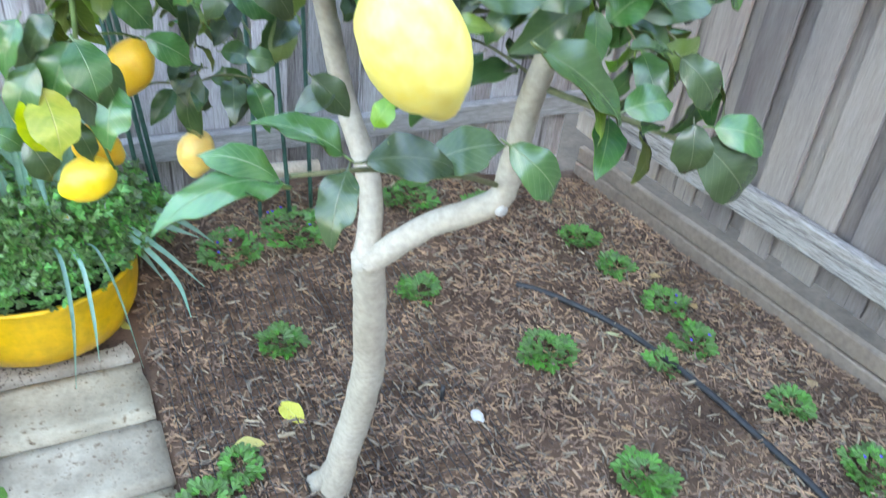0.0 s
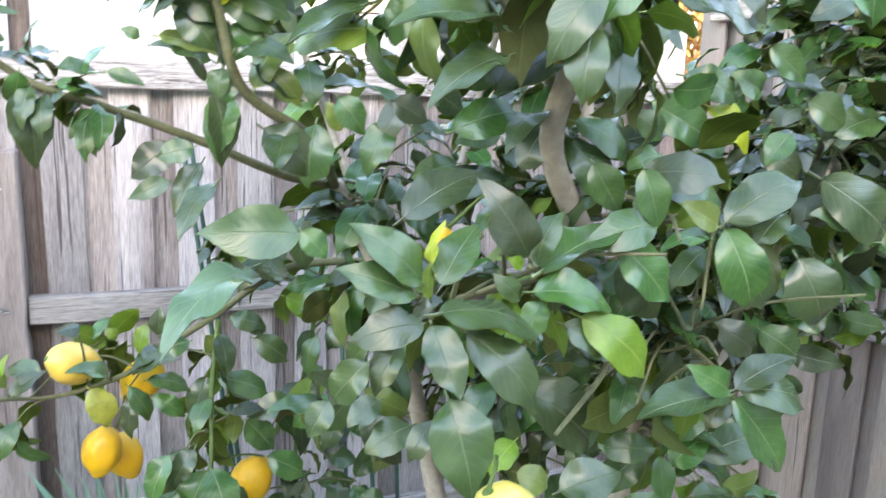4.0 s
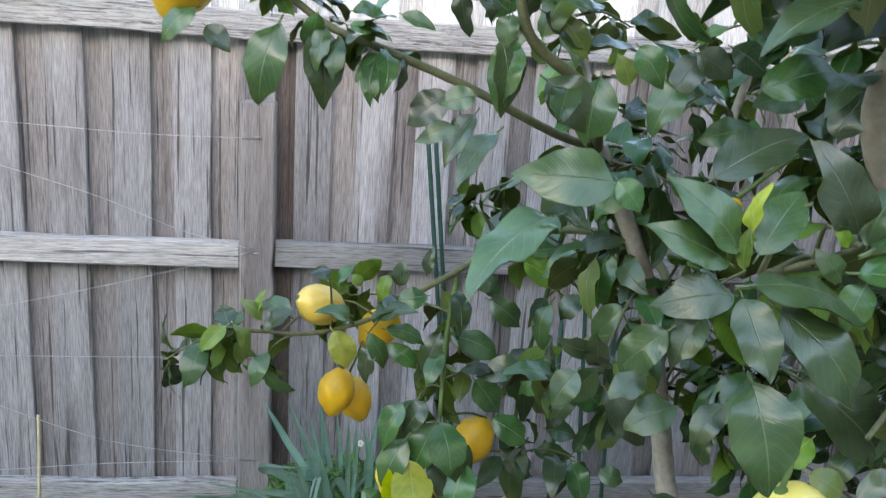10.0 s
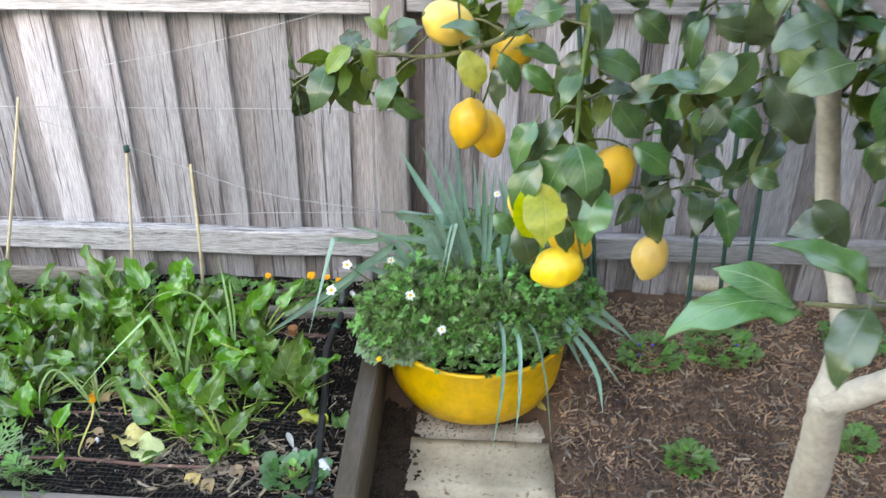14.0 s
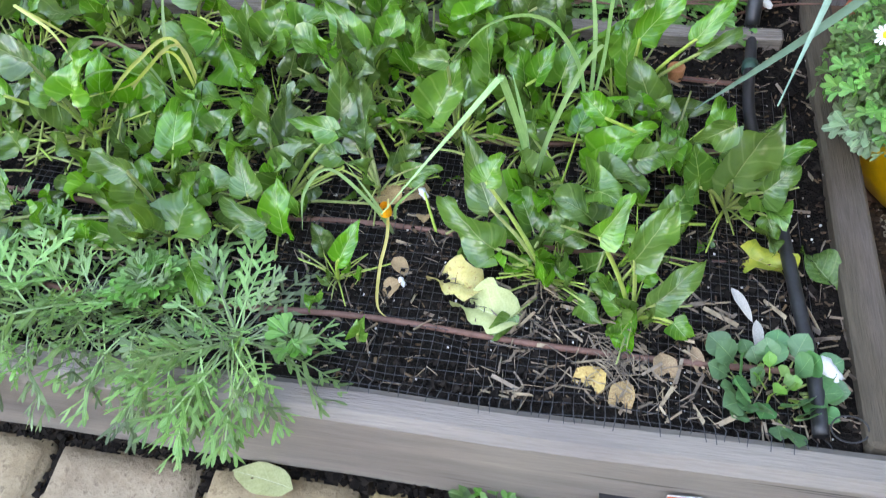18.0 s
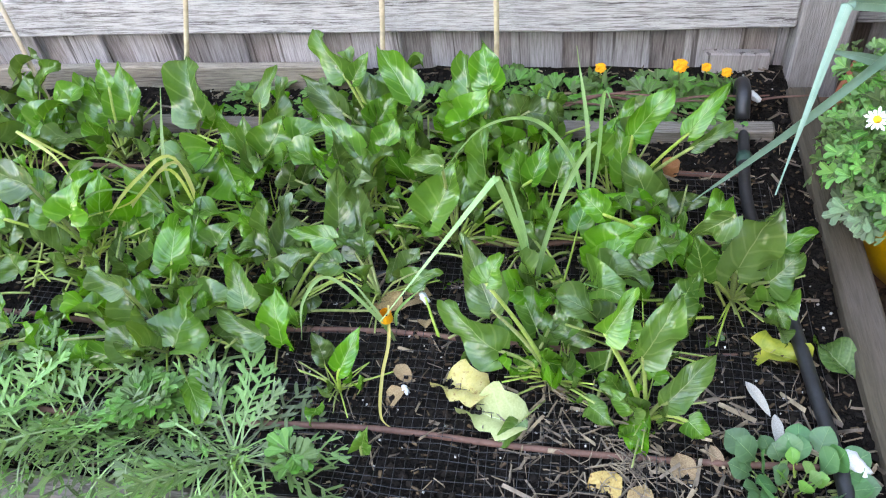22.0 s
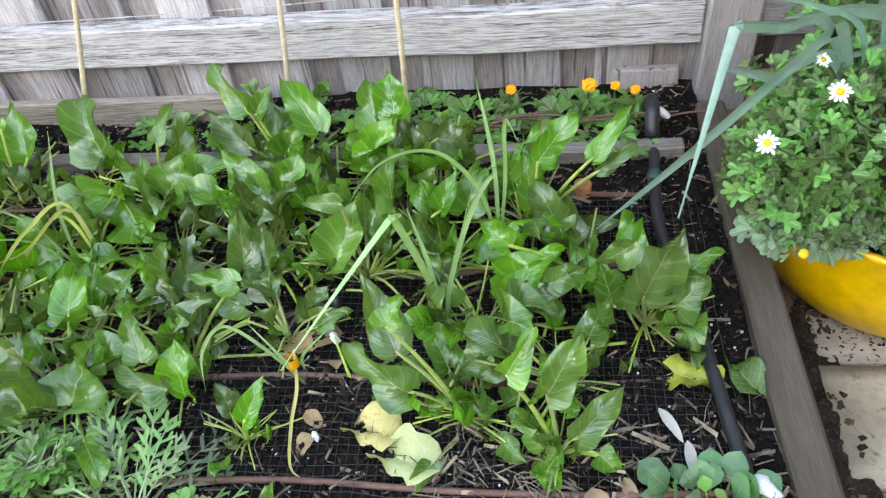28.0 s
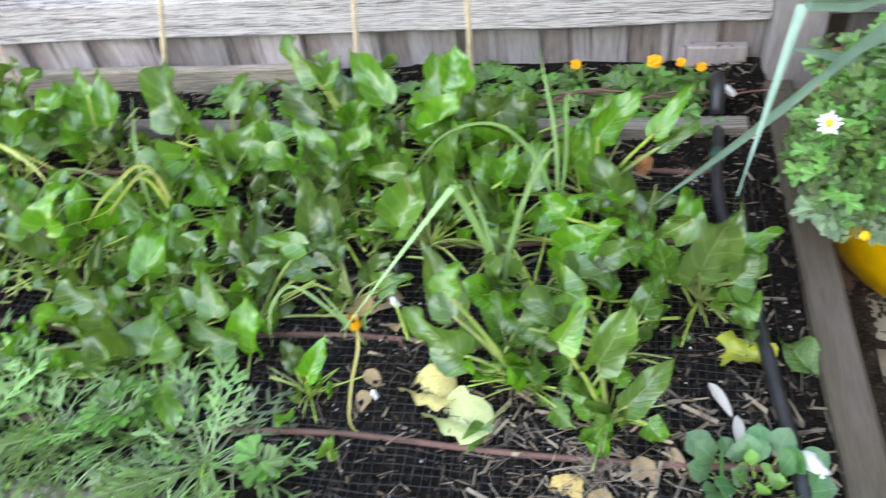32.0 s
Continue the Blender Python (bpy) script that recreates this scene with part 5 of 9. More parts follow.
spray((1.101, -1.580, 1.514), (1.173, -1.580, 1.463), (-0.05, -1, -0.07), 0.69)
spray((1.052, -1.580, 1.511), (0.996, -1.580, 1.522), (0.07, -0.92, 0.38), 0.74)
spray((1.149, -1.580, 1.594), (1.112, -1.580, 1.646), (-0.33, -0.91, -0.24), 0.70)
# high branch
spray((0.074, -1.330, 1.720), (0.049, -1.340, 1.661), (-0.05, -0.98, 0.19), 0.79)
spray((0.066, -1.310, 1.646), (0.032, -1.310, 1.610), (-0.33, -0.89, 0.31))
spray((0.053, -1.310, 1.747), (0.015, -1.310, 1.736), (-0.04, -0.99, 0.15), 0.85)
spray((0.091, -1.310, 1.728), (0.133, -1.310, 1.705), (0.14, -0.96, 0.25), 0.70)
spray((0.151, -1.310, 1.638), (0.132, -1.310, 1.553), (-0.25, -0.97, 0.06))
spray((0.192, -1.310, 1.633), (0.201, -1.310, 1.551), (0.32, -0.95, 0.04), 0.63)
spray((0.133, -1.310, 1.708), (0.188, -1.310, 1.723), (-0.13, -0.88, 0.46))
spray((0.129, -1.310, 1.692), (0.178, -1.310, 1.682), (0.05, -0.96, 0.27), 0.70)
spray((0.076, -1.310, 1.629), (0.101, -1.310, 1.604), (0.3, -0.91, 0.29), 0.85)
spray((0.337, -1.290, 1.574), (0.293, -1.290, 1.536), (-0.28, -0.9, 0.33), 0.81)
spray((0.370, -1.290, 1.554), (0.338, -1.290, 1.491), (-0.66, -0.68, 0.33))
spray((0.306, -1.385, 1.687), (0.288, -1.385, 1.693), (0.08, -0.98, 0.21), 0.85)
spray((0.374, -1.385, 1.667), (0.316, -1.385, 1.680), (0.15, -0.74, 0.65))
spray((0.384, -1.385, 1.660), (0.380, -1.385, 1.624), (-0.47, -0.88, 0.06), 0.82)
spray((0.392, -1.385, 1.631), (0.377, -1.385, 1.564), (-0.47, -0.87, 0.11), 0.65)
spray((0.390, -1.385, 1.717), (0.335, -1.385, 1.723), (0.02, -0.98, 0.2), 0.78)
spray((0.395, -1.385, 1.729), (0.455, -1.385, 1.712), (0.1, -0.93, 0.35))
spray((0.430, -1.385, 1.663), (0.466, -1.385, 1.623), (0.08, -0.99, 0.07), 0.56, "citrus_young")
spray((0.425, -1.385, 1.599), (0.483, -1.385, 1.550), (0.12, -0.98, 0.14), 0.74)
spray((0.376, -1.385, 1.744), (0.397, -1.385, 1.779), (-0.34, -0.92, 0.2), 0.85)
spray((0.353, -1.385, 1.748), (0.319, -1.385, 1.729), (-0.14, -0.96, 0.24), 0.74)
spray((0.477, -1.500, 1.635), (0.503, -1.500, 1.601), (0.02, -1, 0.02), 0.79)
spray((0.531, -1.500, 1.633), (0.567, -1.500, 1.614), (0.06, -0.99, 0.1), 0.85)
spray((0.576, -1.500, 1.667), (0.654, -1.500, 1.661), (0.02, -0.97, 0.24), 0.69)
spray((0.540, -1.500, 1.735), (0.648, -1.500, 1.707), (0.09, -0.93, 0.36))
spray((0.604, -1.500, 1.740), (0.570, -1.500, 1.757), (-0.02, -1, -0.03), 0.85)
spray((0.659, -1.500, 1.743), (0.612, -1.500, 1.765), (-0.02, -1, -0.05), 0.85)
spray((0.595, -1.500, 1.605), (0.666, -1.500, 1.625), (-0.13, -0.88, 0.46), 0.67)
spray((0.675, -1.500, 1.566), (0.702, -1.500, 1.611), (-0.64, -0.67, 0.39), 0.85)
# left of the top shoot
spray((0.291, -1.385, 1.822), (0.261, -1.385, 1.792), (-0.31, 0.9, 0.31), 0.85)
spray((0.291, -1.385, 1.852), (0.287, -1.385, 1.902), (0.45, -0.89, 0.04), 0.56, "citrus_young")
spray((0.321, -1.385, 1.877), (0.286, -1.385, 1.839), (-0.16, -0.98, 0.15))
spray((0.335, -1.385, 1.841), (0.310, -1.385, 1.794), (-0.34, 0.92, 0.18), 0.85)
spray((0.362, -1.385, 1.827), (0.382, -1.385, 1.807), (0.28, 0.92, 0.28), 0.85)
spray((0.368, -1.385, 1.838), (0.430, -1.385, 1.894), (-0.48, -0.7, 0.53))
spray((0.368, -1.385, 1.839), (0.413, -1.385, 1.858), (-0.23, -0.79, 0.56))
spray((0.384, -1.385, 1.868), (0.362, -1.385, 1.904), (0.15, -0.98, 0.09), 0.70)
spray((0.360, -1.385, 1.805), (0.413, -1.385, 1.807), (-0.03, 0.55, 0.83))
spray((0.365, -1.385, 1.791), (0.400, -1.385, 1.769), (0.11, -0.98, 0.18), 0.64)
spray((0.401, -1.385, 1.812), (0.440, -1.385, 1.822), (-0.16, -0.77, 0.62))
spray((0.367, -1.385, 1.780), (0.407, -1.385, 1.756), (0.37, -0.7, 0.61))
spray((0.335, -1.385, 1.776), (0.281, -1.385, 1.725), (-0.25, 0.93, 0.27), 0.66)
spray((0.339, -1.385, 1.779), (0.381, -1.385, 1.722), (0.21, -0.96, 0.16))
spray((0.334, -1.385, 1.744), (0.278, -1.385, 1.720), (-0.23, -0.8, 0.56))
spray((0.342, -1.385, 1.719), (0.378, -1.385, 1.677), (0.22, -0.95, 0.2), 0.85)
spray((0.324, -1.385, 1.688), (0.381, -1.385, 1.672), (0.18, -0.76, 0.63), 0.56, "citrus_young")
spray((0.383, -1.385, 1.730), (0.435, -1.385, 1.697), (0.14, -0.97, 0.22))
spray((0.378, -1.385, 1.722), (0.429, -1.385, 1.742), (-0.31, -0.55, 0.78), 0.56, "citrus_yellow")
spray((0.395, -1.385, 1.705), (0.429, -1.385, 1.671), (0.19, -0.96, 0.19), 0.63)
spray((0.395, -1.385, 1.658), (0.379, -1.385, 1.621), (-0.33, -0.93, 0.14), 0.85)
spray((0.375, -1.385, 1.635), (0.382, -1.385, 1.559), (0.47, -0.88, 0.04))
spray((0.481, -1.385, 1.604), (0.474, -1.385, 1.536), (-0.44, -0.9, 0.04), 0.85)
spray((0.417, -1.385, 1.664), (0.467, -1.385, 1.627), (0.27, -0.89, 0.37))
spray((0.353, -1.385, 1.579), (0.317, -1.385, 1.568), (-0.12, -0.9, 0.41), 0.85)
spray((0.275, -1.385, 1.652), (0.309, -1.385, 1.640), (0.15, -0.9, 0.42))
spray((0.576, -1.420, 1.638), (0.543, -1.420, 1.587), (-0.45, -0.85, 0.29), 0.59)
spray((0.553, -1.420, 1.609), (0.529, -1.420, 1.552), (-0.49, -0.85, 0.2), 0.70)
spray((0.684, -1.420, 1.605), (0.631, -1.420, 1.587), (-0.16, -0.86, 0.49), 0.85)
spray((0.686, -1.420, 1.541), (0.608, -1.420, 1.547), (0.06, -0.63, 0.77))
spray((0.501, -1.420, 1.600), (0.484, -1.420, 1.629), (0.18, -0.98, 0.11), 0.85, "citrus_young")
spray((0.601, -1.420, 1.643), (0.639, -1.420, 1.619), (0.11, -0.98, 0.17), 0.83)
spray((0.719, -1.420, 1.566), (0.678, -1.420, 1.580), (0.1, -0.95, 0.29), 0.85)
spray((0.633, -1.420, 1.564), (0.577, -1.420, 1.549), (-0.13, -0.85, 0.5), 0.66)
spray((0.744, -1.550, 1.656), (0.789, -1.550, 1.677), (-0.25, -0.82, 0.51), 0.71)
spray((0.777, -1.550, 1.627), (0.810, -1.550, 1.603), (0.03, -1, 0.04), 0.85)
spray((0.935, -1.550, 1.653), (0.891, -1.550, 1.671), (0.02, -1, 0.05), 0.81)
spray((0.982, -1.550, 1.609), (0.952, -1.550, 1.574), (-0.63, -0.57, 0.53), 0.85)
spray((1.048, -1.550, 1.758), (0.993, -1.550, 1.732), (-0.26, -0.8, 0.54), 0.69)
spray((1.112, -1.550, 1.631), (1.046, -1.550, 1.607), (-0.23, -0.74, 0.63), 0.73)
spray((1.198, -1.550, 1.709), (1.127, -1.550, 1.682), (-0.23, -0.76, 0.6), 0.72)
spray((1.004, -1.550, 1.646), (1.062, -1.550, 1.619), (-0, -1, -0), 0.78)
spray((0.810, -1.550, 1.586), (0.771, -1.550, 1.571), (-0.23, -0.78, 0.59), 0.85)
# small leaves crowding the end of the high branch
end_rng = random.Random(64)
for k in range(34):
    u = k / 33
    at = Vector((0.279, -1.302, 1.613)).lerp(Vector((0.109, -1.325, 1.703)), u) + 0.008 * rand_dir(end_rng)
    way = rand_dir(end_rng) + Vector((0.1, 0.25, -0.15 + 0.5 * u))
    if (at + way * 0.03).x > 0.1:
        leaf(at, way, Vector((0, -0.4, 1)) + 0.5 * rand_dir(end_rng), end_rng.uniform(0.038, 0.055), "citrus", None, True, True)
for k in range(14):
    u = k / 13
    at = Vector((0.067, -1.33, 1.74)).lerp(Vector((0.042, -1.33, 1.857)), u)
    a = k * 2.4
    leaf(at, Vector((math.cos(a), 0.6 * math.sin(a), 0.35)), Vector((0, -0.5, 1)) + 0.4 * rand_dir(end_rng), 0.058, "citrus_young" if k % 4 == 0 else "citrus", None, True, True)
for name, start, gap, size, near in (
        ("high_left", 0.52, 0.011, 0.052, True), ("crook", 0.42, 0.026, 0.08, True), ("crook_twig", 0.1, 0.024, 0.072, True), ("leader_back", 0.1, 0.018, 0.08, True), ("lemon_spur", 0.05, 0.03, 0.075, True),
        ("hang_spur", 0.05, 0.026, 0.075, False), ("middle_front", 0.25, 0.024, 0.08, False), ("middle_b", 0.25, 0.024, 0.08, False), ("lemon_front", 0.2, 0.028, 0.075, False), ("right_node", 0.2, 0.022, 0.085, False),
        ("node_c", 0.2, 0.022, 0.085, False), ("leader", 0.1, 0.02, 0.085, False), ("right", 0.7, 0.024, 0.08, False), ("left", 0.6, 0.024, 0.08, False), ("spur", 0.3, 0.03, 0.075, False), ("right_mid", 0.2, 0.018, 0.09, False)):
    dress(name, start, gap, size, near=near)
for name, start, gap, size in (("far_right", 0.3, 0.011, 0.095), ("far_right_b", 0.1, 0.018, 0.085), ("right_low", 0.4, 0.03, 0.08), ("back_up", 0.3, 0.013, 0.09), ("back_left", 0.1, 0.015, 0.085), ("mid_up", 0.1, 0.014, 0.09)):
    dress(name, start, gap, size)
# side shoots that fill the crown
fill = random.Random(123)
for k in range(190):
    name = fill.choice(("back_up", "back_left", "mid_up", "far_right", "left", "right_mid", "leader_back", "low_left", "right", "far_right", "hang_spur", "left", "mid_up", "leader", "node_c", "right_node", "far_right_b", "mid_up", "leader_back", "middle_front", "left", "far_right", "far_right", "back_up", "right_mid"))
    line = BOUGHS[name]
    at = line[fill.randrange(len(line) // 3, len(line))]
    small = 0.08
    if name in ("right", "left") and at.z < 1.12:
        continue
    end = at + Vector((fill.uniform(-0.17, 0.17), fill.uniform(-0.16, 0.16), fill.uniform(-0.09, 0.13)))
    if end.y < -1.7:
        continue
    key = f"shoot{k}"
    limb(key, [at, at.lerp(end, 0.5) + Vector((0, 0, 0.015)), end], 0.0025, 0.0015, "green_bark", 5)
    dress(key, 0.2, 0.026, small)
    rosette(end, end - at, 4, small, "citrus", 1.2, 0.45, False)
dense = random.Random(321)
for k in range(60):
    line = BOUGHS["far_right"]
    at = line[dense.randrange(len(line) // 2, len(line))]
    end = at + Vector((dense.uniform(-0.24, 0.3), dense.uniform(-0.2, 0.2), dense.uniform(-0.12, 0.14)))
    key = f"outer{k}"
    limb(key, [at, at.lerp(end, 0.5) + Vector((0, 0, 0.02)), end], 0.0025, 0.0015, "green_bark", 5)
    dress(key, 0.15, 0.022, 0.085)
    rosette(end, end - at, 4, 0.08, "citrus", 1.2, 0.45, False)
inner = random.Random(555)
for k in range(46):
    line = BOUGHS[inner.choice(("left", "left", "right", "right_mid", "hang_spur", "lemon_spur"))]
    at = inner.choice(line)
    if not 1.05 < at.z < 1.45:
        continue
    end = at + Vector((inner.uniform(-0.2, 0.16), inner.uniform(-0.05, 0.24), inner.uniform(-0.06, 0.12)))
    key = f"inner{k}"
    limb(key, [at, at.lerp(end, 0.5) + Vector((0, 0, 0.015)), end], 0.0025, 0.0015, "green_bark", 5)
    dress(key, 0.15, 0.022, 0.08)
    rosette(end, end - at, 5, 0.08, "citrus", 1.2, 0.3, False)
# tightly curled leaves on the upright shoot
CURL = [with_stalk(blade(1.0, 0.62, ovate, f, d, 0.12, 12, 90 + k, tw)) for k, (f, d, tw) in enumerate(((-0.5, 2.3, 0.4), (0.7, 2.0, -0.5), (-0.7, 1.7, 0.7)))]
CURL_BACK = [([(x, y, z - 0.012) for x, y, z in map(tuple, v)], [tuple(reversed(q)) for q in f], u) for v, f, u in CURL]
wound = [[], [], []]
coil = random.Random(808)
stem = [p for p in BOUGHS["far_right"] if p.z > 1.4]
for k in range(230):
    at = coil.choice(stem) + Vector((coil.gauss(-0.02, 0.085), coil.gauss(0, 0.07), coil.gauss(0.0, 0.05)))
    a = coil.uniform(0, 6.28)
    way = Vector((math.cos(a), math.sin(a), coil.uniform(0.0, 0.7)))
    size = coil.uniform(0.06, 0.1)
    wound[k % 3].append(frame_of(at, way, Vector((0, -0.2, 1)) + 0.4 * rand_dir(coil)) @ Matrix.Diagonal((size, size, size, 1)))
for k in range(3):
    tagged(part("curled_leaves", scatter("curled_leaves", CURL[k], wound[k], M["citrus_far"], True), tree, None, "dark glossy curled leaves"), kind="stuff")
    tagged(part("leaf_backing", scatter("leaf_backing", CURL_BACK[k], wound[k], M["citrus_under"], True), tree, None, "dull yellow-green leaf undersides"), kind="stuff")
for k, poses in enumerate(FAR_LEAVES):
    if poses:
        tagged(part("leaves", scatter("leaves", LEAF_SHAPES[k], poses, M["citrus_far"], True), tree), kind="stuff")
        tagged(part("leaf_backing", scatter("leaf_backing", UNDER[k], poses, M["citrus_under"], True), tree, None, "dull yellow-green leaf undersides"), kind="stuff")
tagged(part("leaves", scatter("leaves", LEAF_SHAPES[1], PALE_LEAVES, M["citrus_pale"], True), tree, None, "paler yellow-green leaves"), kind="stuff")

# ---- lemons ----
rind = bmesh.new()
bmesh.ops.create_icosphere(rind, subdivisions=4, radius=1.0)
for v in rind.verts:
    z = v.co.z
    r = math.sqrt(max(0.0, 1 - z * z))
    tip = max(0.0, min(1.0, (-z - 0.8) / 0.2))
    neck = max(0.0, (z - 0.9) / 0.1)
    q = v.co * 1.6
    w = 1 + 0.07 * noise.noise(q) + 0.025 * noise.noise(v.co * 4)
    v.co = Vector((v.co.x * w, v.co.y * w, z * 1.26 * w - 0.2 * (3 * tip * tip - 2 * tip**3) + 0.06 * neck))
    if tip:
        v.co.x *= 1 + 0.1 * math.sin(tip * math.pi) * (tip - 0.4)
        v.co.y *= 1 + 0.1 * math.sin(tip * math.pi) * (tip - 0.4)
LEMON = {"lemon": bm_data("rind", rind.copy(), M["lemon"], True), "overlit_lemon": bm_data("rind", rind.copy(), M["overlit_lemon"], True), "orange_rind": bm_data("rind", rind, M["orange_rind"], True)}
button = bmesh.new()
bmesh.ops.create_cone(button, cap_ends=True, segments=8, radius1=0.2, radius2=0.1, depth=0.1)
BUTTON = bm_data("calyx", button, M["twig"], True)


def lemon(place, radius, label, tilt=(0, 0, 0), stretch=1.0, key="lemon", hang=None):
    ob = thing("lemon", place, label, "lemon", "lemons on the tree")
    m = Matrix.Translation(place) @ pose(0, 0, 0, *tilt) @ Matrix.Diagonal((radius, radius, radius * stretch, 1))
    part("rind", LEMON[key], ob, m)
    part("calyx", BUTTON, ob, m @ Matrix.Translation((0, 0, 1.29)))
    top = m @ Vector((0, 0, 1.3))
    end = Vector(hang) if hang else top + Vector((0.004, 0.01, 0.05))
    tube("stem", [top, top.lerp(end, 0.5) + Vector((0.003, 0, 0.004)), end], 0.0024, 0.002, M["twig"], ob, 6, 4)
    return ob


lemon((0.585, -1.69, 1.267), 0.0385, "large bright ripe lemon hanging alone in front of the trunk", (4, -31, 10), 1.22, "overlit_lemon", (0.57, -1.682, 1.342))
lemon((0.193, -0.8, 1.164), 0.037, "bright ripe lemon lying on the low branch", (0, -68, 30), 1.0, "lemon", (0.253, -0.79, 1.139))
lemon((0.305, -0.74, 1.101), 0.036, "ripe lemon half hidden under a leaf", (20, 40, 0), 1.0, "orange_rind", (0.293, -0.77, 1.15))
lemon((0.229, -0.72, 0.963), 0.036, "ripe lemon hanging in a close pair", (0, 10, 0), 1.0, "orange_rind", (0.243, -0.76, 1.08))
lemon((0.266, -0.66, 0.922), 0.036, "ripe lemon hanging in a close pair, behind the other", (0, -20, 0), 1.0, "orange_rind", (0.273, -0.76, 1.08))
lemon((0.485, -0.845, 0.925), 0.038, "deep yellow lemon hanging below dark leaves", (0, 20, 0), 0.95, "orange_rind", (0.435, -0.9, 1.001))
lemon((0.39, -0.965, 0.794), 0.036, "ripe lemon low in the leafy cluster", (15, 60, 0), 0.95, "lemon", (0.397, -0.97, 0.901))
lemon((0.412, -0.91, 0.822), 0.034, "deep yellow lemon behind the low cluster", (0, -50, 0), 0.95, "orange_rind", (0.397, -0.95, 0.911))
lemon((0.332, -0.93, 0.905), 0.03, "lemon mostly hidden behind yellowing leaves", (0, 20, 0), 1.0, "lemon", (0.382, -0.96, 0.96))
lemon((0.597, -0.732, 0.694), 0.036, "pale yellow lemon hanging lowest from a thin shoot", (0, 8, 0), 1.0, "lemon", (0.596, -0.71, 0.817))
lemon((0.046, -1.27, 1.686), 0.042, "ripe lemon at the end of the high branch", (0, 14, 0), 0.9, "orange_rind", (0.062, -1.33, 1.751))
lemon((0.723, -1.46, 1.825), 0.037, "ripe lemon half covered by leaves near the top", (10, 62, 0), 1.0, "orange_rind", (0.629, -1.49, 1.834))
lemon((0.603, -1.46, 1.483), 0.013, "lemon glimpsed deep inside the foliage", (0, 20, 0), 1.0, "orange_rind", (0.654, -1.48, 1.547))


# ---- yellow bowl pot with its planting ----
POT = Vector((0.252, -0.29, -0.002))
pot = thing("bowl_pot", POT, "bright yellow glazed bowl pot overflowing with daisies and leeks", "plant pot")
prof = [(0.0, 0.02), (0.115, 0.02), (0.12, 0.0), (0.135, 0.002), (0.172, 0.014), (0.212, 0.048), (0.236, 0.1), (0.245, 0.16), (0.248, 0.222), (0.252, 0.228), (0.25, 0.236), (0.24, 0.234), (0.232, 0.19), (0.2, 0.14), (0.0, 0.14)]
pv, pf = [], []
SEG = 40
for r, z in prof:
    for s in range(SEG):
        a = 2 * math.pi * s / SEG
        pv.append((POT.x + r * math.cos(a), POT.y + r * math.sin(a), z))
for k in range(len(prof) - 1):
    for s in range(SEG):
        pf.append((k * SEG + s, k * SEG + (s + 1) % SEG, (k + 1) * SEG + (s + 1) % SEG, (k + 1) * SEG + s))
part("bowl", mesh_data("bowl", pv, pf, M["pot"]), pot)
sv = [(POT.x + 0.235 * math.cos(2 * math.pi * s / SEG), POT.y + 0.235 * math.sin(2 * math.pi * s / SEG), 0.208) for s in range(SEG)] + [(POT.x, POT.y, 0.222)]
part("soil", mesh_data("soil", sv, [(s, (s + 1) % SEG, SEG) for s in range(SEG)], M["soil"]), pot)


def lobed(lobes=3, length=1.0, width=0.9):
    """A small cut leaf: blunt lobes in a fan, cupped a little."""
    verts, faces, uvs = [(0, 0, 0)], [], [(0.5, 0)]
    for k in range(lobes * 4 + 1):
        a = (k / (lobes * 4) - 0.5) * 3.0
        r = length * (0.55, 0.9, 1.0, 0.9)[k % 4] * (0.74 + 0.26 * math.cos(a))
        p = (r * math.sin(a) * width, r * math.cos(a) * 0.8 + 0.25 * length, 0.24 * abs(math.sin(a)) * r - 0.14 * r * math.cos(a) + (0.05 if k % 4 == 0 else 0.0) * length)
        verts.append(p)
        uvs.append((0.5 + 0.4 * p[0], min(1.0, max(0.0, p[1]))))
        if k:
            faces.append((0, k + 1, k))
    return verts, faces, uvs


daisy_bush = thing("daisy_plant", POT + Vector((0, 0, 0.19)), "bushy green daisy plant spilling over the pot rim", "plant")
frng = random.Random(31)


def dome_poses(count, centre, size, s0, s1, low=-0.35, shell=0.55, rngx=frng):
    out = []
    while len(out) < count:
        d = rand_dir(rngx)
        if d.z < low:
            continue
        rad = (shell + (1 - shell) * rngx.random()) * (0.85 + 0.3 * noise.noise(d * 2.1 + Vector((3, 1, 7))))
        q = Vector(centre) + Vector((d.x * size[0], d.y * size[1], d.z * size[2])) * rad
        s = rngx.uniform(s0, s1)
        way = d * 0.7 + 0.8 * rand_dir(rngx) + Vector((0, 0, 0.25))
        out.append(frame_of(q, way, d + Vector((0, -0.2, 0.6)) + 0.5 * rand_dir(rngx)) @ Matrix.Diagonal((s, s, s, 1)))
    return out


LOBE = lobed(3)
bush_shape = LOBE
for nm, c, sz, cnt, mt in (("foliage", (0.2, -0.31, 0.3), (0.26, 0.22, 0.18), 3600, "parsley"), ("foliage", (0.38, -0.28, 0.31), (0.2, 0.2, 0.17), 2200, "parsley"), ("foliage", (0.05, -0.39, 0.29), (0.14, 0.14, 0.14), 1100, "parsley"), ("foliage", (0.51, -0.22, 0.24), (0.12, 0.14, 0.13), 600, "parsley"),
                           ("foliage", (0.27, -0.43, 0.28), (0.2, 0.09, 0.06), 700, "parsley"), ("foliage", (0.24, -0.16, 0.42), (0.22, 0.12, 0.1), 900, "parsley")):
    tagged(part(nm, scatter(nm, bush_shape, dome_poses(int(1.1 * cnt), c, sz, 0.011, 0.025), M[mt]), daisy_bush), kind="stuff")
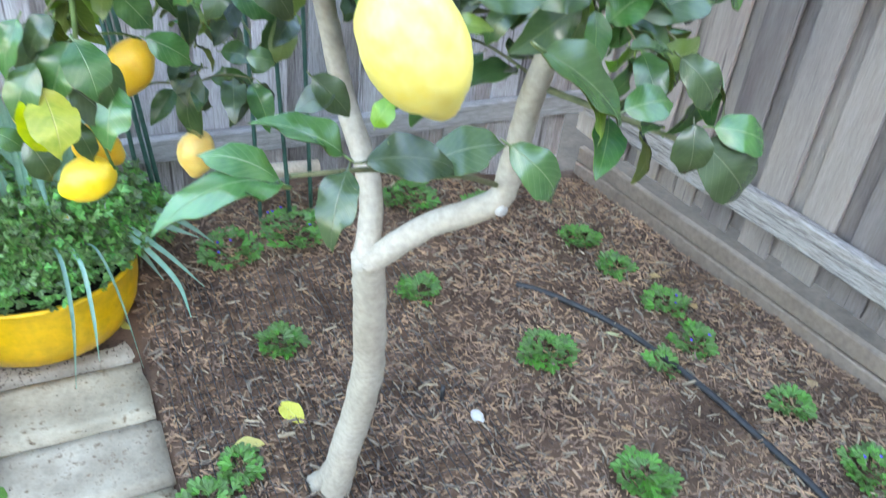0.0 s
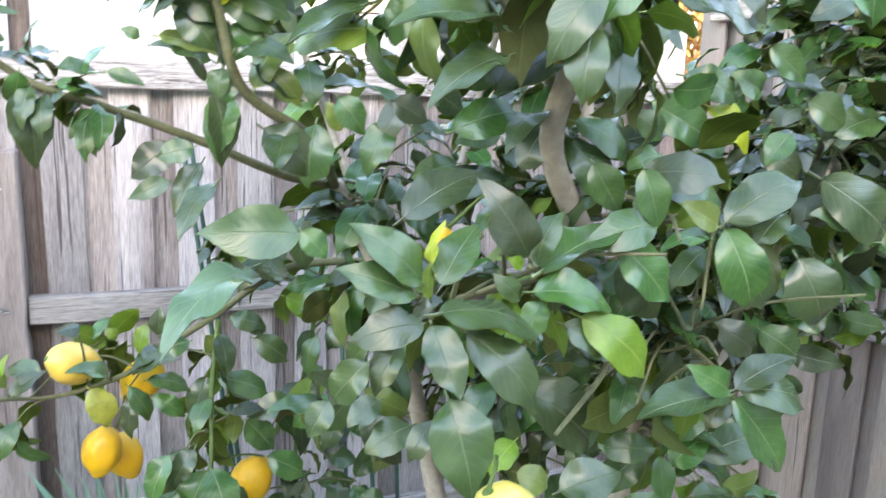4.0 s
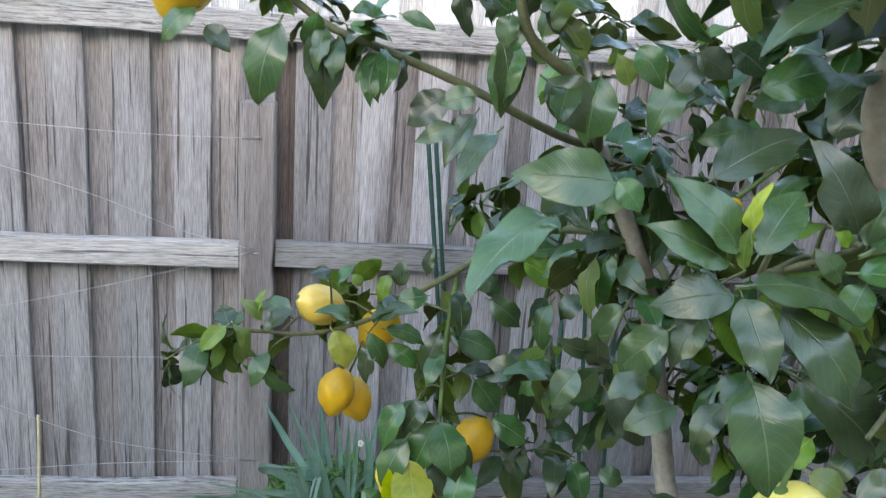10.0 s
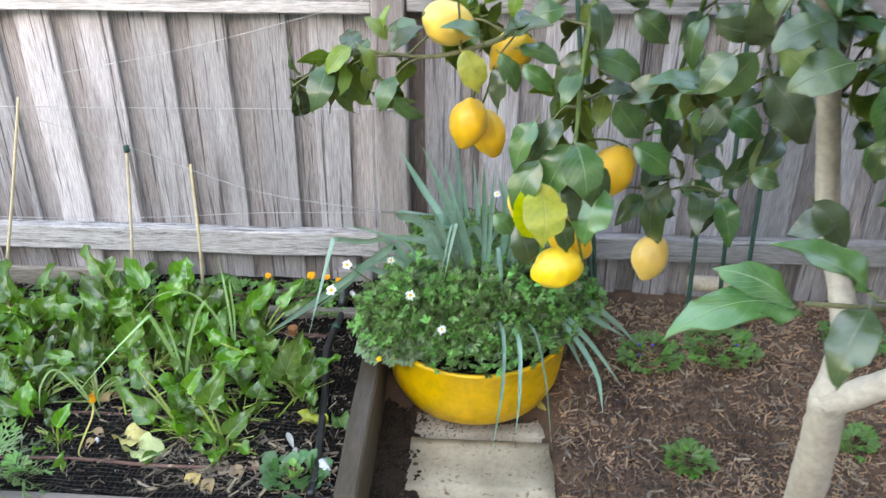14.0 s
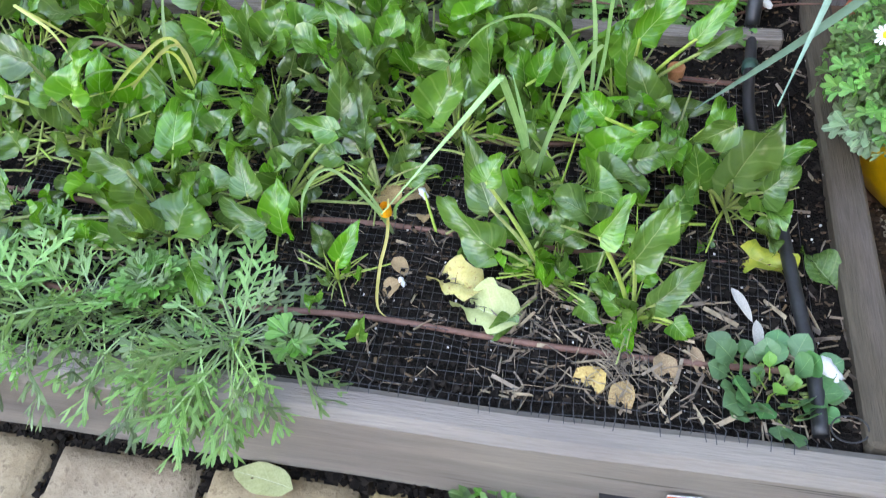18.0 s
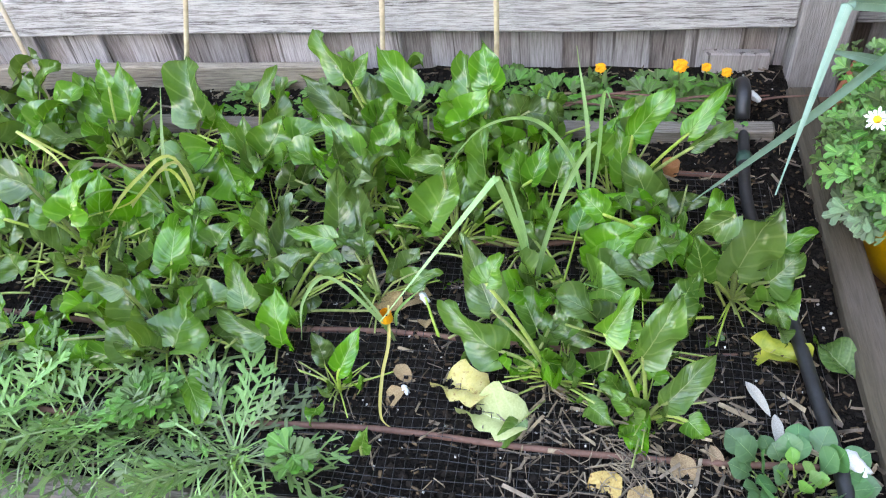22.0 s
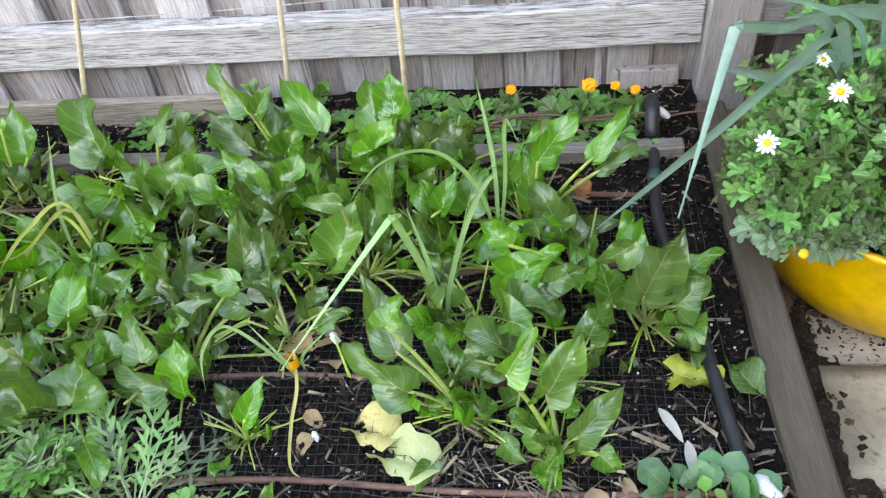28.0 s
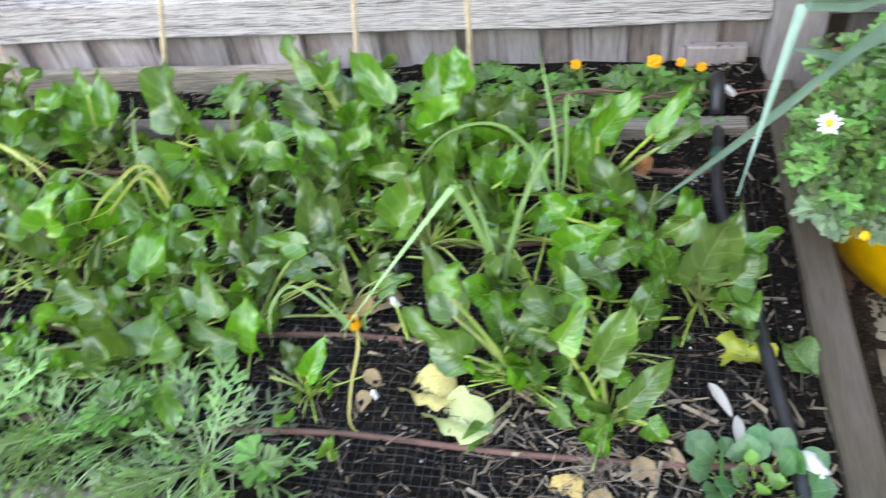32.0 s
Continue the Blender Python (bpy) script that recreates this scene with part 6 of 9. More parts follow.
tagged(part("grey_foliage", scatter("grey_foliage", LOBE, dome_poses(300, (0.06, -0.45, 0.245), (0.12, 0.06, 0.05), 0.014, 0.028), M["greyleaf"]), daisy_bush, None, "grey-green felted foliage over the rim"), kind="stuff")
rim_poses = []
for k in range(1500):
    a, rad = frng.uniform(0, 6.28), frng.uniform(0.1, 0.25)
    q = POT + Vector((rad * math.cos(a), rad * math.sin(a), 0.232 + 0.05 * frng.random() + 0.25 * (0.25 - rad)))
    s2 = frng.uniform(0.012, 0.026)
    rim_poses.append(frame_of(q, Vector((math.cos(a), math.sin(a), 0.4)) + 0.7 * rand_dir(frng), Vector((0, -0.2, 1)) + 0.5 * rand_dir(frng)) @ Matrix.Diagonal((s2, s2, s2, 1)))
tagged(part("foliage", scatter("foliage", LOBE, rim_poses, M["parsley"]), daisy_bush), kind="stuff")
stem_chunks = []
for k in range(90):
    a, r = frng.uniform(0, 6.28), frng.uniform(0.02, 0.2)
    b0 = POT + Vector((0.55 * r * math.cos(a), 0.55 * r * math.sin(a), 0.185))
    b1 = POT + Vector((1.15 * r * math.cos(a), 1.15 * r * math.sin(a), 0.185 + frng.uniform(0.06, 0.17)))
    stem_chunks.append(tube_lists(smooth_line([b0, b0.lerp(b1, 0.5) + Vector((0, 0, 0.02)), b1], 3), 0.0025, 0.0015, 5))
sv, sf = joined(stem_chunks)
tagged(part("stems", mesh_data("stems", sv, sf, M["twig"]), daisy_bush), kind="stuff")


def daisy_head(radius=0.0138, petals=13):
    verts, faces = [], []
    for k in range(petals):
        a = 2 * math.pi * k / petals
        c, s = math.cos(a), math.sin(a)
        w = 0.14
        long = 0.8 + 0.3 * math.sin(k * 5.1) ** 2
        for u, v, h in ((0.25, -0.4, 0.02), (0.25, 0.4, 0.02), (0.8, 1.0, 0.1), (1.0, 0.0, 0.05), (0.8, -1.0, 0.1)):
            u *= long
            verts.append((radius * (u * c - v * w * s), radius * (u * s + v * w * c), radius * h * (1.5 if k % 2 else 0.6)))
        n = 5 * k
        faces.append((n, n + 4, n + 3, n + 2, n + 1))
    return mesh_data("petals", verts, faces, M["white_petal"], False)


DAISY = daisy_head()
disc = bmesh.new()
bmesh.ops.create_icosphere(disc, subdivisions=2, radius=0.0045, matrix=Matrix.Diagonal((1, 1, 0.6, 1)))
DISC = bm_data("flower_disc", disc, M["yellow_disc"], True)


def daisy(at, face, scale=1.0):
    f = thing("daisy_flower", at, "white daisy flower with a yellow centre", "flower", "daisies in the pot")
    m = frame_of(Vector(at), Vector(face).orthogonal(), face) @ Matrix.Diagonal((scale, scale, scale, 1))
    part("petals", DAISY, f, m)
    part("flower_disc", DISC, f, m @ Matrix.Translation((0, 0, 0.0015)))
    base = Vector((POT.x, POT.y, 0.2)).lerp(Vector(at), 0.62)
    tube("stem", [at, Vector(at).lerp(base, 0.5) + Vector((0, 0, -0.012)), base], 0.0012, 0.0015, M["twig"], f, 5, 3)


daisy((-0.086, -0.567, 0.492), (-0.2, -0.7, 0.7))
daisy((-0.039, -0.6, 0.58), (-0.1, -0.6, 0.7), 0.9)
for at, face, s in (((0.03, -0.36, 0.46), (0.1, -0.5, 0.8), 0.8), ((0.09, -0.48, 0.43), (0, -0.7, 0.7), 0.95), ((0.17, -0.52, 0.36), (0, -0.8, 0.6), 0.85), ((0.3, -0.2, 0.58), (0, -0.6, 0.8), 0.8),
                    ((0.43, -0.4, 0.41), (0.2, -0.6, 0.7), 0.9), ((0.46, -0.25, 0.47), (0.3, -0.5, 0.8), 0.9), ((0.35, -0.42, 0.4), (0.2, -0.6, 0.6), 0.6), ((0.13, -0.25, 0.5), (0, -0.5, 0.8), 0.7),
                    ((0.05, -0.2, 0.5), (0, -0.5, 0.8), 0.6)):
    daisy(at, face, s)


bloom = thing("yellow_flower", (0.009, -0.5, 0.26), "small yellow flower among grey foliage at the pot rim", "flower")
part("flower_disc", DISC, bloom, frame_of(Vector((0.012, -0.515, 0.262)), (1, 0, 0), (0, -0.8, 0.6)) @ Matrix.Diagonal((1.6, 1.6, 1.6, 1)))
tube("stem", [(0.012, -0.513, 0.26), (0.04, -0.47, 0.25), (0.07, -0.43, 0.23)], 0.0015, 0.0015, M["twig"], bloom, 5, 3)


# ---- strap leaves ----
def strap(name, points, width, mat, parent, fold=0.5, steps=7, tip=0.15):
    """A folded strap leaf along a bent line."""
    line = smooth_line(points, steps)
    n = len(line)
    verts, faces, uvs = [], [], []
    side = None
    for k, q in enumerate(line):
        d = (line[min(k + 1, n - 1)] - line[max(k - 1, 0)]).normalized()
        ref = side if side is not None else d.cross(Vector((0.25, -1, 0.15)))
        s = (ref - d * ref.dot(d)).normalized()
        side = s
        up = s.cross(d)
        v = k / (n - 1)
        w = width * 0.5 * min(1.0, 0.55 + 2.2 * v) * (1.0 if v < 0.55 else max(tip, 1 - ((v - 0.55) / 0.45) ** 1.6))
        for c in (-1, 0, 1):
            verts.append(q + s * (c * w) + up * (fold * abs(c) * w))
            uvs.append((0.5 + 0.5 * c, v))
    for k in range(n - 1):
        for c in range(2):
            faces.append((k * 3 + c, k * 3 + c + 1, (k + 1) * 3 + c + 1, (k + 1) * 3 + c))
    return part(name, mesh_data(name, verts, faces, M[mat], True, uvs), parent)


leeks = thing("leek_clump", POT + Vector((0.02, 0.04, 0.19)), "clump of blue-green leeks growing in the yellow pot", "leek")
lrng = random.Random(8)
for k in range(8):
    a = lrng.uniform(0, 6.28)
    b = POT + Vector((0.02 + 0.07 * math.cos(a), 0.02 + 0.07 * math.sin(a), 0.19))
    tube("shank", [b, b + Vector((lrng.uniform(-0.02, 0.02), lrng.uniform(-0.02, 0.02), 0.16))], 0.009, 0.008, M["leek"], leeks, 7, 3)
for k in range(24):
    a = lrng.uniform(-2.6, 2.9)
    b = POT + Vector((0.02 + 0.06 * math.cos(a), 0.03 + 0.06 * math.sin(a), 0.28))
    h = lrng.uniform(0.14, 0.36)
    out = Vector((math.cos(a), 0.5 * math.sin(a), 0)) * lrng.uniform(0.05, 0.12)
    strap("strap_leaf", [b, b + out * 0.5 + Vector((0, 0, h * 0.7)), b + out + Vector((0, 0, h)), b + out * 1.3 + Vector((0, -0.01, h + (0.06 if k % 3 else -0.05))), b + out * 1.6 + Vector((0, -0.02, h + (0.12 if k % 3 else -0.14)))], lrng.uniform(0.012, 0.022), "leek", leeks)
for pts, w in (
        ([(0.25, -0.27, 0.3), (0.22, -0.2, 0.45), (0.17, -0.22, 0.54), (0.155, -0.24, 0.6)], 0.02), ([(0.26, -0.24, 0.3), (0.25, -0.18, 0.5), (0.235, -0.16, 0.66)], 0.013),
        ([(0.29, -0.22, 0.3), (0.32, -0.17, 0.5), (0.36, -0.15, 0.68)], 0.013), ([(0.24, -0.2, 0.3), (0.2, -0.15, 0.52), (0.19, -0.13, 0.72)], 0.014),
        ([(0.16, -0.3, 0.28), (0.13, -0.29, 0.45), (0.12, -0.28, 0.535), (0.16, -0.3, 0.535), (0.24, -0.32, 0.525)], 0.026),
        ([(0.12, -0.3, 0.3), (0.03, -0.345, 0.5), (-0.035, -0.38, 0.525), (-0.096, -0.413, 0.548), (-0.102, -0.417, 0.549), (-0.107, -0.426, 0.54), (-0.133, -0.474, 0.44), (-0.159, -0.521, 0.337)], 0.016),
        ([(0.12, -0.3, 0.3), (0.05, -0.34, 0.48), (0.03, -0.35, 0.495), (0.0, -0.37, 0.484), (-0.13, -0.454, 0.411), (-0.21, -0.505, 0.368), (-0.264, -0.538, 0.338)], 0.026),
        ([(0.12, -0.31, 0.3), (0.05, -0.34, 0.45), (-0.02, -0.38, 0.46), (-0.1, -0.42, 0.4), (-0.16, -0.45, 0.36)], 0.018),
        ([(0.13, -0.29, 0.3), (0.08, -0.33, 0.48), (0.0, -0.37, 0.545), (-0.09, -0.41, 0.585)], 0.009),
        ([(0.3, -0.4, 0.33), (0.32, -0.5, 0.33), (0.32, -0.57, 0.22), (0.3, -0.61, 0.05)], 0.011), ([(0.33, -0.4, 0.33), (0.36, -0.5, 0.32), (0.365, -0.56, 0.22), (0.36, -0.59, 0.1)], 0.01),
        ([(0.36, -0.38, 0.3), (0.4, -0.46, 0.33), (0.43, -0.53, 0.24), (0.455, -0.58, 0.04)], 0.012),
        ([(0.36, -0.3, 0.3), (0.45, -0.36, 0.34), (0.55, -0.4, 0.26), (0.64, -0.43, 0.14)], 0.022), ([(0.38, -0.26, 0.3), (0.5, -0.27, 0.33), (0.62, -0.27, 0.25), (0.7, -0.28, 0.17)], 0.018),
        ([(0.37, -0.3, 0.3), (0.47, -0.36, 0.3), (0.57, -0.42, 0.18), (0.6, -0.45, 0.05)], 0.016)):
    strap("strap_leaf", [Vector(p) for p in pts], w, "leek", leeks)
for pts, w in (
        ([(0.281, -0.270, 0.380), (0.219, -0.287, 0.490), (0.161, -0.303, 0.626), (0.113, -0.320, 0.754)], 0.02),
        ([(0.302, -0.270, 0.397), (0.321, -0.287, 0.491), (0.319, -0.303, 0.613), (0.299, -0.320, 0.683)], 0.02),
        ([(0.280, -0.270, 0.397), (0.191, -0.278, 0.469), (0.091, -0.287, 0.544), (0.055, -0.295, 0.558), (0.053, -0.303, 0.577), (0.120, -0.312, 0.573), (0.185, -0.320, 0.576)], 0.024),
        ([(0.223, -0.270, 0.311), (0.148, -0.287, 0.457), (0.078, -0.303, 0.498), (-0.017, -0.320, 0.500)], 0.02),
        ([(0.237, -0.270, 0.346), (0.191, -0.287, 0.457), (0.121, -0.303, 0.416), (0.048, -0.320, 0.322)], 0.022),
        ([(0.282, -0.270, 0.345), (0.256, -0.287, 0.457), (0.149, -0.303, 0.449), (0.026, -0.320, 0.422)], 0.018),
        ([(0.223, -0.270, 0.275), (0.250, -0.287, 0.407), (0.284, -0.303, 0.500), (0.332, -0.320, 0.574)], 0.018),
        ([(0.343, -0.270, 0.310), (0.353, -0.295, 0.429), (0.391, -0.320, 0.542)], 0.02),
        ([(0.374, -0.270, 0.310), (0.465, -0.287, 0.320), (0.559, -0.303, 0.276), (0.655, -0.320, 0.221)], 0.024),
        ([(0.253, -0.270, 0.311), (0.207, -0.287, 0.390), (0.166, -0.303, 0.482), (0.094, -0.320, 0.507)], 0.02),
        ([(0.360, -0.270, 0.274), (0.437, -0.287, 0.267), (0.501, -0.303, 0.205), (0.554, -0.320, 0.104)], 0.02),
        ([(0.164, -0.270, 0.276), (0.076, -0.287, 0.356), (-0.018, -0.303, 0.400), (-0.087, -0.320, 0.426)], 0.018),
        ([(0.328, -0.270, 0.328), (0.278, -0.282, 0.455), (0.242, -0.295, 0.528), (0.220, -0.308, 0.501), (0.193, -0.320, 0.426)], 0.02)):
    strap("strap_leaf", [Vector(p) for p in pts], w, "leek", leeks)
# ---- leaf shapes for the bed ----
def spoon(length, width, bend, curl, lobes, seed, twist=0.0, rows=15):
    """Puckered spinach blade with swept-back shoulders along +y."""
    rng = random.Random(seed * 7 + 1)
    ph, ph2 = rng.uniform(0, 9), rng.uniform(0, 9)
    cols = (-1.0, -0.78, -0.52, -0.26, 0.0, 0.26, 0.52, 0.78, 1.0)
    verts, faces, uvs = [], [], []
    for k in range(rows + 1):
        v = k / rows
        if v < 0.16:
            w = 0.3 + 0.7 * math.sin(v / 0.16 * math.pi / 2)
        elif v < 0.5:
            w = 1.0 - 0.26 * (v - 0.16) / 0.34
        else:
            w = 0.74 * max(0.03, 1 - ((v - 0.5) / 0.5) ** 1.45)
        for c in cols:
            q = Vector((c * 1.7 + ph, v * 3.1, ph2))
            x = c * w * width * 0.5 * (1 + 0.12 * noise.noise(Vector((v * 4 + ph, 0.5 * (c > 0), 2.0))))
            y = v * length - lobes * 0.3 * length * abs(c) ** 1.4 * (1 - bump01(0.0, 0.34, v)) + 0.04 * length * abs(c)
            h = (curl + 0.12) * abs(x) * (0.6 + 0.5 * abs(c)) + 0.27 * width * abs(c) ** 2 * math.sin(v * 7.5 + ph + 2.2 * (c > 0)) + 0.11 * width * noise.noise(q * 1.4) + 0.045 * width * noise.noise(q * 4.3) * (1 - 0.5 * abs(c)) + 0.05 * width * abs(c) ** 3 * math.sin(v * 17 + ph2)
            a, tw = bend * v, twist * v
            x, h = x * math.cos(tw) - h * math.sin(tw), h * math.cos(tw) + x * math.sin(tw)
            r = length / bend if abs(bend) > 1e-3 else 0.0
            base = Vector((0, r * math.sin(a) + (y - v * length) * math.cos(a), -r * (1 - math.cos(a)) - (y - v * length) * math.sin(a))) if r else Vector((0, y, 0))
            verts.append(base + Vector((x, h * math.sin(a), h * math.cos(a))))
            uvs.append((0.5 + 0.5 * c, v))
    n = len(cols)
    for k in range(rows):
        for c in range(n - 1):
            faces.append((k * n + c, k * n + c + 1, (k + 1) * n + c + 1, (k + 1) * n + c))
    return verts, faces, uvs


def carried(blade_lists, stalk, lean, r=0.0022):
    """Petiole rising from the origin with a blade carried on it."""
    line = smooth_line([Vector((0, 0, 0)), Vector((0, stalk * 0.45 * math.sin(lean * 1.25), stalk * 0.5 * math.cos(lean))), Vector((0, stalk * math.sin(lean), stalk * math.cos(lean)))], 4)
    tv, tf = tube_lists(line, r * 1.35, r * 0.8, 5)
    bv, bf, bu = blade_lists
    d = (line[-1] - line[-2]).normalized()
    m = frame_of(line[-1], d, Vector((0, -d.z, d.y + 0.01)))
    return tv, tf, [m @ Vector(q) for q in bv], bf, bu


def stalked(length, stalk, width, bend, droop, wave, seed, outline, r=0.0028, fold=0.28):
    """A plain oval blade on a petiole."""
    return carried(blade(length, width, outline, fold, droop, wave, 10, seed, 0.2 * math.sin(seed)), stalk, bend, r)


def leaf_mesh(name, lists, stalk_mat, blade_mat):
    tv, tf, bv, bf, bu = lists
    n = len(tv)
    me = mesh_data(name, list(tv) + list(bv), list(tf) + [tuple(i + n for i in f) for f in bf], stalk_mat, True, [(0.5, 0.0)] * n + list(bu))
    me.materials.append(blade_mat)
    me.polygons.foreach_set("material_index", [0] * len(tf) + [1] * len(bf))
    return me


SPIN = [leaf_mesh("leaf", carried(spoon(l, w, d, c, lb, k, tw), st, b), M["stalk"], M["spinach"]) for k, (l, w, st, b, d, c, lb, tw) in enumerate((
    (0.095, 0.068, 0.105, 0.25, -0.3, 0.3, 0.7, 0.3), (0.09, 0.064, 0.125, 0.6, 1.0, 0.2, 0.8, -0.5), (0.1, 0.074, 0.105, 0.2, 0.8, 0.4, 0.7, 0.4), (0.08, 0.055, 0.135, 1.0, 1.2, 0.1, 0.8, 0.6),
    (0.095, 0.052, 0.075, 0.45, -0.6, 0.8, 0.5, -0.4), (0.075, 0.046, 0.115, 1.2, 0.5, 0.4, 0.7, 0.4), (0.1, 0.078, 0.115, 0.35, 1.4, 0.3, 0.7, -0.3), (0.07, 0.03, 0.055, 0.5, -0.2, 0.9, 0.2, 0.8),
    (0.09, 0.066, 0.085, 0.15, 0.3, -0.3, 0.7, 0.9), (0.105, 0.062, 0.105, 0.4, 0.4, 0.6, 0.6, -0.9)))]
SPIN_YEL = [leaf_mesh("leaf", carried(spoon(0.1, 0.07, 0.4, 0.2, 0.8, 19), 0.1, 1.3), M["stalk"], M["yellow_leaf"])]


STALKS = []
for k in range(4):
    tv, tf = tube_lists(smooth_line([Vector((0, 0, 0)), Vector((0.004 * k - 0.006, 0.05, 0.022 - 0.004 * k)), Vector((0.008 * k - 0.012, 0.11 + 0.008 * k, 0.012))], 4), 0.0026, 0.0018, 5)
    STALKS.append(mesh_data("stalk", tv, tf, M["stalk"]))


def spinach(x, y, leaves, size, seed, lean=0.0):
    r = random.Random(seed)
    z = soil_z(x, y) - 0.004
    p = thing("spinach_plant", (x, y, z), "spinach plant with broad glossy arrow-shaped leaves", "spinach", "spinach in the raised bed")
    a = r.uniform(0, 6.28)
    leaves = int(leaves * 1.25)
    for k in range(leaves):
        a += 2.4 + r.uniform(-0.35, 0.35)
        s = 0.92 * size * r.uniform(0.6, 1.05)
        inner = k < leaves * 0.5
        mesh = SPIN[r.choice((0, 2, 4, 8, 9, 6, 7) if inner else (1, 3, 5, 6, 4, 7, 1))]
        rad = 0.008 + 0.016 * r.random()
        m = Matrix.Translation((x + rad * math.sin(-a), y + rad * math.cos(a), z)) @ pose(0, 0, 0, 0, 0, math.degrees(a)) @ pose(0, 0, 0, r.uniform(-24, 12) if inner else r.uniform(-34, 6), r.uniform(-24, 24), 0)
        part("leaf", mesh, p, m @ pose(0, 0, 0, 0, 0, r.uniform(-70, 70)) @ Matrix.Diagonal((s, s, s, 1)))
    for k in range(r.choice((11, 13, 15))):
        a += 2.1 + r.uniform(-0.4, 0.4)
        part("stalk", STALKS[r.randrange(4)], p, Matrix.Translation((x, y, z + 0.006)) @ pose(0, 0, 0, r.uniform(-2, 38), 0, math.degrees(a)) @ Matrix.Diagonal((*[size * r.uniform(0.6, 1.25)] * 3, 1)))
    for k in range(r.choice((1, 2, 2))):
        a += 2.0
        m = Matrix.Translation((x, y, z)) @ pose(0, 0, 0, -34, 0, math.degrees(a))
        part("leaf", SPIN_YEL[0], p, m @ Matrix.Diagonal((*[r.uniform(0.4, 0.65)] * 3, 1)))
    return p


def big_leaf(plant, root, base, tip, width, seed, bend=0.4, curl=0.3, face=(0, -1, 0.5)):
    """A single large leaf of a plant from its root through the blade's foot to the tip."""
    root, base, tip = Vector(root), Vector(base), Vector(tip)
    base = base.lerp(tip, 0.1)
    length = (tip - base).length
    tv, tf = tube_lists(smooth_line([root, root.lerp(base, 0.5) + Vector((0, 0, 0.012)), base], 4), 0.0034, 0.0024, 6)
    v, f, u = spoon(length, width, bend, curl, 0.55, seed)
    m = frame_of(base, (tip - base) + 0.5 * bend * length * Vector(face).normalized(), face)
    part("leaf", leaf_mesh("leaf", (tv, tf, [m @ Vector(q) for q in v], f, u), M["stalk"], M["spinach"]), plant)


seed = 100
PLANTS = {}
for x, y, n, s in ((-1.26, -0.27, 9, 0.95), (-1.06, -0.44, 9, 0.85), (-0.975, -0.3, 10, 0.95), (-1.0, -0.685, 10, 0.95), (-0.885, -0.5, 9, 0.85), (-0.765, -0.4, 10, 0.95), (-0.665, -0.33, 12, 1.0),
                   (-0.585, -0.24, 9, 0.85), (-0.5, -0.27, 12, 1.0), (-0.6, -0.46, 9, 0.85), (-0.345, -0.36, 13, 0.95), (-0.47, -0.43, 9, 0.9), (-0.42, -0.565, 11, 0.95), (-0.31, -0.66, 8, 0.8)):
    PLANTS[x, y] = spinach(x, y, n, s, seed)
    seed += 1
for x, y, n, s in ((-0.19, -0.55, 10, 0.85), (-0.315, -0.765, 14, 0.6), (-0.43, -0.71, 14, 0.64), (-0.84, -0.62, 9, 0.9), (-1.2, -0.52, 9, 0.85), (-0.76, -0.235, 10, 1.05), (-1.42, -0.33, 10, 1.0),
                   (-1.36, -0.55, 10, 0.95), (-1.55, -0.45, 10, 0.95), (-1.3, -0.74, 9, 0.9), (-1.62, -0.7, 9, 0.9), (-1.7, -0.28, 9, 1.0), (-0.27, -0.47, 9, 0.85), (-1.12, -0.6, 8, 0.8), (-0.7, -0.58, 7, 0.65), (-1.13, -0.224, 5, 0.8), (-1.526, -0.181, 8, 0.9), (-0.724, -0.747, 5, 0.5), (-1.5, -0.6, 9, 0.8), (-1.75, -0.5, 10, 0.85), (-1.85, -0.36, 10, 0.9), (-1.6, -0.33, 9, 0.8), (-1.15, -0.37, 9, 0.75), (-0.92, -0.4, 9, 0.7), (-0.68, -0.44, 8, 0.65), (-0.55, -0.34, 9, 0.7), (-1.0, -0.57, 8, 0.65), (-1.31, -0.42, 10, 0.75), (-1.85, -0.64, 9, 0.85), (-1.45, -0.24, 8, 0.75), (-0.93, -0.22, 8, 0.7), (-1.13, -0.747, 9, 0.6)):
    PLANTS[x, y] = spinach(x, y, n, s, seed)
    seed += 1

mess = random.Random(55)
for k in range(90):
    x, y = mess.choice(((-1.03, -0.5), (-0.95, -0.62), (-1.15, -0.5), (-0.85, -0.45), (-0.5, -0.5), (-0.42, -0.66), (-0.3, -0.6), (-1.3, -0.5), (-0.72, -0.5)))
    x, y = x + mess.gauss(0, 0.06), y + mess.gauss(0, 0.05)
    a, l = mess.uniform(0, 6.28), mess.uniform(0.05, 0.11)
    z = soil_z(x, y)
    d = Vector((math.cos(a), math.sin(a), 0)) * l
    if abs(y + 0.72) < 0.04 and abs(x + 0.55) < 0.1:
        continue
    lying = thing("cut_stalk", (x, y, z), "yellow-green spinach stalk lying in the bed", "stalk", "loose stalks")
    q = Vector((x, y, z + mess.uniform(0.006, 0.03)))
    tube("rod", [q - d * 0.5 + Vector((0, 0, -0.004)), q + Vector((0, 0, 0.014)), q + d * 0.5 + Vector((0, 0, mess.uniform(-0.003, 0.05)))], 0.0026, 0.0018, M["stalk"], lying, 5, 4)
leaf_turn = random.Random(202)


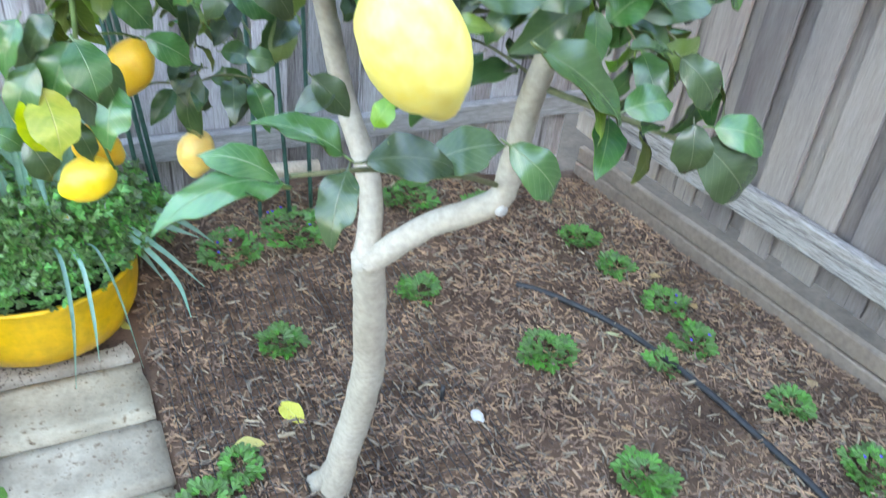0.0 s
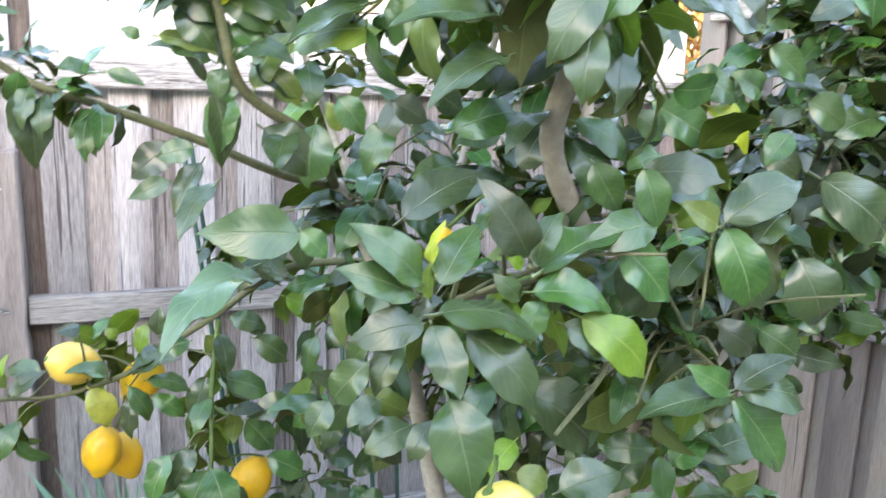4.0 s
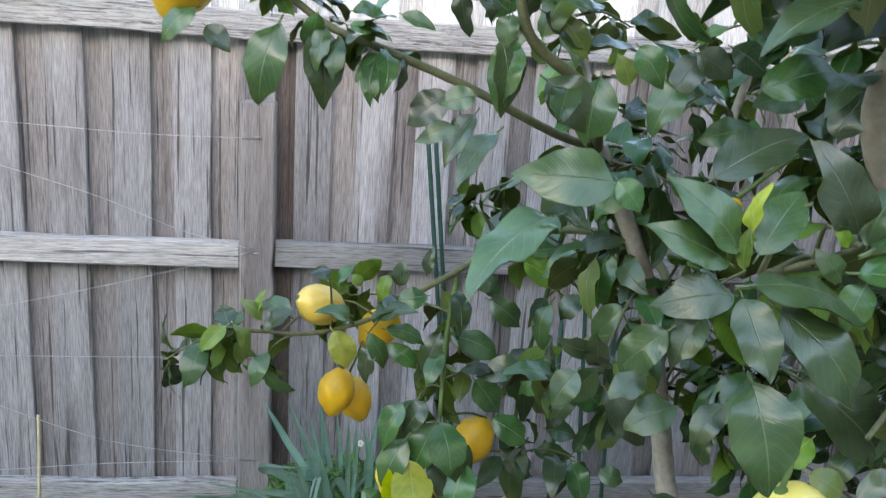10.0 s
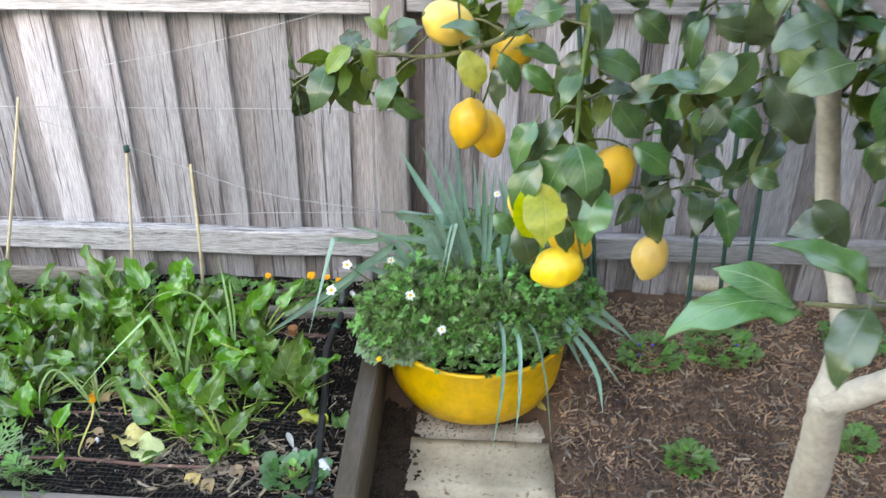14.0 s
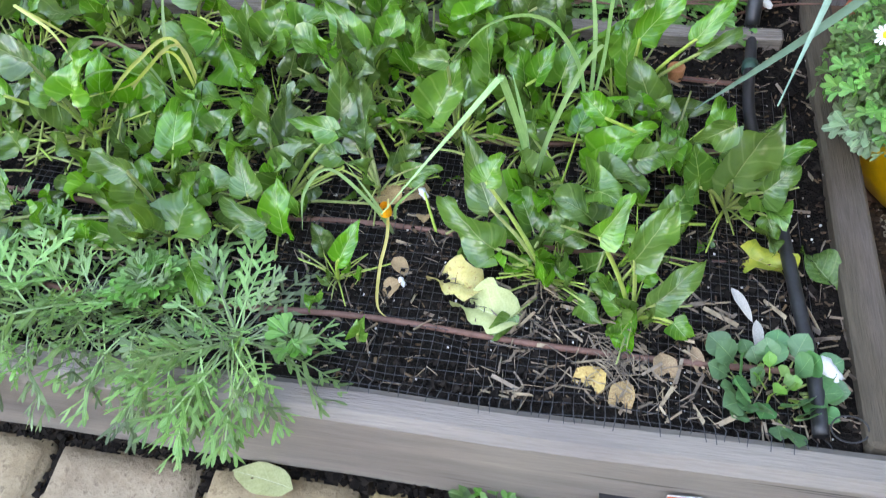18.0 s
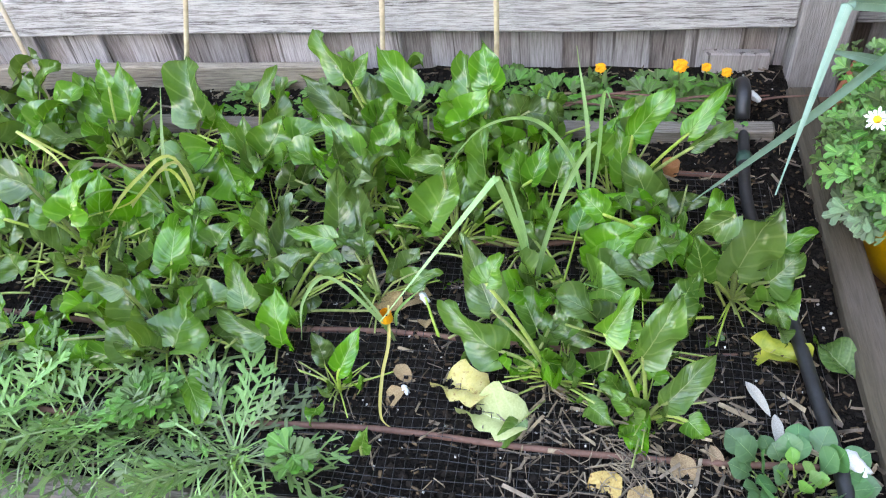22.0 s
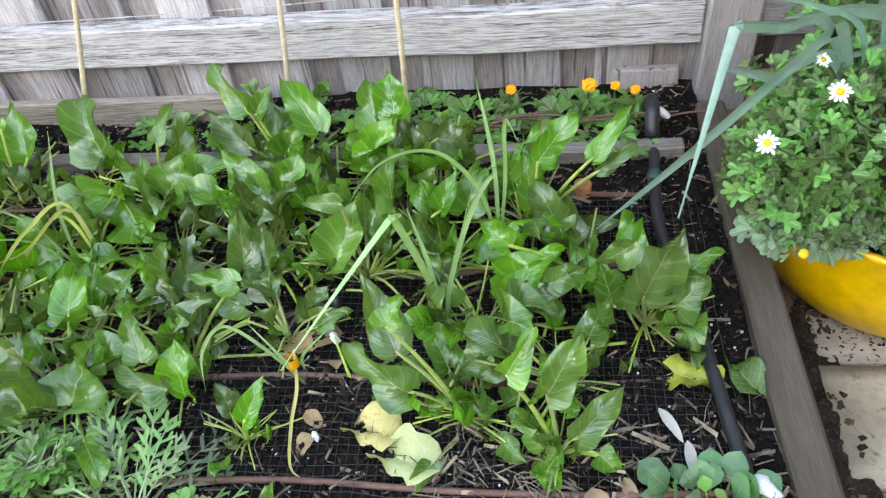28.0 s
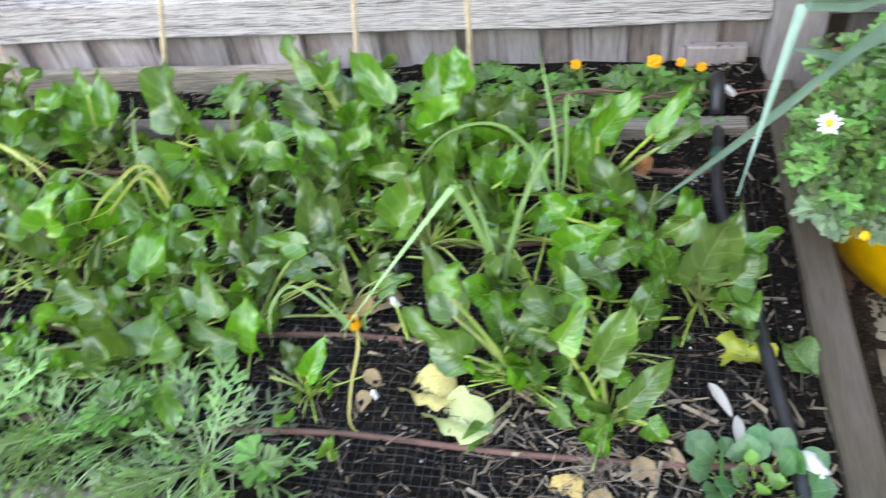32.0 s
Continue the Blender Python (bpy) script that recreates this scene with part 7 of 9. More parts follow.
def crop_leaf(at, base, tip, width):
    """A large leaf of the plant at a given spot."""
    face = (leaf_turn.uniform(-0.4, 0.4), -0.75, leaf_turn.uniform(0.45, 0.8))
    big_leaf(PLANTS[at], (at[0], at[1], soil_z(*at)), base, tip, width, int(base[0] * -1000), leaf_turn.uniform(-0.5, 0.9), leaf_turn.uniform(0.15, 0.75), face)


crop_leaf((-1.26, -0.27), (-1.287, -0.239, 0.227), (-1.341, -0.184, 0.296), 0.076)
crop_leaf((-1.26, -0.27), (-1.233, -0.239, 0.233), (-1.254, -0.175, 0.315), 0.071)
crop_leaf((-1.26, -0.27), (-1.351, -0.239, 0.215), (-1.382, -0.205, 0.264), 0.070)
crop_leaf((-1.26, -0.27), (-1.249, -0.239, 0.303), (-1.266, -0.212, 0.347), 0.029)
crop_leaf((-1.526, -0.181), (-1.446, -0.191, 0.215), (-1.476, -0.164, 0.286), 0.041)
crop_leaf((-1.526, -0.181), (-1.452, -0.226, 0.190), (-1.489, -0.194, 0.245), 0.060)
crop_leaf((-1.526, -0.181), (-1.533, -0.207, 0.190), (-1.604, -0.195, 0.205), 0.056)
crop_leaf((-1.2, -0.52), (-1.194, -0.572, 0.290), (-1.208, -0.538, 0.353), 0.052)
crop_leaf((-1.2, -0.52), (-1.163, -0.572, 0.299), (-1.112, -0.541, 0.369), 0.058)
crop_leaf((-1.2, -0.52), (-1.187, -0.572, 0.364), (-1.287, -0.545, 0.392), 0.056)
crop_leaf((-1.2, -0.52), (-1.270, -0.572, 0.291), (-1.339, -0.534, 0.318), 0.049)
crop_leaf((-1.2, -0.52), (-1.289, -0.592, 0.190), (-1.308, -0.561, 0.234), 0.056)
crop_leaf((-0.975, -0.3), (-0.929, -0.366, 0.253), (-0.888, -0.328, 0.314), 0.074)
crop_leaf((-0.975, -0.3), (-0.962, -0.366, 0.205), (-0.973, -0.312, 0.301), 0.040)
crop_leaf((-0.975, -0.3), (-0.910, -0.366, 0.359), (-0.888, -0.311, 0.398), 0.027)
crop_leaf((-1.13, -0.224), (-1.098, -0.234, 0.224), (-1.131, -0.153, 0.319), 0.090)
crop_leaf((-1.06, -0.44), (-1.015, -0.347, 0.272), (-1.105, -0.393, 0.200), 0.081)
crop_leaf((-1.06, -0.44), (-1.015, -0.347, 0.260), (-0.969, -0.404, 0.200), 0.092)
crop_leaf((-1.06, -0.44), (-1.015, -0.542, 0.190), (-0.995, -0.474, 0.259), 0.065)
crop_leaf((-1.06, -0.44), (-1.075, -0.488, 0.190), (-1.140, -0.499, 0.200), 0.043)
crop_leaf((-1.06, -0.44), (-1.040, -0.568, 0.190), (-1.058, -0.540, 0.233), 0.041)
crop_leaf((-0.765, -0.4), (-0.744, -0.387, 0.255), (-0.829, -0.330, 0.326), 0.061)
crop_leaf((-0.765, -0.4), (-0.733, -0.387, 0.256), (-0.701, -0.329, 0.316), 0.053)
crop_leaf((-0.7, -0.58), (-0.771, -0.505, 0.226), (-0.763, -0.468, 0.325), 0.051)
crop_leaf((-0.7, -0.58), (-0.735, -0.505, 0.218), (-0.746, -0.457, 0.286), 0.055)
crop_leaf((-0.76, -0.235), (-0.803, -0.241, 0.326), (-0.858, -0.200, 0.394), 0.049)
crop_leaf((-0.76, -0.235), (-0.817, -0.241, 0.247), (-0.907, -0.178, 0.286), 0.049)
crop_leaf((-0.76, -0.235), (-0.797, -0.241, 0.317), (-0.766, -0.214, 0.360), 0.033)
crop_leaf((-0.76, -0.235), (-0.782, -0.241, 0.223), (-0.783, -0.183, 0.294), 0.048)
crop_leaf((-0.76, -0.235), (-0.693, -0.241, 0.272), (-0.761, -0.167, 0.338), 0.061)
crop_leaf((-0.76, -0.235), (-0.770, -0.241, 0.230), (-0.728, -0.207, 0.276), 0.060)
crop_leaf((-0.76, -0.235), (-0.709, -0.241, 0.263), (-0.716, -0.229, 0.192), 0.053)
crop_leaf((-0.585, -0.24), (-0.598, -0.250, 0.238), (-0.613, -0.166, 0.324), 0.077)
crop_leaf((-0.585, -0.24), (-0.561, -0.250, 0.303), (-0.577, -0.190, 0.360), 0.062)
crop_leaf((-0.585, -0.24), (-0.505, -0.250, 0.270), (-0.439, -0.238, 0.246), 0.057)
crop_leaf((-0.585, -0.24), (-0.545, -0.250, 0.210), (-0.542, -0.221, 0.276), 0.063)
crop_leaf((-0.585, -0.24), (-0.629, -0.250, 0.223), (-0.660, -0.215, 0.248), 0.053)
crop_leaf((-0.6, -0.46), (-0.553, -0.410, 0.210), (-0.561, -0.372, 0.320), 0.062)
crop_leaf((-0.6, -0.46), (-0.500, -0.410, 0.201), (-0.502, -0.368, 0.258), 0.047)
crop_leaf((-0.6, -0.46), (-0.485, -0.410, 0.249), (-0.456, -0.369, 0.302), 0.036)
crop_leaf((-0.6, -0.46), (-0.617, -0.546, 0.285), (-0.571, -0.502, 0.370), 0.065)
crop_leaf((-0.6, -0.46), (-0.582, -0.546, 0.397), (-0.637, -0.534, 0.389), 0.027)
crop_leaf((-0.43, -0.71), (-0.496, -0.717, 0.221), (-0.579, -0.677, 0.278), 0.058)
crop_leaf((-0.43, -0.71), (-0.505, -0.717, 0.299), (-0.547, -0.649, 0.373), 0.052)
crop_leaf((-0.43, -0.71), (-0.483, -0.717, 0.197), (-0.453, -0.707, 0.202), 0.035)
crop_leaf((-0.43, -0.71), (-0.446, -0.717, 0.214), (-0.392, -0.707, 0.187), 0.036)
crop_leaf((-0.43, -0.71), (-0.514, -0.717, 0.356), (-0.494, -0.693, 0.387), 0.038)
crop_leaf((-0.315, -0.765), (-0.334, -0.789, 0.321), (-0.294, -0.755, 0.400), 0.052)
crop_leaf((-0.315, -0.765), (-0.300, -0.789, 0.234), (-0.243, -0.743, 0.283), 0.043)
crop_leaf((-0.315, -0.765), (-0.376, -0.789, 0.360), (-0.343, -0.755, 0.406), 0.036)
crop_leaf((-0.315, -0.765), (-0.271, -0.789, 0.213), (-0.249, -0.808, 0.203), 0.034)
crop_leaf((-0.315, -0.765), (-0.332, -0.789, 0.219), (-0.361, -0.763, 0.229), 0.025)
crop_leaf((-0.19, -0.55), (-0.210, -0.601, 0.262), (-0.165, -0.58, 0.378), 0.07)
crop_leaf((-0.19, -0.55), (-0.238, -0.59, 0.235), (-0.262, -0.575, 0.318), 0.048)
crop_leaf((-0.19, -0.55), (-0.165, -0.601, 0.252), (-0.126, -0.573, 0.283), 0.051)
crop_leaf((-0.19, -0.55), (-0.218, -0.601, 0.377), (-0.260, -0.589, 0.328), 0.040)
crop_leaf((-0.19, -0.55), (-0.149, -0.601, 0.214), (-0.135, -0.630, 0.200), 0.034)
crop_leaf((-0.345, -0.36), (-0.343, -0.397, 0.326), (-0.281, -0.335, 0.374), 0.052)
crop_leaf((-0.345, -0.36), (-0.265, -0.397, 0.331), (-0.206, -0.347, 0.388), 0.033)
crop_leaf((-0.345, -0.36), (-0.256, -0.397, 0.311), (-0.194, -0.357, 0.336), 0.025)
crop_leaf((-0.345, -0.36), (-0.345, -0.397, 0.243), (-0.359, -0.355, 0.323), 0.049)
crop_leaf((-0.345, -0.36), (-0.314, -0.397, 0.197), (-0.295, -0.368, 0.267), 0.050)
crop_leaf((-0.345, -0.36), (-0.282, -0.397, 0.201), (-0.215, -0.385, 0.205), 0.038)
crop_leaf((-0.27, -0.47), (-0.305, -0.548, 0.217), (-0.405, -0.536, 0.219), 0.054)
crop_leaf((-0.27, -0.47), (-0.259, -0.548, 0.220), (-0.273, -0.499, 0.258), 0.033)
crop_leaf((-0.27, -0.47), (-0.330, -0.548, 0.241), (-0.271, -0.536, 0.264), 0.043)
crop_leaf((-0.27, -0.47), (-0.373, -0.548, 0.315), (-0.413, -0.524, 0.342), 0.038)
crop_leaf((-1, -0.685), (-1.006, -0.740, 0.203), (-1.087, -0.690, 0.260), 0.054)
crop_leaf((-1, -0.685), (-0.967, -0.740, 0.238), (-1.010, -0.702, 0.315), 0.061)
crop_leaf((-1, -0.685), (-0.959, -0.740, 0.213), (-0.930, -0.669, 0.273), 0.085)
crop_leaf((-1, -0.685), (-0.972, -0.740, 0.344), (-1.025, -0.728, 0.368), 0.041)
crop_leaf((-1, -0.685), (-1.050, -0.740, 0.190), (-1.137, -0.728, 0.216), 0.046)
crop_leaf((-0.84, -0.62), (-0.819, -0.718, 0.225), (-0.892, -0.687, 0.250), 0.042)
crop_leaf((-0.84, -0.62), (-0.835, -0.718, 0.284), (-0.856, -0.671, 0.329), 0.044)
crop_leaf((-0.84, -0.62), (-0.802, -0.718, 0.206), (-0.811, -0.669, 0.282), 0.053)
crop_leaf((-0.84, -0.62), (-0.869, -0.560, 0.216), (-0.873, -0.521, 0.302), 0.045)
crop_leaf((-0.84, -0.62), (-0.752, -0.560, 0.211), (-0.846, -0.548, 0.232), 0.039)
crop_leaf((-0.84, -0.62), (-0.752, -0.560, 0.264), (-0.828, -0.548, 0.272), 0.038)
crop_leaf((-0.724, -0.747), (-0.714, -0.757, 0.213), (-0.686, -0.711, 0.256), 0.033)
crop_leaf((-1.3, -0.74), (-1.220, -0.719, 0.215), (-1.241, -0.685, 0.265), 0.045)
crop_leaf((-1.3, -0.74), (-1.205, -0.719, 0.190), (-1.157, -0.679, 0.212), 0.037)
crop_leaf((-1.3, -0.74), (-1.187, -0.719, 0.329), (-1.220, -0.695, 0.359), 0.042)

# cut-leaved rocket along the front edge
def feather(length, lobes, seed, droop, bare=0.28):
    """A rocket leaf: thin midrib with narrow finger lobes, arching along +y."""
    r = random.Random(seed)
    verts, faces, uvs = [], [], []
    sway = r.uniform(-0.06, 0.06)

    def at(v):
        a = droop * v
        return Vector((sway * length * v * v, length * math.sin(a) / droop, length * (1 - math.cos(a)) / -droop))

    def finger(q, way, reach, wid, up):
        """A narrow round-ended lobe lying in the leaf."""
        side = Vector((way.y, -way.x, 0)).normalized()
        n = len(verts)
        for f, w, h in ((0.0, 0.8, 0.0), (0.4, 1.0, 0.5), (0.8, 0.95, 0.75), (1.0, 0.25, 1.0)):
            c = q + way * reach * f + Vector((0, 0, up * reach * h))
            verts.extend((c - side * wid * w, c + side * wid * w))
            uvs.extend(((0.3, f), (0.7, f)))
        faces.extend((n + 2 * k, n + 2 * k + 1, n + 2 * k + 3, n + 2 * k + 2) for k in range(3))

    rows = 9
    for k in range(rows + 1):
        q, w = at(k / rows), 0.0014 - 0.0006 * k / rows
        verts += [q + Vector((-w, 0, 0.0006)), q + Vector((w, 0, 0.0006))]
        uvs += [(0.49, k / rows), (0.51, k / rows)]
    faces += [(2 * k, 2 * k + 1, 2 * k + 3, 2 * k + 2) for k in range(rows)]
    for k in range(lobes):
        v = bare + (0.97 - bare) * k / (lobes - 1)
        for sgn in (-1, 1):
            if r.random() < 0.1:
                continue
            spot = min(1.0, v + r.uniform(-0.03, 0.03))
            q, fall = at(spot), -math.tan(min(1.1, droop * spot)) * 0.6
            turn = r.uniform(0.5, 1.0)
            way = Vector((sgn * math.sin(turn), math.cos(turn), 0.6 * fall * math.cos(turn)))
            reach = length * (0.11 + 0.14 * math.sin(min(3.0, (v - bare + 0.12) * 3.6))) * r.uniform(0.65, 1.25)
            up = r.uniform(-0.35, 0.25)
            finger(q, way, reach, r.uniform(0.0017, 0.0029), up)
            if reach > 0.021:
                side = Vector((sgn * math.sin(turn - 0.7), math.cos(turn - 0.7), 0.5 * fall))
                finger(q + way * reach * 0.5 + Vector((0, 0, up * reach * 0.5)), side, reach * 0.5, 0.002, up)
    q = at(1.0)
    way = (q - at(0.93)).normalized()
    finger(q - way * 0.004, way, 0.15 * length, 0.0034, 0.0)
    return mesh_data("leaf", verts, faces, M["rocket"], True, uvs)


FEATHER = [feather(0.13, 5 + k % 2, k, 0.7 + 0.16 * k, 0.34) for k in range(6)]
THIN = [feather(0.135, 4, k + 20, 0.5 + 0.3 * k, 0.5) for k in range(4)]
DRAPE = [feather(0.13, 4, k + 40, 1.6 + 0.2 * k, 0.45) for k in range(4)]
for x, y, n, seed2, low, high, shapes, lab in (
        (-0.829, -0.872, 64, 31, 4, 44, THIN + FEATHER[:1], "open rosette of narrow-leaved rocket spilling over the sleeper"),
        (-0.955, -0.835, 24, 2, 8, 52, FEATHER, "clump of feathery cut-leaved salad rocket over the bed edge"), (-1.07, -0.83, 32, 3, 8, 58, FEATHER, "clump of feathery cut-leaved salad rocket over the bed edge"),
        (-1.15, -0.872, 32, 4, 10, 60, FEATHER, "clump of feathery cut-leaved salad rocket over the bed edge"), (-1.25, -0.82, 32, 5, 8, 60, FEATHER, "clump of feathery cut-leaved salad rocket over the bed edge"),
        (-1.36, -0.86, 32, 6, 8, 60, FEATHER, "clump of feathery cut-leaved salad rocket over the bed edge"), (-1.5, -0.84, 30, 7, 8, 60, FEATHER, "clump of feathery cut-leaved salad rocket over the bed edge")):
    r = random.Random(seed2)
    z = soil_z(x, y) - 0.004
    p = thing("rocket_plant", (x, y, z), lab, "rocket", "rocket along the bed edge")
    loose = 0.012 if seed2 == 31 else 0.034
    for k in range(n):
        a, s = k * 2.4 + r.uniform(-0.3, 0.3), r.uniform(0.7, 1.3)
        fore = math.cos(a) < -0.3
        m = Matrix.Translation((x + r.uniform(-loose, loose), y + r.uniform(-0.5, 0.5) * loose, z + r.uniform(0.002, 0.016))) @ pose(0, 0, 0, 0, 0, math.degrees(a)) @ pose(0, 0, 0, r.uniform(low, high) * (0.65 + 0.35 * k / n) + (20 if fore else 0), r.uniform(-30, 30), 0)
        part("leaf", r.choice(shapes), p, m @ Matrix.Diagonal((s, s, s, 1)))
    for k in range(9 if y < -0.83 else 0):
        s = r.uniform(0.7, 1.15)
        m = Matrix.Translation((x + r.uniform(-0.06, 0.06), -0.893 + r.uniform(-0.012, 0.012), 0.194 + r.uniform(0.0, 0.014))) @ pose(0, 0, 0, 0, 0, 180 + r.uniform(-30, 30)) @ pose(0, 0, 0, r.uniform(8, 30), r.uniform(-20, 20), 0)
        part("leaf", DRAPE[k % 4], p, m @ Matrix.Diagonal((s, s, s, 1)))

# a lone narrow leaf in the bare soil
lone = thing("spinach_seedling", (-0.669, -0.843, 0.163), "single pale green spinach leaf standing in the soil", "spinach")
big_leaf(lone, (-0.669, -0.843, soil_z(-0.669, -0.843)), (-0.668, -0.846, 0.18), (-0.655, -0.84, 0.222), 0.026, 8, 0.5, 0.4)

# round-leaved seedling clump in the corner
SEED_LEAF = [leaf_mesh("leaf", stalked(0.04, 0.019, 0.036, b, d, 0.03, k, oval(0.1, 0.6), 0.0018, 0.22), M["stalk"], M["seedling"]) for k, (b, d) in enumerate(((0.5, 0.6), (0.8, 0.3), (0.25, -0.3)))]
HEART_LEAF = [leaf_mesh("leaf", stalked(0.04, 0.03, 0.034, b, d, 0.03, k, oval(0.1, 0.6), 0.0018, 0.3), M["stalk"], M["rocket_heart"]) for k, (b, d) in enumerate(((0.3, 0.4), (0.15, -0.3)))]
clump = thing("seedling_clump", (-0.142, -0.845, 0.163), "low clump of round-leaved green seedlings", "seedling")
r = random.Random(3)
for k in range(42):
    a, rad = k * 2.4 + r.uniform(-0.3, 0.3), 0.046 * math.sqrt(r.random())
    part("leaf", SEED_LEAF[r.randrange(3)], clump, Matrix.Translation((-0.142 + rad * math.cos(a), -0.84 + rad * math.sin(a) * 0.9, 0.16)) @ pose(0, 0, 0, r.uniform(-22, 4), r.uniform(-16, 16), math.degrees(a) - 90) @ Matrix.Diagonal((*[r.uniform(0.6, 1.05)] * 3, 1)))

for k in range(11):
    a, rad = k * 2.4, 0.016 * math.sqrt(r.random())
    part("leaf", HEART_LEAF[k % 2], clump, Matrix.Translation((-0.142 + rad * math.cos(a), -0.84 + rad * math.sin(a), 0.166)) @ pose(0, 0, 0, r.uniform(-18, 6), r.uniform(-14, 14), math.degrees(a) - 90) @ Matrix.Diagonal((*[r.uniform(0.42, 0.62)] * 3, 1)))

# garlic and onion straps among the spinach
for nm, lab, strips, mat in (
        ("garlic_plant", "garlic plant with long folded pale green leaves", (([(-0.47, -0.575, 0.16), (-0.48, -0.59, 0.3), (-0.503, -0.617, 0.432), (-0.507, -0.622, 0.441), (-0.515, -0.631, 0.437), (-0.57, -0.69, 0.39), (-0.64, -0.75, 0.32)], 0.02),
         ([(-0.47, -0.575, 0.16), (-0.455, -0.58, 0.28), (-0.42, -0.57, 0.4), (-0.39, -0.56, 0.45), (-0.385, -0.575, 0.42)], 0.016), ([(-0.47, -0.575, 0.16), (-0.48, -0.57, 0.3), (-0.5, -0.56, 0.4)], 0.014),
         ([(-0.47, -0.575, 0.17), (-0.42, -0.6, 0.24), (-0.36, -0.63, 0.255), (-0.31, -0.66, 0.24)], 0.016)), "garlic"),
        ("garlic_plant", "garlic plant with arching leaves behind the spinach", (([(-0.4, -0.4, 0.16), (-0.42, -0.42, 0.3), (-0.47, -0.45, 0.4), (-0.54, -0.48, 0.41), (-0.6, -0.51, 0.35)], 0.014),
         ([(-0.4, -0.4, 0.16), (-0.4, -0.39, 0.32), (-0.42, -0.36, 0.46)], 0.014), ([(-0.4, -0.4, 0.16), (-0.385, -0.4, 0.3), (-0.38, -0.41, 0.42), (-0.36, -0.42, 0.38)], 0.012)), "garlic"),
        ("onion_plant", "yellowing onion leaves tied and drooping", (([(-0.66, -0.66, 0.16), (-0.675, -0.68, 0.25), (-0.72, -0.69, 0.33), (-0.76, -0.7, 0.29), (-0.775, -0.71, 0.22)], 0.012),
         ([(-0.66, -0.66, 0.16), (-0.665, -0.68, 0.24), (-0.7, -0.68, 0.33)], 0.01), ([(-0.655, -0.66, 0.2), (-0.64, -0.68, 0.26), (-0.6, -0.67, 0.3)], 0.01)), "garlic"),
        ("onion_plant", "yellowing onion leaves arching down over the bed", (([(-1.02, -0.46, 0.165), (-1.025, -0.460, 0.330), (-1.091, -0.480, 0.302), (-1.144, -0.510, 0.250), (-1.177, -0.540, 0.183)], 0.016), ([(-1.02, -0.46, 0.165), (-1.021, -0.460, 0.319), (-1.084, -0.480, 0.284), (-1.137, -0.500, 0.221), (-1.160, -0.540, 0.141)], 0.016), ([(-1.2, -0.36, 0.165), (-1.326, -0.400, 0.329), (-1.270, -0.420, 0.297), (-1.238, -0.440, 0.240)], 0.014), ([(-1.02, -0.46, 0.165), (-1.040, -0.460, 0.307), (-1.105, -0.500, 0.272), (-1.182, -0.520, 0.254), (-1.248, -0.540, 0.221)], 0.016)), "dying_strap"),
        ("onion_plant", "yellow drooping onion leaf", (([(-0.658, -0.665, 0.25), (-0.66, -0.69, 0.2), (-0.665, -0.73, 0.175), (-0.655, -0.79, 0.17), (-0.63, -0.81, 0.17)], 0.01),), "yellow_leaf"),
        ("onion_plant", "yellow-green onion leaves arching over the spinach", (([(-1.07, -0.45, 0.16), (-1.09, -0.47, 0.3), (-1.14, -0.5, 0.36), (-1.2, -0.54, 0.3), (-1.22, -0.56, 0.2)], 0.011),
         ([(-1.07, -0.45, 0.16), (-1.06, -0.44, 0.3), (-1.04, -0.4, 0.42)], 0.012), ([(-1.07, -0.45, 0.16), (-1.1, -0.47, 0.26), (-1.16, -0.5, 0.29), (-1.24, -0.52, 0.22)], 0.01)), "garlic")):
    g = thing(nm, strips[0][0][0], lab, "onion" if nm == "onion_plant" else "garlic")
    for pts, w in strips:
        strap("strap_leaf", [Vector(p) for p in pts], 0.47 * w if mat != "dying_strap" else 0.38 * w, mat, g, 0.4)
tie = bmesh.new()
bmesh.ops.create_cone(tie, cap_ends=False, segments=10, radius1=0.009, radius2=0.008, depth=0.016)
part("tie", bm_data("tie", tie, M["orange_petal"], True), bpy.data.objects["onion_plant"], pose(-0.662, -0.672, 0.235), "yellow plastic tie")

# ---- marigolds ----
ruffle = bmesh.new()
bmesh.ops.create_icosphere(ruffle, subdivisions=3, radius=0.014, matrix=Matrix.Diagonal((1, 1, 0.55, 1)))
for v in ruffle.verts:
    v.co += v.co.normalized() * 0.0075 * noise.noise(v.co * 300)
RUFFLE = bm_data("flower_head", ruffle, M["orange_petal"])
MARI_LEAF = blade(0.03, 0.011, oval(), 0.3, 0.3, 0.05, 4)
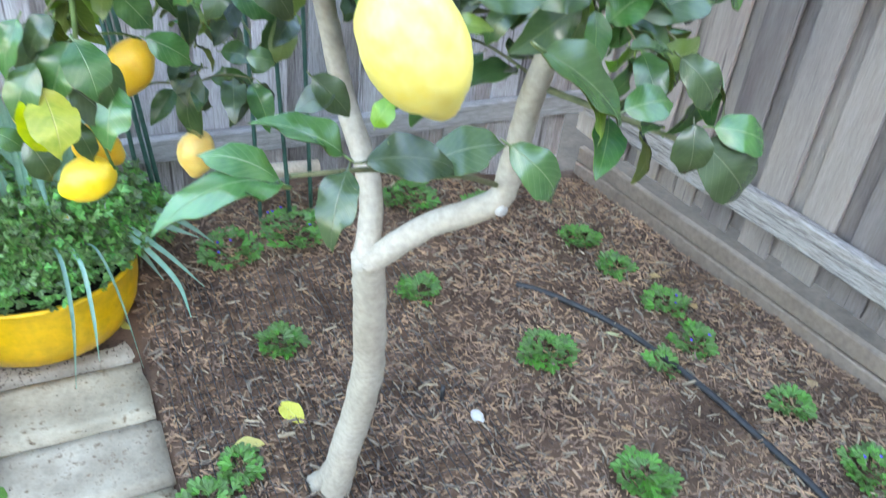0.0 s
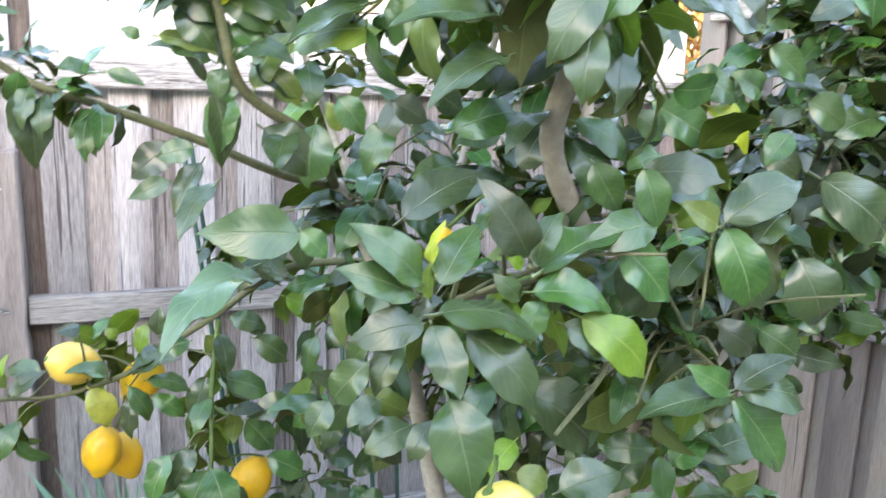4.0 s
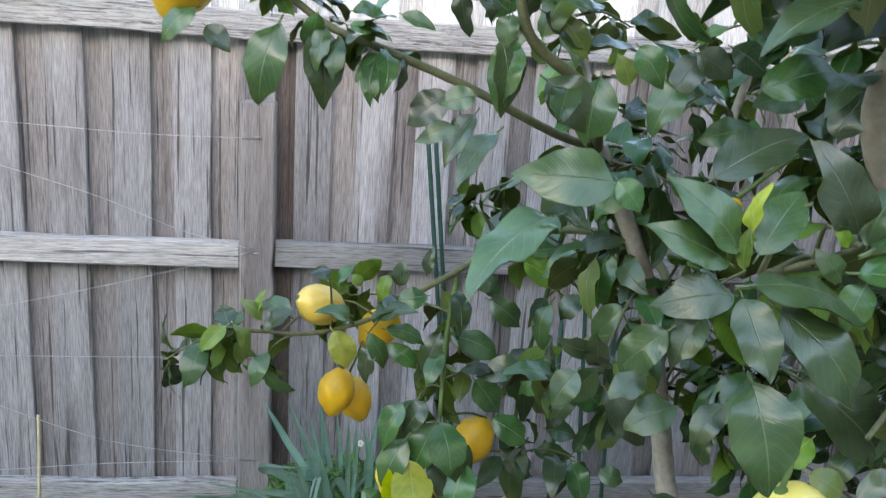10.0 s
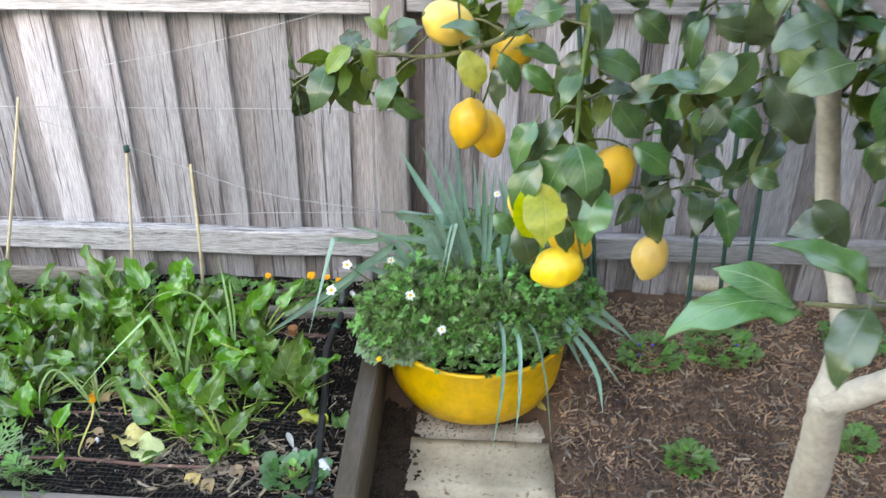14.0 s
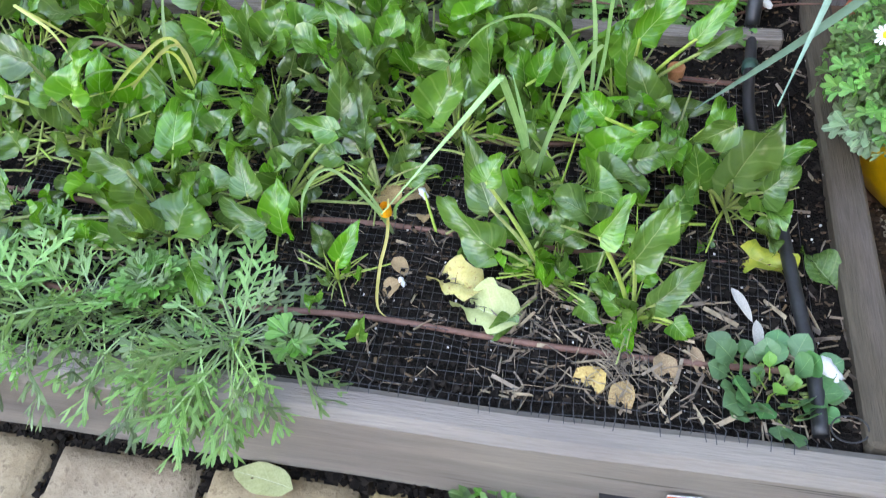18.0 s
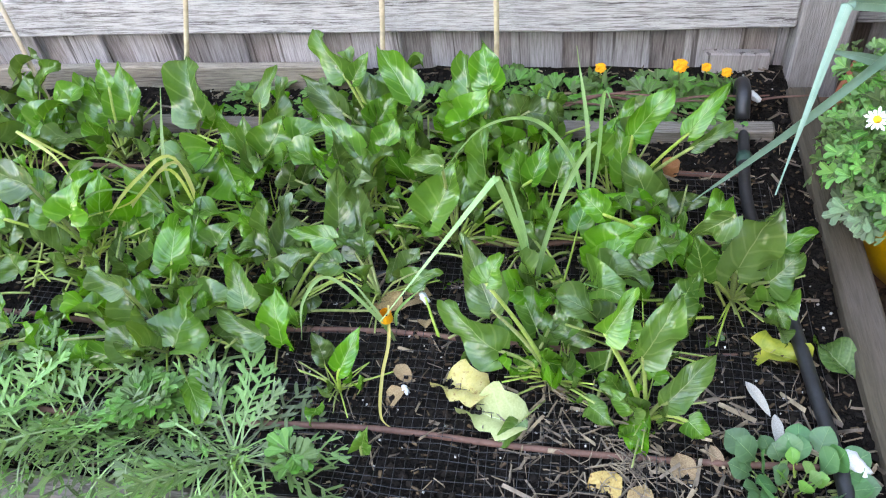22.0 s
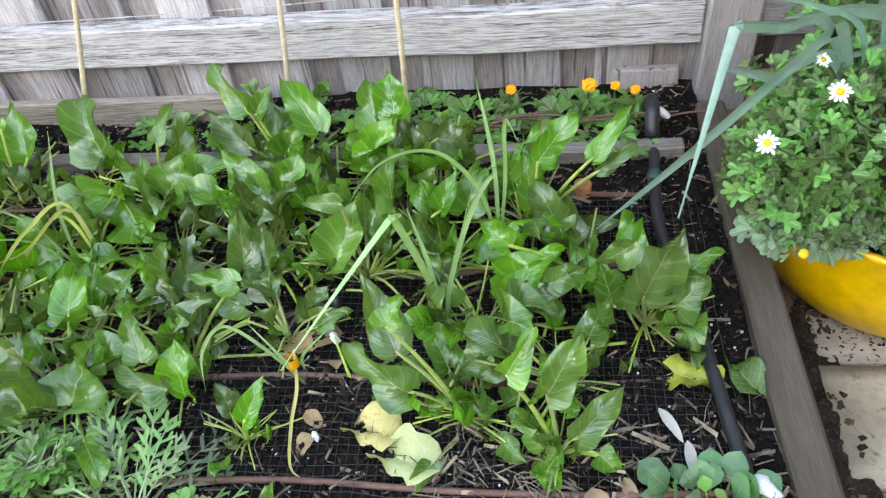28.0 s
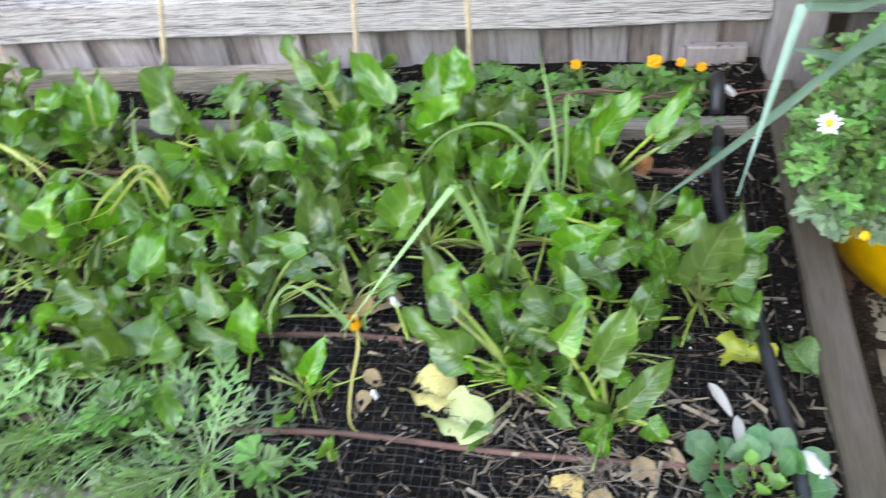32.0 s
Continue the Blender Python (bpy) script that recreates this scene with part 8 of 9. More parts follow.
for x, y, z, s in ((-0.384, -0.06, 0.228, 0.75), (-0.246, -0.08, 0.245, 1.0), (-0.2, -0.07, 0.235, 0.65), (-0.165, -0.075, 0.228, 0.7)):
    f = thing("marigold", (x, y, soil_z(x, y)), "small orange marigold in flower by the fence", "flower", "marigolds")
    tube("stem", [(x + 0.006, y + 0.01, soil_z(x, y) - 0.004), (x, y + 0.004, z * 0.6 + 0.07), (x, y, z)], 0.0022, 0.0018, M["twig"], f, 6, 3)
    part("flower_head", RUFFLE, f, Matrix.Translation((x, y, z)) @ pose(0, 0, 0, 40, 0, 0) @ Matrix.Diagonal((0.85 * s, 0.85 * s, 0.85 * s, 1)))
    poses = [frame_of(Vector((x + r.uniform(-0.02, 0.02), y + r.uniform(-0.02, 0.02), soil_z(x, y) + r.uniform(0.0, 0.045))), rand_dir(r) + Vector((0, -0.2, 0.2)), (0, 0, 1)) for _ in range(60)]
    tagged(part("foliage", scatter("foliage", MARI_LEAF, poses, M["weed"], True), f), kind="stuff")
CLOVER = lobed(3)


def weed(x, y, z, size, count, seed, label="low green weed in the mulch", flower=None):
    r = random.Random(seed)
    w = thing("weed", (x, y, z), label, "weed", "weeds")
    poses = []
    for _ in range(count):
        a, rad = r.uniform(0, 6.28), size * math.sqrt(r.random())
        s = r.uniform(0.013, 0.032)
        q = Vector((x + rad * math.cos(a), y + rad * math.sin(a), z + 0.006 + 0.35 * (size - rad) + 0.012 * r.random()))
        poses.append(frame_of(q, Vector((math.cos(a), math.sin(a), 0.35)) + 0.4 * rand_dir(r), Vector((0, -0.1, 1)) + 0.3 * rand_dir(r)) @ Matrix.Diagonal((s, s, s, 1)))
    tagged(part("foliage", scatter("foliage", CLOVER, poses, M["weed"]), w), kind="stuff")
    stems = []
    for k in range(7):
        a = k * 0.9
        stems.append(tube_lists([Vector((x, y, z - 0.006)), Vector((x + size * 0.4 * math.cos(a), y + size * 0.4 * math.sin(a), z + 0.2 * size)), Vector((x + size * 0.8 * math.cos(a), y + size * 0.8 * math.sin(a), z + 0.012))], 0.0015, 0.001, 4))
    v, f = joined(stems)
    tagged(part("stem_tangle", mesh_data("stem_tangle", v, f, M["twig"]), w), kind="stuff")
    for k in range(flower or 0):
        part("flower_head", FLOWERLET, w, Matrix.Translation((x + r.uniform(-size, size) * 0.7, y + r.uniform(-size, size) * 0.7, z + 0.4 * size + 0.014)))


fl = bmesh.new()
bmesh.ops.create_icosphere(fl, subdivisions=1, radius=0.005, matrix=Matrix.Diagonal((1, 1, 0.6, 1)))
FLOWERLET = bm_data("flower_head", fl, M["blue_petal"], True)
wseed = 300
for x, y, size, count, fl_n in ((1.875, -0.393, 0.055, 90, 0), (1.9, -0.57, 0.05, 60, 0), (1.229, -0.513, 0.05, 60, 0), (1.468, -0.84, 0.07, 110, 0), (0.797, -0.584, 0.05, 60, 0), (1.456, -1.3, 0.06, 90, 0), (1.968, -1.256, 0.045, 50, 0),
                               (1.93, -0.78, 0.06, 80, 2), (1.9, -0.95, 0.06, 70, 2), (2.0, -1.5, 0.07, 80, 2), (0.95, -0.22, 0.1, 120, 4)):
    weed(x, y, mulch_z(x, y), size, count, wseed, "low green weed in the mulch" if not fl_n else "small weed with blue flowers in the mulch", fl_n)
    wseed += 1
for x, y, size, count, fl_n in ((1.35, -0.15, 0.08, 90, 0), (0.75, -0.25, 0.08, 90, 3), (0.6, -0.95, 0.04, 40, 0), (1.75, -1.0, 0.04, 30, 0), (1.6, -0.2, 0.06, 50, 0), (0.52, -1.02, 0.06, 60, 0)):
    weed(x, y, mulch_z(x, y), size, count, wseed, "low green weed in the mulch", fl_n)
    wseed += 1
for x, y, size, count in ((-0.3, -0.09, 0.06, 60), (-0.45, -0.08, 0.06, 70), (-0.6, -0.07, 0.05, 50), (-0.9, -0.09, 0.06, 40), (-0.2, -0.15, 0.05, 50), (-0.5, -0.14, 0.05, 40), (-0.36, -0.13, 0.05, 70), (-0.68, -0.1, 0.05, 50), (-0.78, -0.06, 0.05, 40), (-1.05, -0.08, 0.06, 50), (-0.28, -0.05, 0.05, 60), (-0.55, -0.05, 0.06, 70)):
    weed(x, y, soil_z(x, y), size, count * 3 // 5, wseed, "low weed in the soil by the fence")
    wseed += 1
for x, y, size, count in ((-1.3, -0.885, 0.05, 80), (-0.97, -0.813, 0.035, 50), (-0.745, -0.875, 0.018, 14)):
    weed(x, y, soil_z(x, y) + 0.025, size, count, wseed, "bright green leafy weed among the rocket")
    wseed += 1
for x, y, size, count in ((-0.465, -0.985, 0.05, 60), (-0.36, -0.975, 0.035, 30), (0.03, -1.0, 0.05, 50)):
    weed(x, y, -0.008, size, count, wseed, "small weed growing between the pavers")
    wseed += 1

# ---- irrigation ----
hose = thing("poly_pipe", (-0.12, -0.4, 0.18), "black irrigation pipe along the bed side", "pipe")
tube("pipe", [(-0.14, -0.1, 0.19), (-0.142, -0.2, 0.178), (-0.152, -0.37, 0.178), (-0.125, -0.55, 0.18), (-0.108, -0.7, 0.178), (-0.096, -0.82, 0.178), (-0.094, -0.9, 0.176)], 0.0095, 0.0095, M["black"], hose, 12, 6)
tube("elbow", [(-0.139, -0.085, 0.18), (-0.139, -0.09, 0.215), (-0.141, -0.13, 0.222), (-0.142, -0.16, 0.19)], 0.0125, 0.0125, M["black"], hose, 10, 4)
tube("clamp", [(-0.1455, -0.245, 0.178), (-0.147, -0.265, 0.178)], 0.013, 0.013, M["green_stake"], hose, 10, 2)
for y, x0, x1, col in ((-0.653, -2.3, -0.13, "brown_pipe"), (-0.815, -2.3, -0.1, "brown_pipe"), (-0.45, -2.3, -0.15, "brown_pipe"), (-0.29, -2.3, -0.15, "brown_pipe")):
    d = thing("drip_line", ((x0 + x1) / 2, y, 0.17), "thin brown drip irrigation line on the soil", "pipe", "drip lines")
    n = 12
    tube("pipe", [(x0 + (x1 - x0) * k / n, y + 0.008 * math.sin(k * 1.7 + y * 40), soil_z(x0 + (x1 - x0) * k / n, y) + 0.004) for k in range(n + 1)], 0.0045, 0.0045, M[col], d, 8, 3)
tee = thing("drip_valve", (-0.63, -0.545, 0.165), "small black upright irrigation valve", "valve")
tube("body", [(-0.63, -0.545, 0.15), (-0.63, -0.545, 0.215)], 0.0075, 0.0065, M["black"], tee, 10, 3)
tube("spout", [(-0.63, -0.545, 0.175), (-0.69, -0.53, 0.17), (-0.76, -0.56, 0.168)], 0.004, 0.004, M["black"], tee, 8, 4)
mulch_hose = thing("garden_hose", (1.75, -0.9, 0.01), "black poly pipe curving over the mulch", "pipe")
tube("pipe", [(x, y, mulch_z(x, y) + 0.009) for x, y in ((1.533, -0.559), (1.62, -0.63), (1.74, -0.83), (1.79, -1.11), (1.81, -1.3), (1.82, -1.5), (1.8, -1.8), (1.72, -2.2), (1.6, -2.8))], 0.0095, 0.0095, M["black"], mulch_hose, 10, 6)

# ---- canes, stakes, wires ----
for foot, head in (((-0.79, -0.13, 0.15), (-0.735, -0.09, 0.64)), ((-0.573, -0.12, 0.15), (-0.56, -0.09, 0.6)), ((-1.19, -0.14, 0.15), (-1.02, -0.07, 0.78)), ((-1.734, -0.136, 0.15), (-1.81, -0.035, 0.75)), ((-1.458, -0.157, 0.15), (-1.56, -0.035, 0.75))):
    c = thing("bamboo_cane", foot, "slim bamboo cane stuck in the bed", "garden cane", "bamboo canes")
    tube("rod", [foot, Vector(foot).lerp(Vector(head), 0.5) + Vector((0.004, 0, 0)), head], 0.005, 0.0042, M["cane"], c, 8, 8, 0.12, 3)
    if head[2] == 0.64:
        tube("cap", [Vector(head) - Vector((0, 0, 0.006)), Vector(head) + Vector((0, 0, 0.012))], 0.009, 0.008, M["green_stake"], c, 8, 2)
for foot, head in (((0.60, -0.14, 0.1), (0.425, -0.12, 1.52)), ((0.615, -0.12, 0.1), (0.45, -0.1, 1.5)), ((0.958, -0.15, 0.1), (0.885, -0.13, 1.25)), ((0.87, -0.14, 0.1), (0.84, -0.13, 0.95)), ((1.03, -0.13, 0.1), (0.99, -0.12, 1.1)), ((0.56, -0.16, 0.1), (0.5, -0.15, 0.8))):
    c = thing("garden_stake", foot, "thin dark green coated stake behind the tree", "garden stake", "green stakes")
    tube("rod", [foot, head], 0.0065, 0.006, M["green_stake"], c, 7, 8)
log = thing("cut_log", (0.965, -0.1, 0.25), "short pale cut log lying by the fence", "log")
tube("wood", [(0.866, -0.1, 0.265), (0.96, -0.1, 0.262), (1.06, -0.1, 0.258)], 0.024, 0.023, M["cane"], log, 12, 4, 0.08, 5)
rig = thing("trellis_wire", (-0.6, -0.02, 0.8), "thin galvanised wires strung along the fence", "wire")
for pts in (((0.0, -0.017, 0.749), (-0.5, -0.02, 0.742), (-1.4, -0.02, 0.735), (-2.7, -0.02, 0.74)), ((0.0, -0.017, 0.43), (-0.4, -0.02, 0.49), (-0.74, -0.03, 0.62), (-1.0, -0.03, 0.7)), ((0.0, -0.017, 0.43), (-0.4, -0.02, 0.42), (-0.9, -0.02, 0.39), (-2.0, -0.02, 0.38)),
            ((0.0, -0.017, 1.06), (-0.25, -0.03, 0.99), (-0.6, -0.03, 0.9), (-1.0, -0.03, 0.82)), ((0.0, -0.017, 1.365), (-0.3, -0.02, 1.362), (-0.8, -0.02, 1.375), (-2.0, -0.02, 1.375)), ((-0.7, -0.03, 1.28), (-0.4, -0.025, 1.19), (-0.2, -0.02, 1.11), (0.0, -0.017, 1.06))):
    tube("wire", pts, 0.0011, 0.0011, M["wire"], rig, 4, 6)
for z in (0.43, 0.745, 1.05, 1.365):
    tube("staple", [(-0.008, -0.014, z), (0.0, -0.02, z + 0.002), (0.008, -0.014, z)], 0.0022, 0.0022, M["wire"], rig, 5, 3)

# ---- tray on the path ----
tray = thing("seedling_tray", (-0.24, -1.02, 0.0), "empty black plastic seedling tray on the pavers", "plant tray")
tb = bmesh.new()
for sx, sy, px, py in ((0.17, 0.006, 0, 0.066), (0.17, 0.006, 0, -0.066), (0.006, 0.126, 0.082, 0), (0.006, 0.126, -0.082, 0)):
    bmesh.ops.create_cube(tb, size=1.0, matrix=Matrix.Translation((px, py, 0.03)) @ Matrix.Diagonal((sx, sy, 0.06, 1)))
bmesh.ops.create_cube(tb, size=1.0, matrix=Matrix.Translation((0, 0, 0.004)) @ Matrix.Diagonal((0.16, 0.126, 0.006, 1)))
part("body", bm_data("body", tb, M["black"]), tray, pose(-0.24, -1.035, 0.002, 0, 0, 3))
rb = bmesh.new()
for sx, sy, px, py in ((0.186, 0.012, 0, 0.072), (0.186, 0.012, 0, -0.072), (0.012, 0.132, 0.087, 0), (0.012, 0.132, -0.087, 0)):
    bmesh.ops.create_cube(rb, size=1.0, matrix=Matrix.Translation((px, py, 0.0605)) @ Matrix.Diagonal((sx, sy, 0.005, 1)))
part("rim", bm_data("rim", rb, M["black"]), tray, pose(-0.24, -1.035, 0.002, 0, 0, 3))
tag = thing("plant_label", (-0.235, -1.0, 0.05), "orange and blue printed plastic plant label standing in the tray", "plant label")
lean = pose(-0.235, -1.012, 0.008, -22, 0, 4)
part("card", bm_data("card", box_bm((0.042, 0.0015, 0.11), 0, (0, 0, 0.055)), M["tag_white"]), tag, lean)
part("heading", bm_data("heading", box_bm((0.041, 0.001, 0.026), 0, (0, -0.0016, 0.096)), M["tag_red"]), tag, lean)
part("picture", bm_data("picture", box_bm((0.041, 0.001, 0.05), 0, (0, -0.0016, 0.057)), M["tag_blue"]), tag, lean)
part("print_bar", bm_data("print_bar", box_bm((0.032, 0.001, 0.005), 0, (0, -0.0024, 0.1)), M["tag_white"]), tag, lean)
part("print_bar", bm_data("print_bar", box_bm((0.026, 0.001, 0.004), 0, (0, -0.0024, 0.09)), M["tag_white"]), tag, lean)

# ---- fallen leaves ----
DRY = [mesh_data("blade", *blade(1.0, w, oval(), f, d, 0.06, 7, k)[:2], M["dead_leaf"]) for k, (w, f, d) in enumerate(((0.5, 0.9, 1.7), (0.35, 1.0, 1.2), (0.6, 0.6, 1.1)))]
PALE = []
for k, (w, key) in enumerate(((0.75, "pale_leaf"), (0.6, "yellow_leaf"), (0.3, "pale_leaf"))):
    v, f, u = blade(1.0, w, oval(0.3), 0.25, 0.35, 0.05, 8, k + 20)
    PALE.append(mesh_data("blade", v, f, M[key], True, u))

lv, lf, lu = spoon(1.0, 0.75, 0.7, 0.4, 0.9, 33)
LOBED_PALE = mesh_data("blade", [(x * (1 + 0.16 * math.sin(16 * y)), y, z) for x, y, z in lv], lf, M["pale_leaf"], True, lu)
LOBED_GREEN = mesh_data("blade", [(x * (1 + 0.16 * math.sin(16 * y)), y, z) for x, y, z in lv], lf, M["weed"], True, lu)
LOBED_SPOT = mesh_data("blade", [(x * (1 + 0.2 * math.sin(15 * y + 1)), y, z) for x, y, z in lv], lf, M["spotted_leaf"], True, lu)
LOBED_YELLOW = mesh_data("blade", [(x * (1 + 0.2 * math.sin(14 * y + 2)), y, z) for x, y, z in lv], lf, M["citrus_yellow"], True, lu)
LOBED_FRESH = mesh_data("blade", lv, lf, M["spinach"], True, lu)
lv, lf, lu = blade(1.0, 0.55, oval(), 1.0, 1.9, 0.08, 8, 43)
CURLED = mesh_data("blade", lv, lf, M["curled_leaf"], True, lu)
lv, lf, lu = blade(1.0, 0.26, oval(0.3), 0.5, 0.4, 0.04, 8, 41)
ov, of, ou = blade(1.0, 0.5, oval(0.3, 0.45, 0.7), 0.15, 0.3, 0.06, 9, 47)
OVAL_PALE = mesh_data("blade", ov, of, M["pale_leaf"], True, ou)
LONG_DRY = mesh_data("blade", lv, lf, M["pale_straw"], True, lu)


def fallen(x, y, z, length, mesh, turn, label, tip=6.0):
    ob = thing("fallen_leaf", (x, y, z), label, "leaf", "fallen leaves")
    part("blade", mesh, ob, pose(x, y, z + 0.008, tip, 4, turn) @ Matrix.Diagonal((length, length, length, 1)))


for x, y, l, mesh, turn, lab in ((-0.478, -0.785, 0.086, LOBED_PALE, 72, "large bleached yellow leaf with torn lobes on the soil"), (-0.53, -0.742, 0.072, LOBED_SPOT, 75, "yellow leaf mottled with brown on the soil"), (-0.421, -0.74, 0.06, DRY[0], 20, "orange-brown curled dry leaf under the spinach"), (-0.352, -0.845, 0.085, CURLED, 150, "yellow-brown curled leaf on the soil"), (-0.28, -0.815, 0.055, DRY[2], 200, "flat dull brown leaf on the soil"), (-0.65, -0.71, 0.04, DRY[2], 230, "pale brown dry leaf on the soil"), (-0.63, -0.745, 0.06, DRY[0], 130, "small brown dry leaf on the soil"),
                                 (-0.62, -0.575, 0.1, DRY[2], 100, "brown dry leaf on the soil"), (-0.189, -0.7, 0.056, LONG_DRY, 208, "long pale dry blade on the soil"), (-0.158, -0.744, 0.056, LONG_DRY, 182, "long pale dry blade on the soil"), (-0.32, -0.86, 0.07, DRY[0], 170, "curled tan leaf on the soil"),
                                 (-0.162, -0.645, 0.068, LOBED_YELLOW, 255, "crinkled yellow-green leaf lying beside the pipe"), (-0.062, -0.668, 0.062, LOBED_FRESH, 25, "glossy green leaf lying against the sleeper"), (-0.66, -0.61, 0.085, DRY[2], 60, "large crumpled tan leaf on the soil"), (-0.62, -0.64, 0.05, DRY[0], 10, "orange-brown curled leaf on the soil"), (-0.24, -0.8, 0.05, DRY[1], 200, "dry brown leaf on the soil")):
    fallen(x, y, soil_z(x, y), l, mesh, turn, lab)
for x, y, l, mesh, turn, lab in ((1.78, -0.93, 0.08, DRY[0], 80, "curled tan leaf on the mulch"), (2.02, -0.66, 0.09, DRY[1], 60, "yellowish dry leaf by the side fence"), (2.12, -1.2, 0.07, DRY[0], 120, "dry leaf against the side fence"), (1.72, -0.86, 0.06, PALE[2], 40, "pale dry blade on the mulch"),
                                 (0.74, -0.78, 0.09, PALE[1], 200, "yellow fallen lemon leaf on the mulch"), (0.6, -0.88, 0.07, PALE[1], 260, "yellow-green fallen leaf on the mulch"), (1.5, -0.42, 0.05, DRY[1], 10, "dry leaf on the mulch"), (0.45, -0.4, 0.06, PALE[1], 20, "yellow leaf beside the pot"),
                                 (1.82, -1.42, 0.07, DRY[0], 30, "curled leaf on the mulch"), (2.02, -0.83, 0.06, DRY[2], 15, "brown leaf on the mulch")):
    fallen(x, y, mulch_z(x, y), l, mesh, turn, lab)
for x, y, l, mesh, turn, lab in ((-0.75, -1.0, 0.1, OVAL_PALE, 80, "yellow-green leaf on the pavers"), (0.06, -0.9, 0.11, LOBED_GREEN, 300, "torn green leaf on the paver"), (0.1, -0.84, 0.08, PALE[2], 60, "pale blade on the paver"), (0.13, -0.93, 0.06, DRY[0], 150, "small brown leaf on the paver")):
    fallen(x, y, -0.002, l, mesh, turn, lab, 3)
pebble = bmesh.new()
bmesh.ops.create_icosphere(pebble, subdivisions=2, radius=0.022, matrix=Matrix.Diagonal((0.75, 1.1, 0.45, 1)))
scrap_bm = bmesh.new()
bmesh.ops.create_icosphere(scrap_bm, subdivisions=3, radius=0.022, matrix=Matrix.Diagonal((0.7, 1.25, 0.55, 1)))
for v in scrap_bm.verts:
    v.co += v.co.normalized() * 0.008 * noise.noise(v.co * 90)
SCRAP = bm_data("wad", scrap_bm, M["white_petal"], True)
for x, y, z, s, lab in ((-0.078, -0.815, 0.183, 0.75, "crumpled white paper wad at the pipe end"), (-0.627, -0.595, 0.186, 0.42, "small pale paper scrap on a dry leaf"), (-0.118, -0.108, 0.2, 0.55, "small white petal wad by the fence"), (-0.63, -0.745, 0.17, 0.3, "tiny pale scrap on the soil")):
    w = thing("paper_scrap", (x, y, z), lab, "paper scrap")
    part("wad", SCRAP, w, pose(x, y, z, 10, 20, 40) @ Matrix.Diagonal((s, s, s, 1)))
ring = thing("plastic_ring", (-0.063, -0.894, 0.17), "thin dark plastic ring in the bed corner", "plastic ring")
tube("band", [(-0.063 + 0.021 * math.cos(k * math.pi / 8), -0.89 + 0.014 * math.sin(k * math.pi / 8), 0.182 + 0.006 * math.sin(k * math.pi / 8)) for k in range(16)], 0.0011, 0.0011, M["black"], ring, 6, 2)
cup = thing("terracotta_tube", (-0.265, -0.28, 0.17), "short terracotta tube open at the top, sunk in the soil", "tube")
cup_v, cup_f = [], []
for rr, zz in ((0.013, 0.15), (0.0145, 0.187), (0.0145, 0.19), (0.0115, 0.19), (0.0105, 0.16)):
    for k in range(14):
        cup_v.append((-0.265 + rr * math.cos(k * math.pi / 7), -0.28 + rr * math.sin(k * math.pi / 7), zz))
for k in range(4):
    for q in range(14):
        cup_f.append((k * 14 + q, k * 14 + (q + 1) % 14, (k + 1) * 14 + (q + 1) % 14, (k + 1) * 14 + q))
part("body", mesh_data("body", cup_v, cup_f + [tuple(range(56, 70))], M["terracotta"]), cup)
clay_v = [(-1.921 + rr * math.cos(k * math.pi / 9), -0.080 + rr * math.sin(k * math.pi / 9), zz) for rr, zz in ((0.048, 0.15), (0.06, 0.225), (0.068, 0.226), (0.068, 0.255), (0.059, 0.255), (0.05, 0.165)) for k in range(18)]
clay_f = [(j * 18 + k, j * 18 + (k + 1) % 18, (j + 1) * 18 + (k + 1) % 18, (j + 1) * 18 + k) for j in range(5) for k in range(18)]
clay = thing("terracotta_pot", (-1.921, -0.080, 0.16), "small empty terracotta pot standing in the bed", "plant pot")
part("body", mesh_data("body", clay_v, clay_f + [tuple(range(90, 108))], M["terracotta"]), clay)
shard = thing("clay_shard", (0.06, -0.04, 0.15), "broken red clay pot piece behind the pot", "clay pot")
part("body", worn_board("body", (0.1, 0.03, 0.2), M["red"], 71, 5, 2, 0.012, 0.006), shard, pose(0.075, -0.045, 0.14, 6, 12, 15))
roots = thing("root_tangle", (-0.334, -0.836, 0.165), "tangle of fine dry roots on the soil", "roots")
rr = random.Random(91)
chunks = []
for k in range(70):
    q = Vector((-0.334 + rr.gauss(0, 0.018), -0.836 + rr.gauss(0, 0.02), 0.168 + 0.012 * rr.random()))
    d = Vector((rr.uniform(-1, 1), rr.uniform(-1, 1), 0)) * 0.022
    chunks.append(tube_lists(smooth_line([q - d, q + Vector((rr.uniform(-0.008, 0.008), rr.uniform(-0.008, 0.008), 0.008 * rr.random())), q + d], 3), 0.0008, 0.0005, 4))
rv, rf = joined(chunks)
tagged(part("root_mass", mesh_data("root_mass", rv, rf, M["straw"]), roots), kind="stuff")
tuft = thing("dry_grass_tuft", (-0.365, -0.997, 0.0), "tuft of dry tan grass between the pavers", "grass")
chunks = []
for k in range(90):
    q = Vector((-0.365 + rr.gauss(0, 0.02), -0.992 + rr.gauss(0, 0.012), -0.01))
    d = Vector((rr.uniform(-1, 1), rr.uniform(-1, 1), 0.7)) * 0.022
    chunks.append(tube_lists([q, q + d * 0.6, q + d], 0.0009, 0.0005, 4))
rv, rf = joined(chunks)
tagged(part("blades", mesh_data("blades", rv, rf, M["straw"]), tuft), kind="stuff")
brush = thing("dead_twigs", (-0.36, -0.1, 0.17), "brown dead twigs lying along the fence", "twigs")
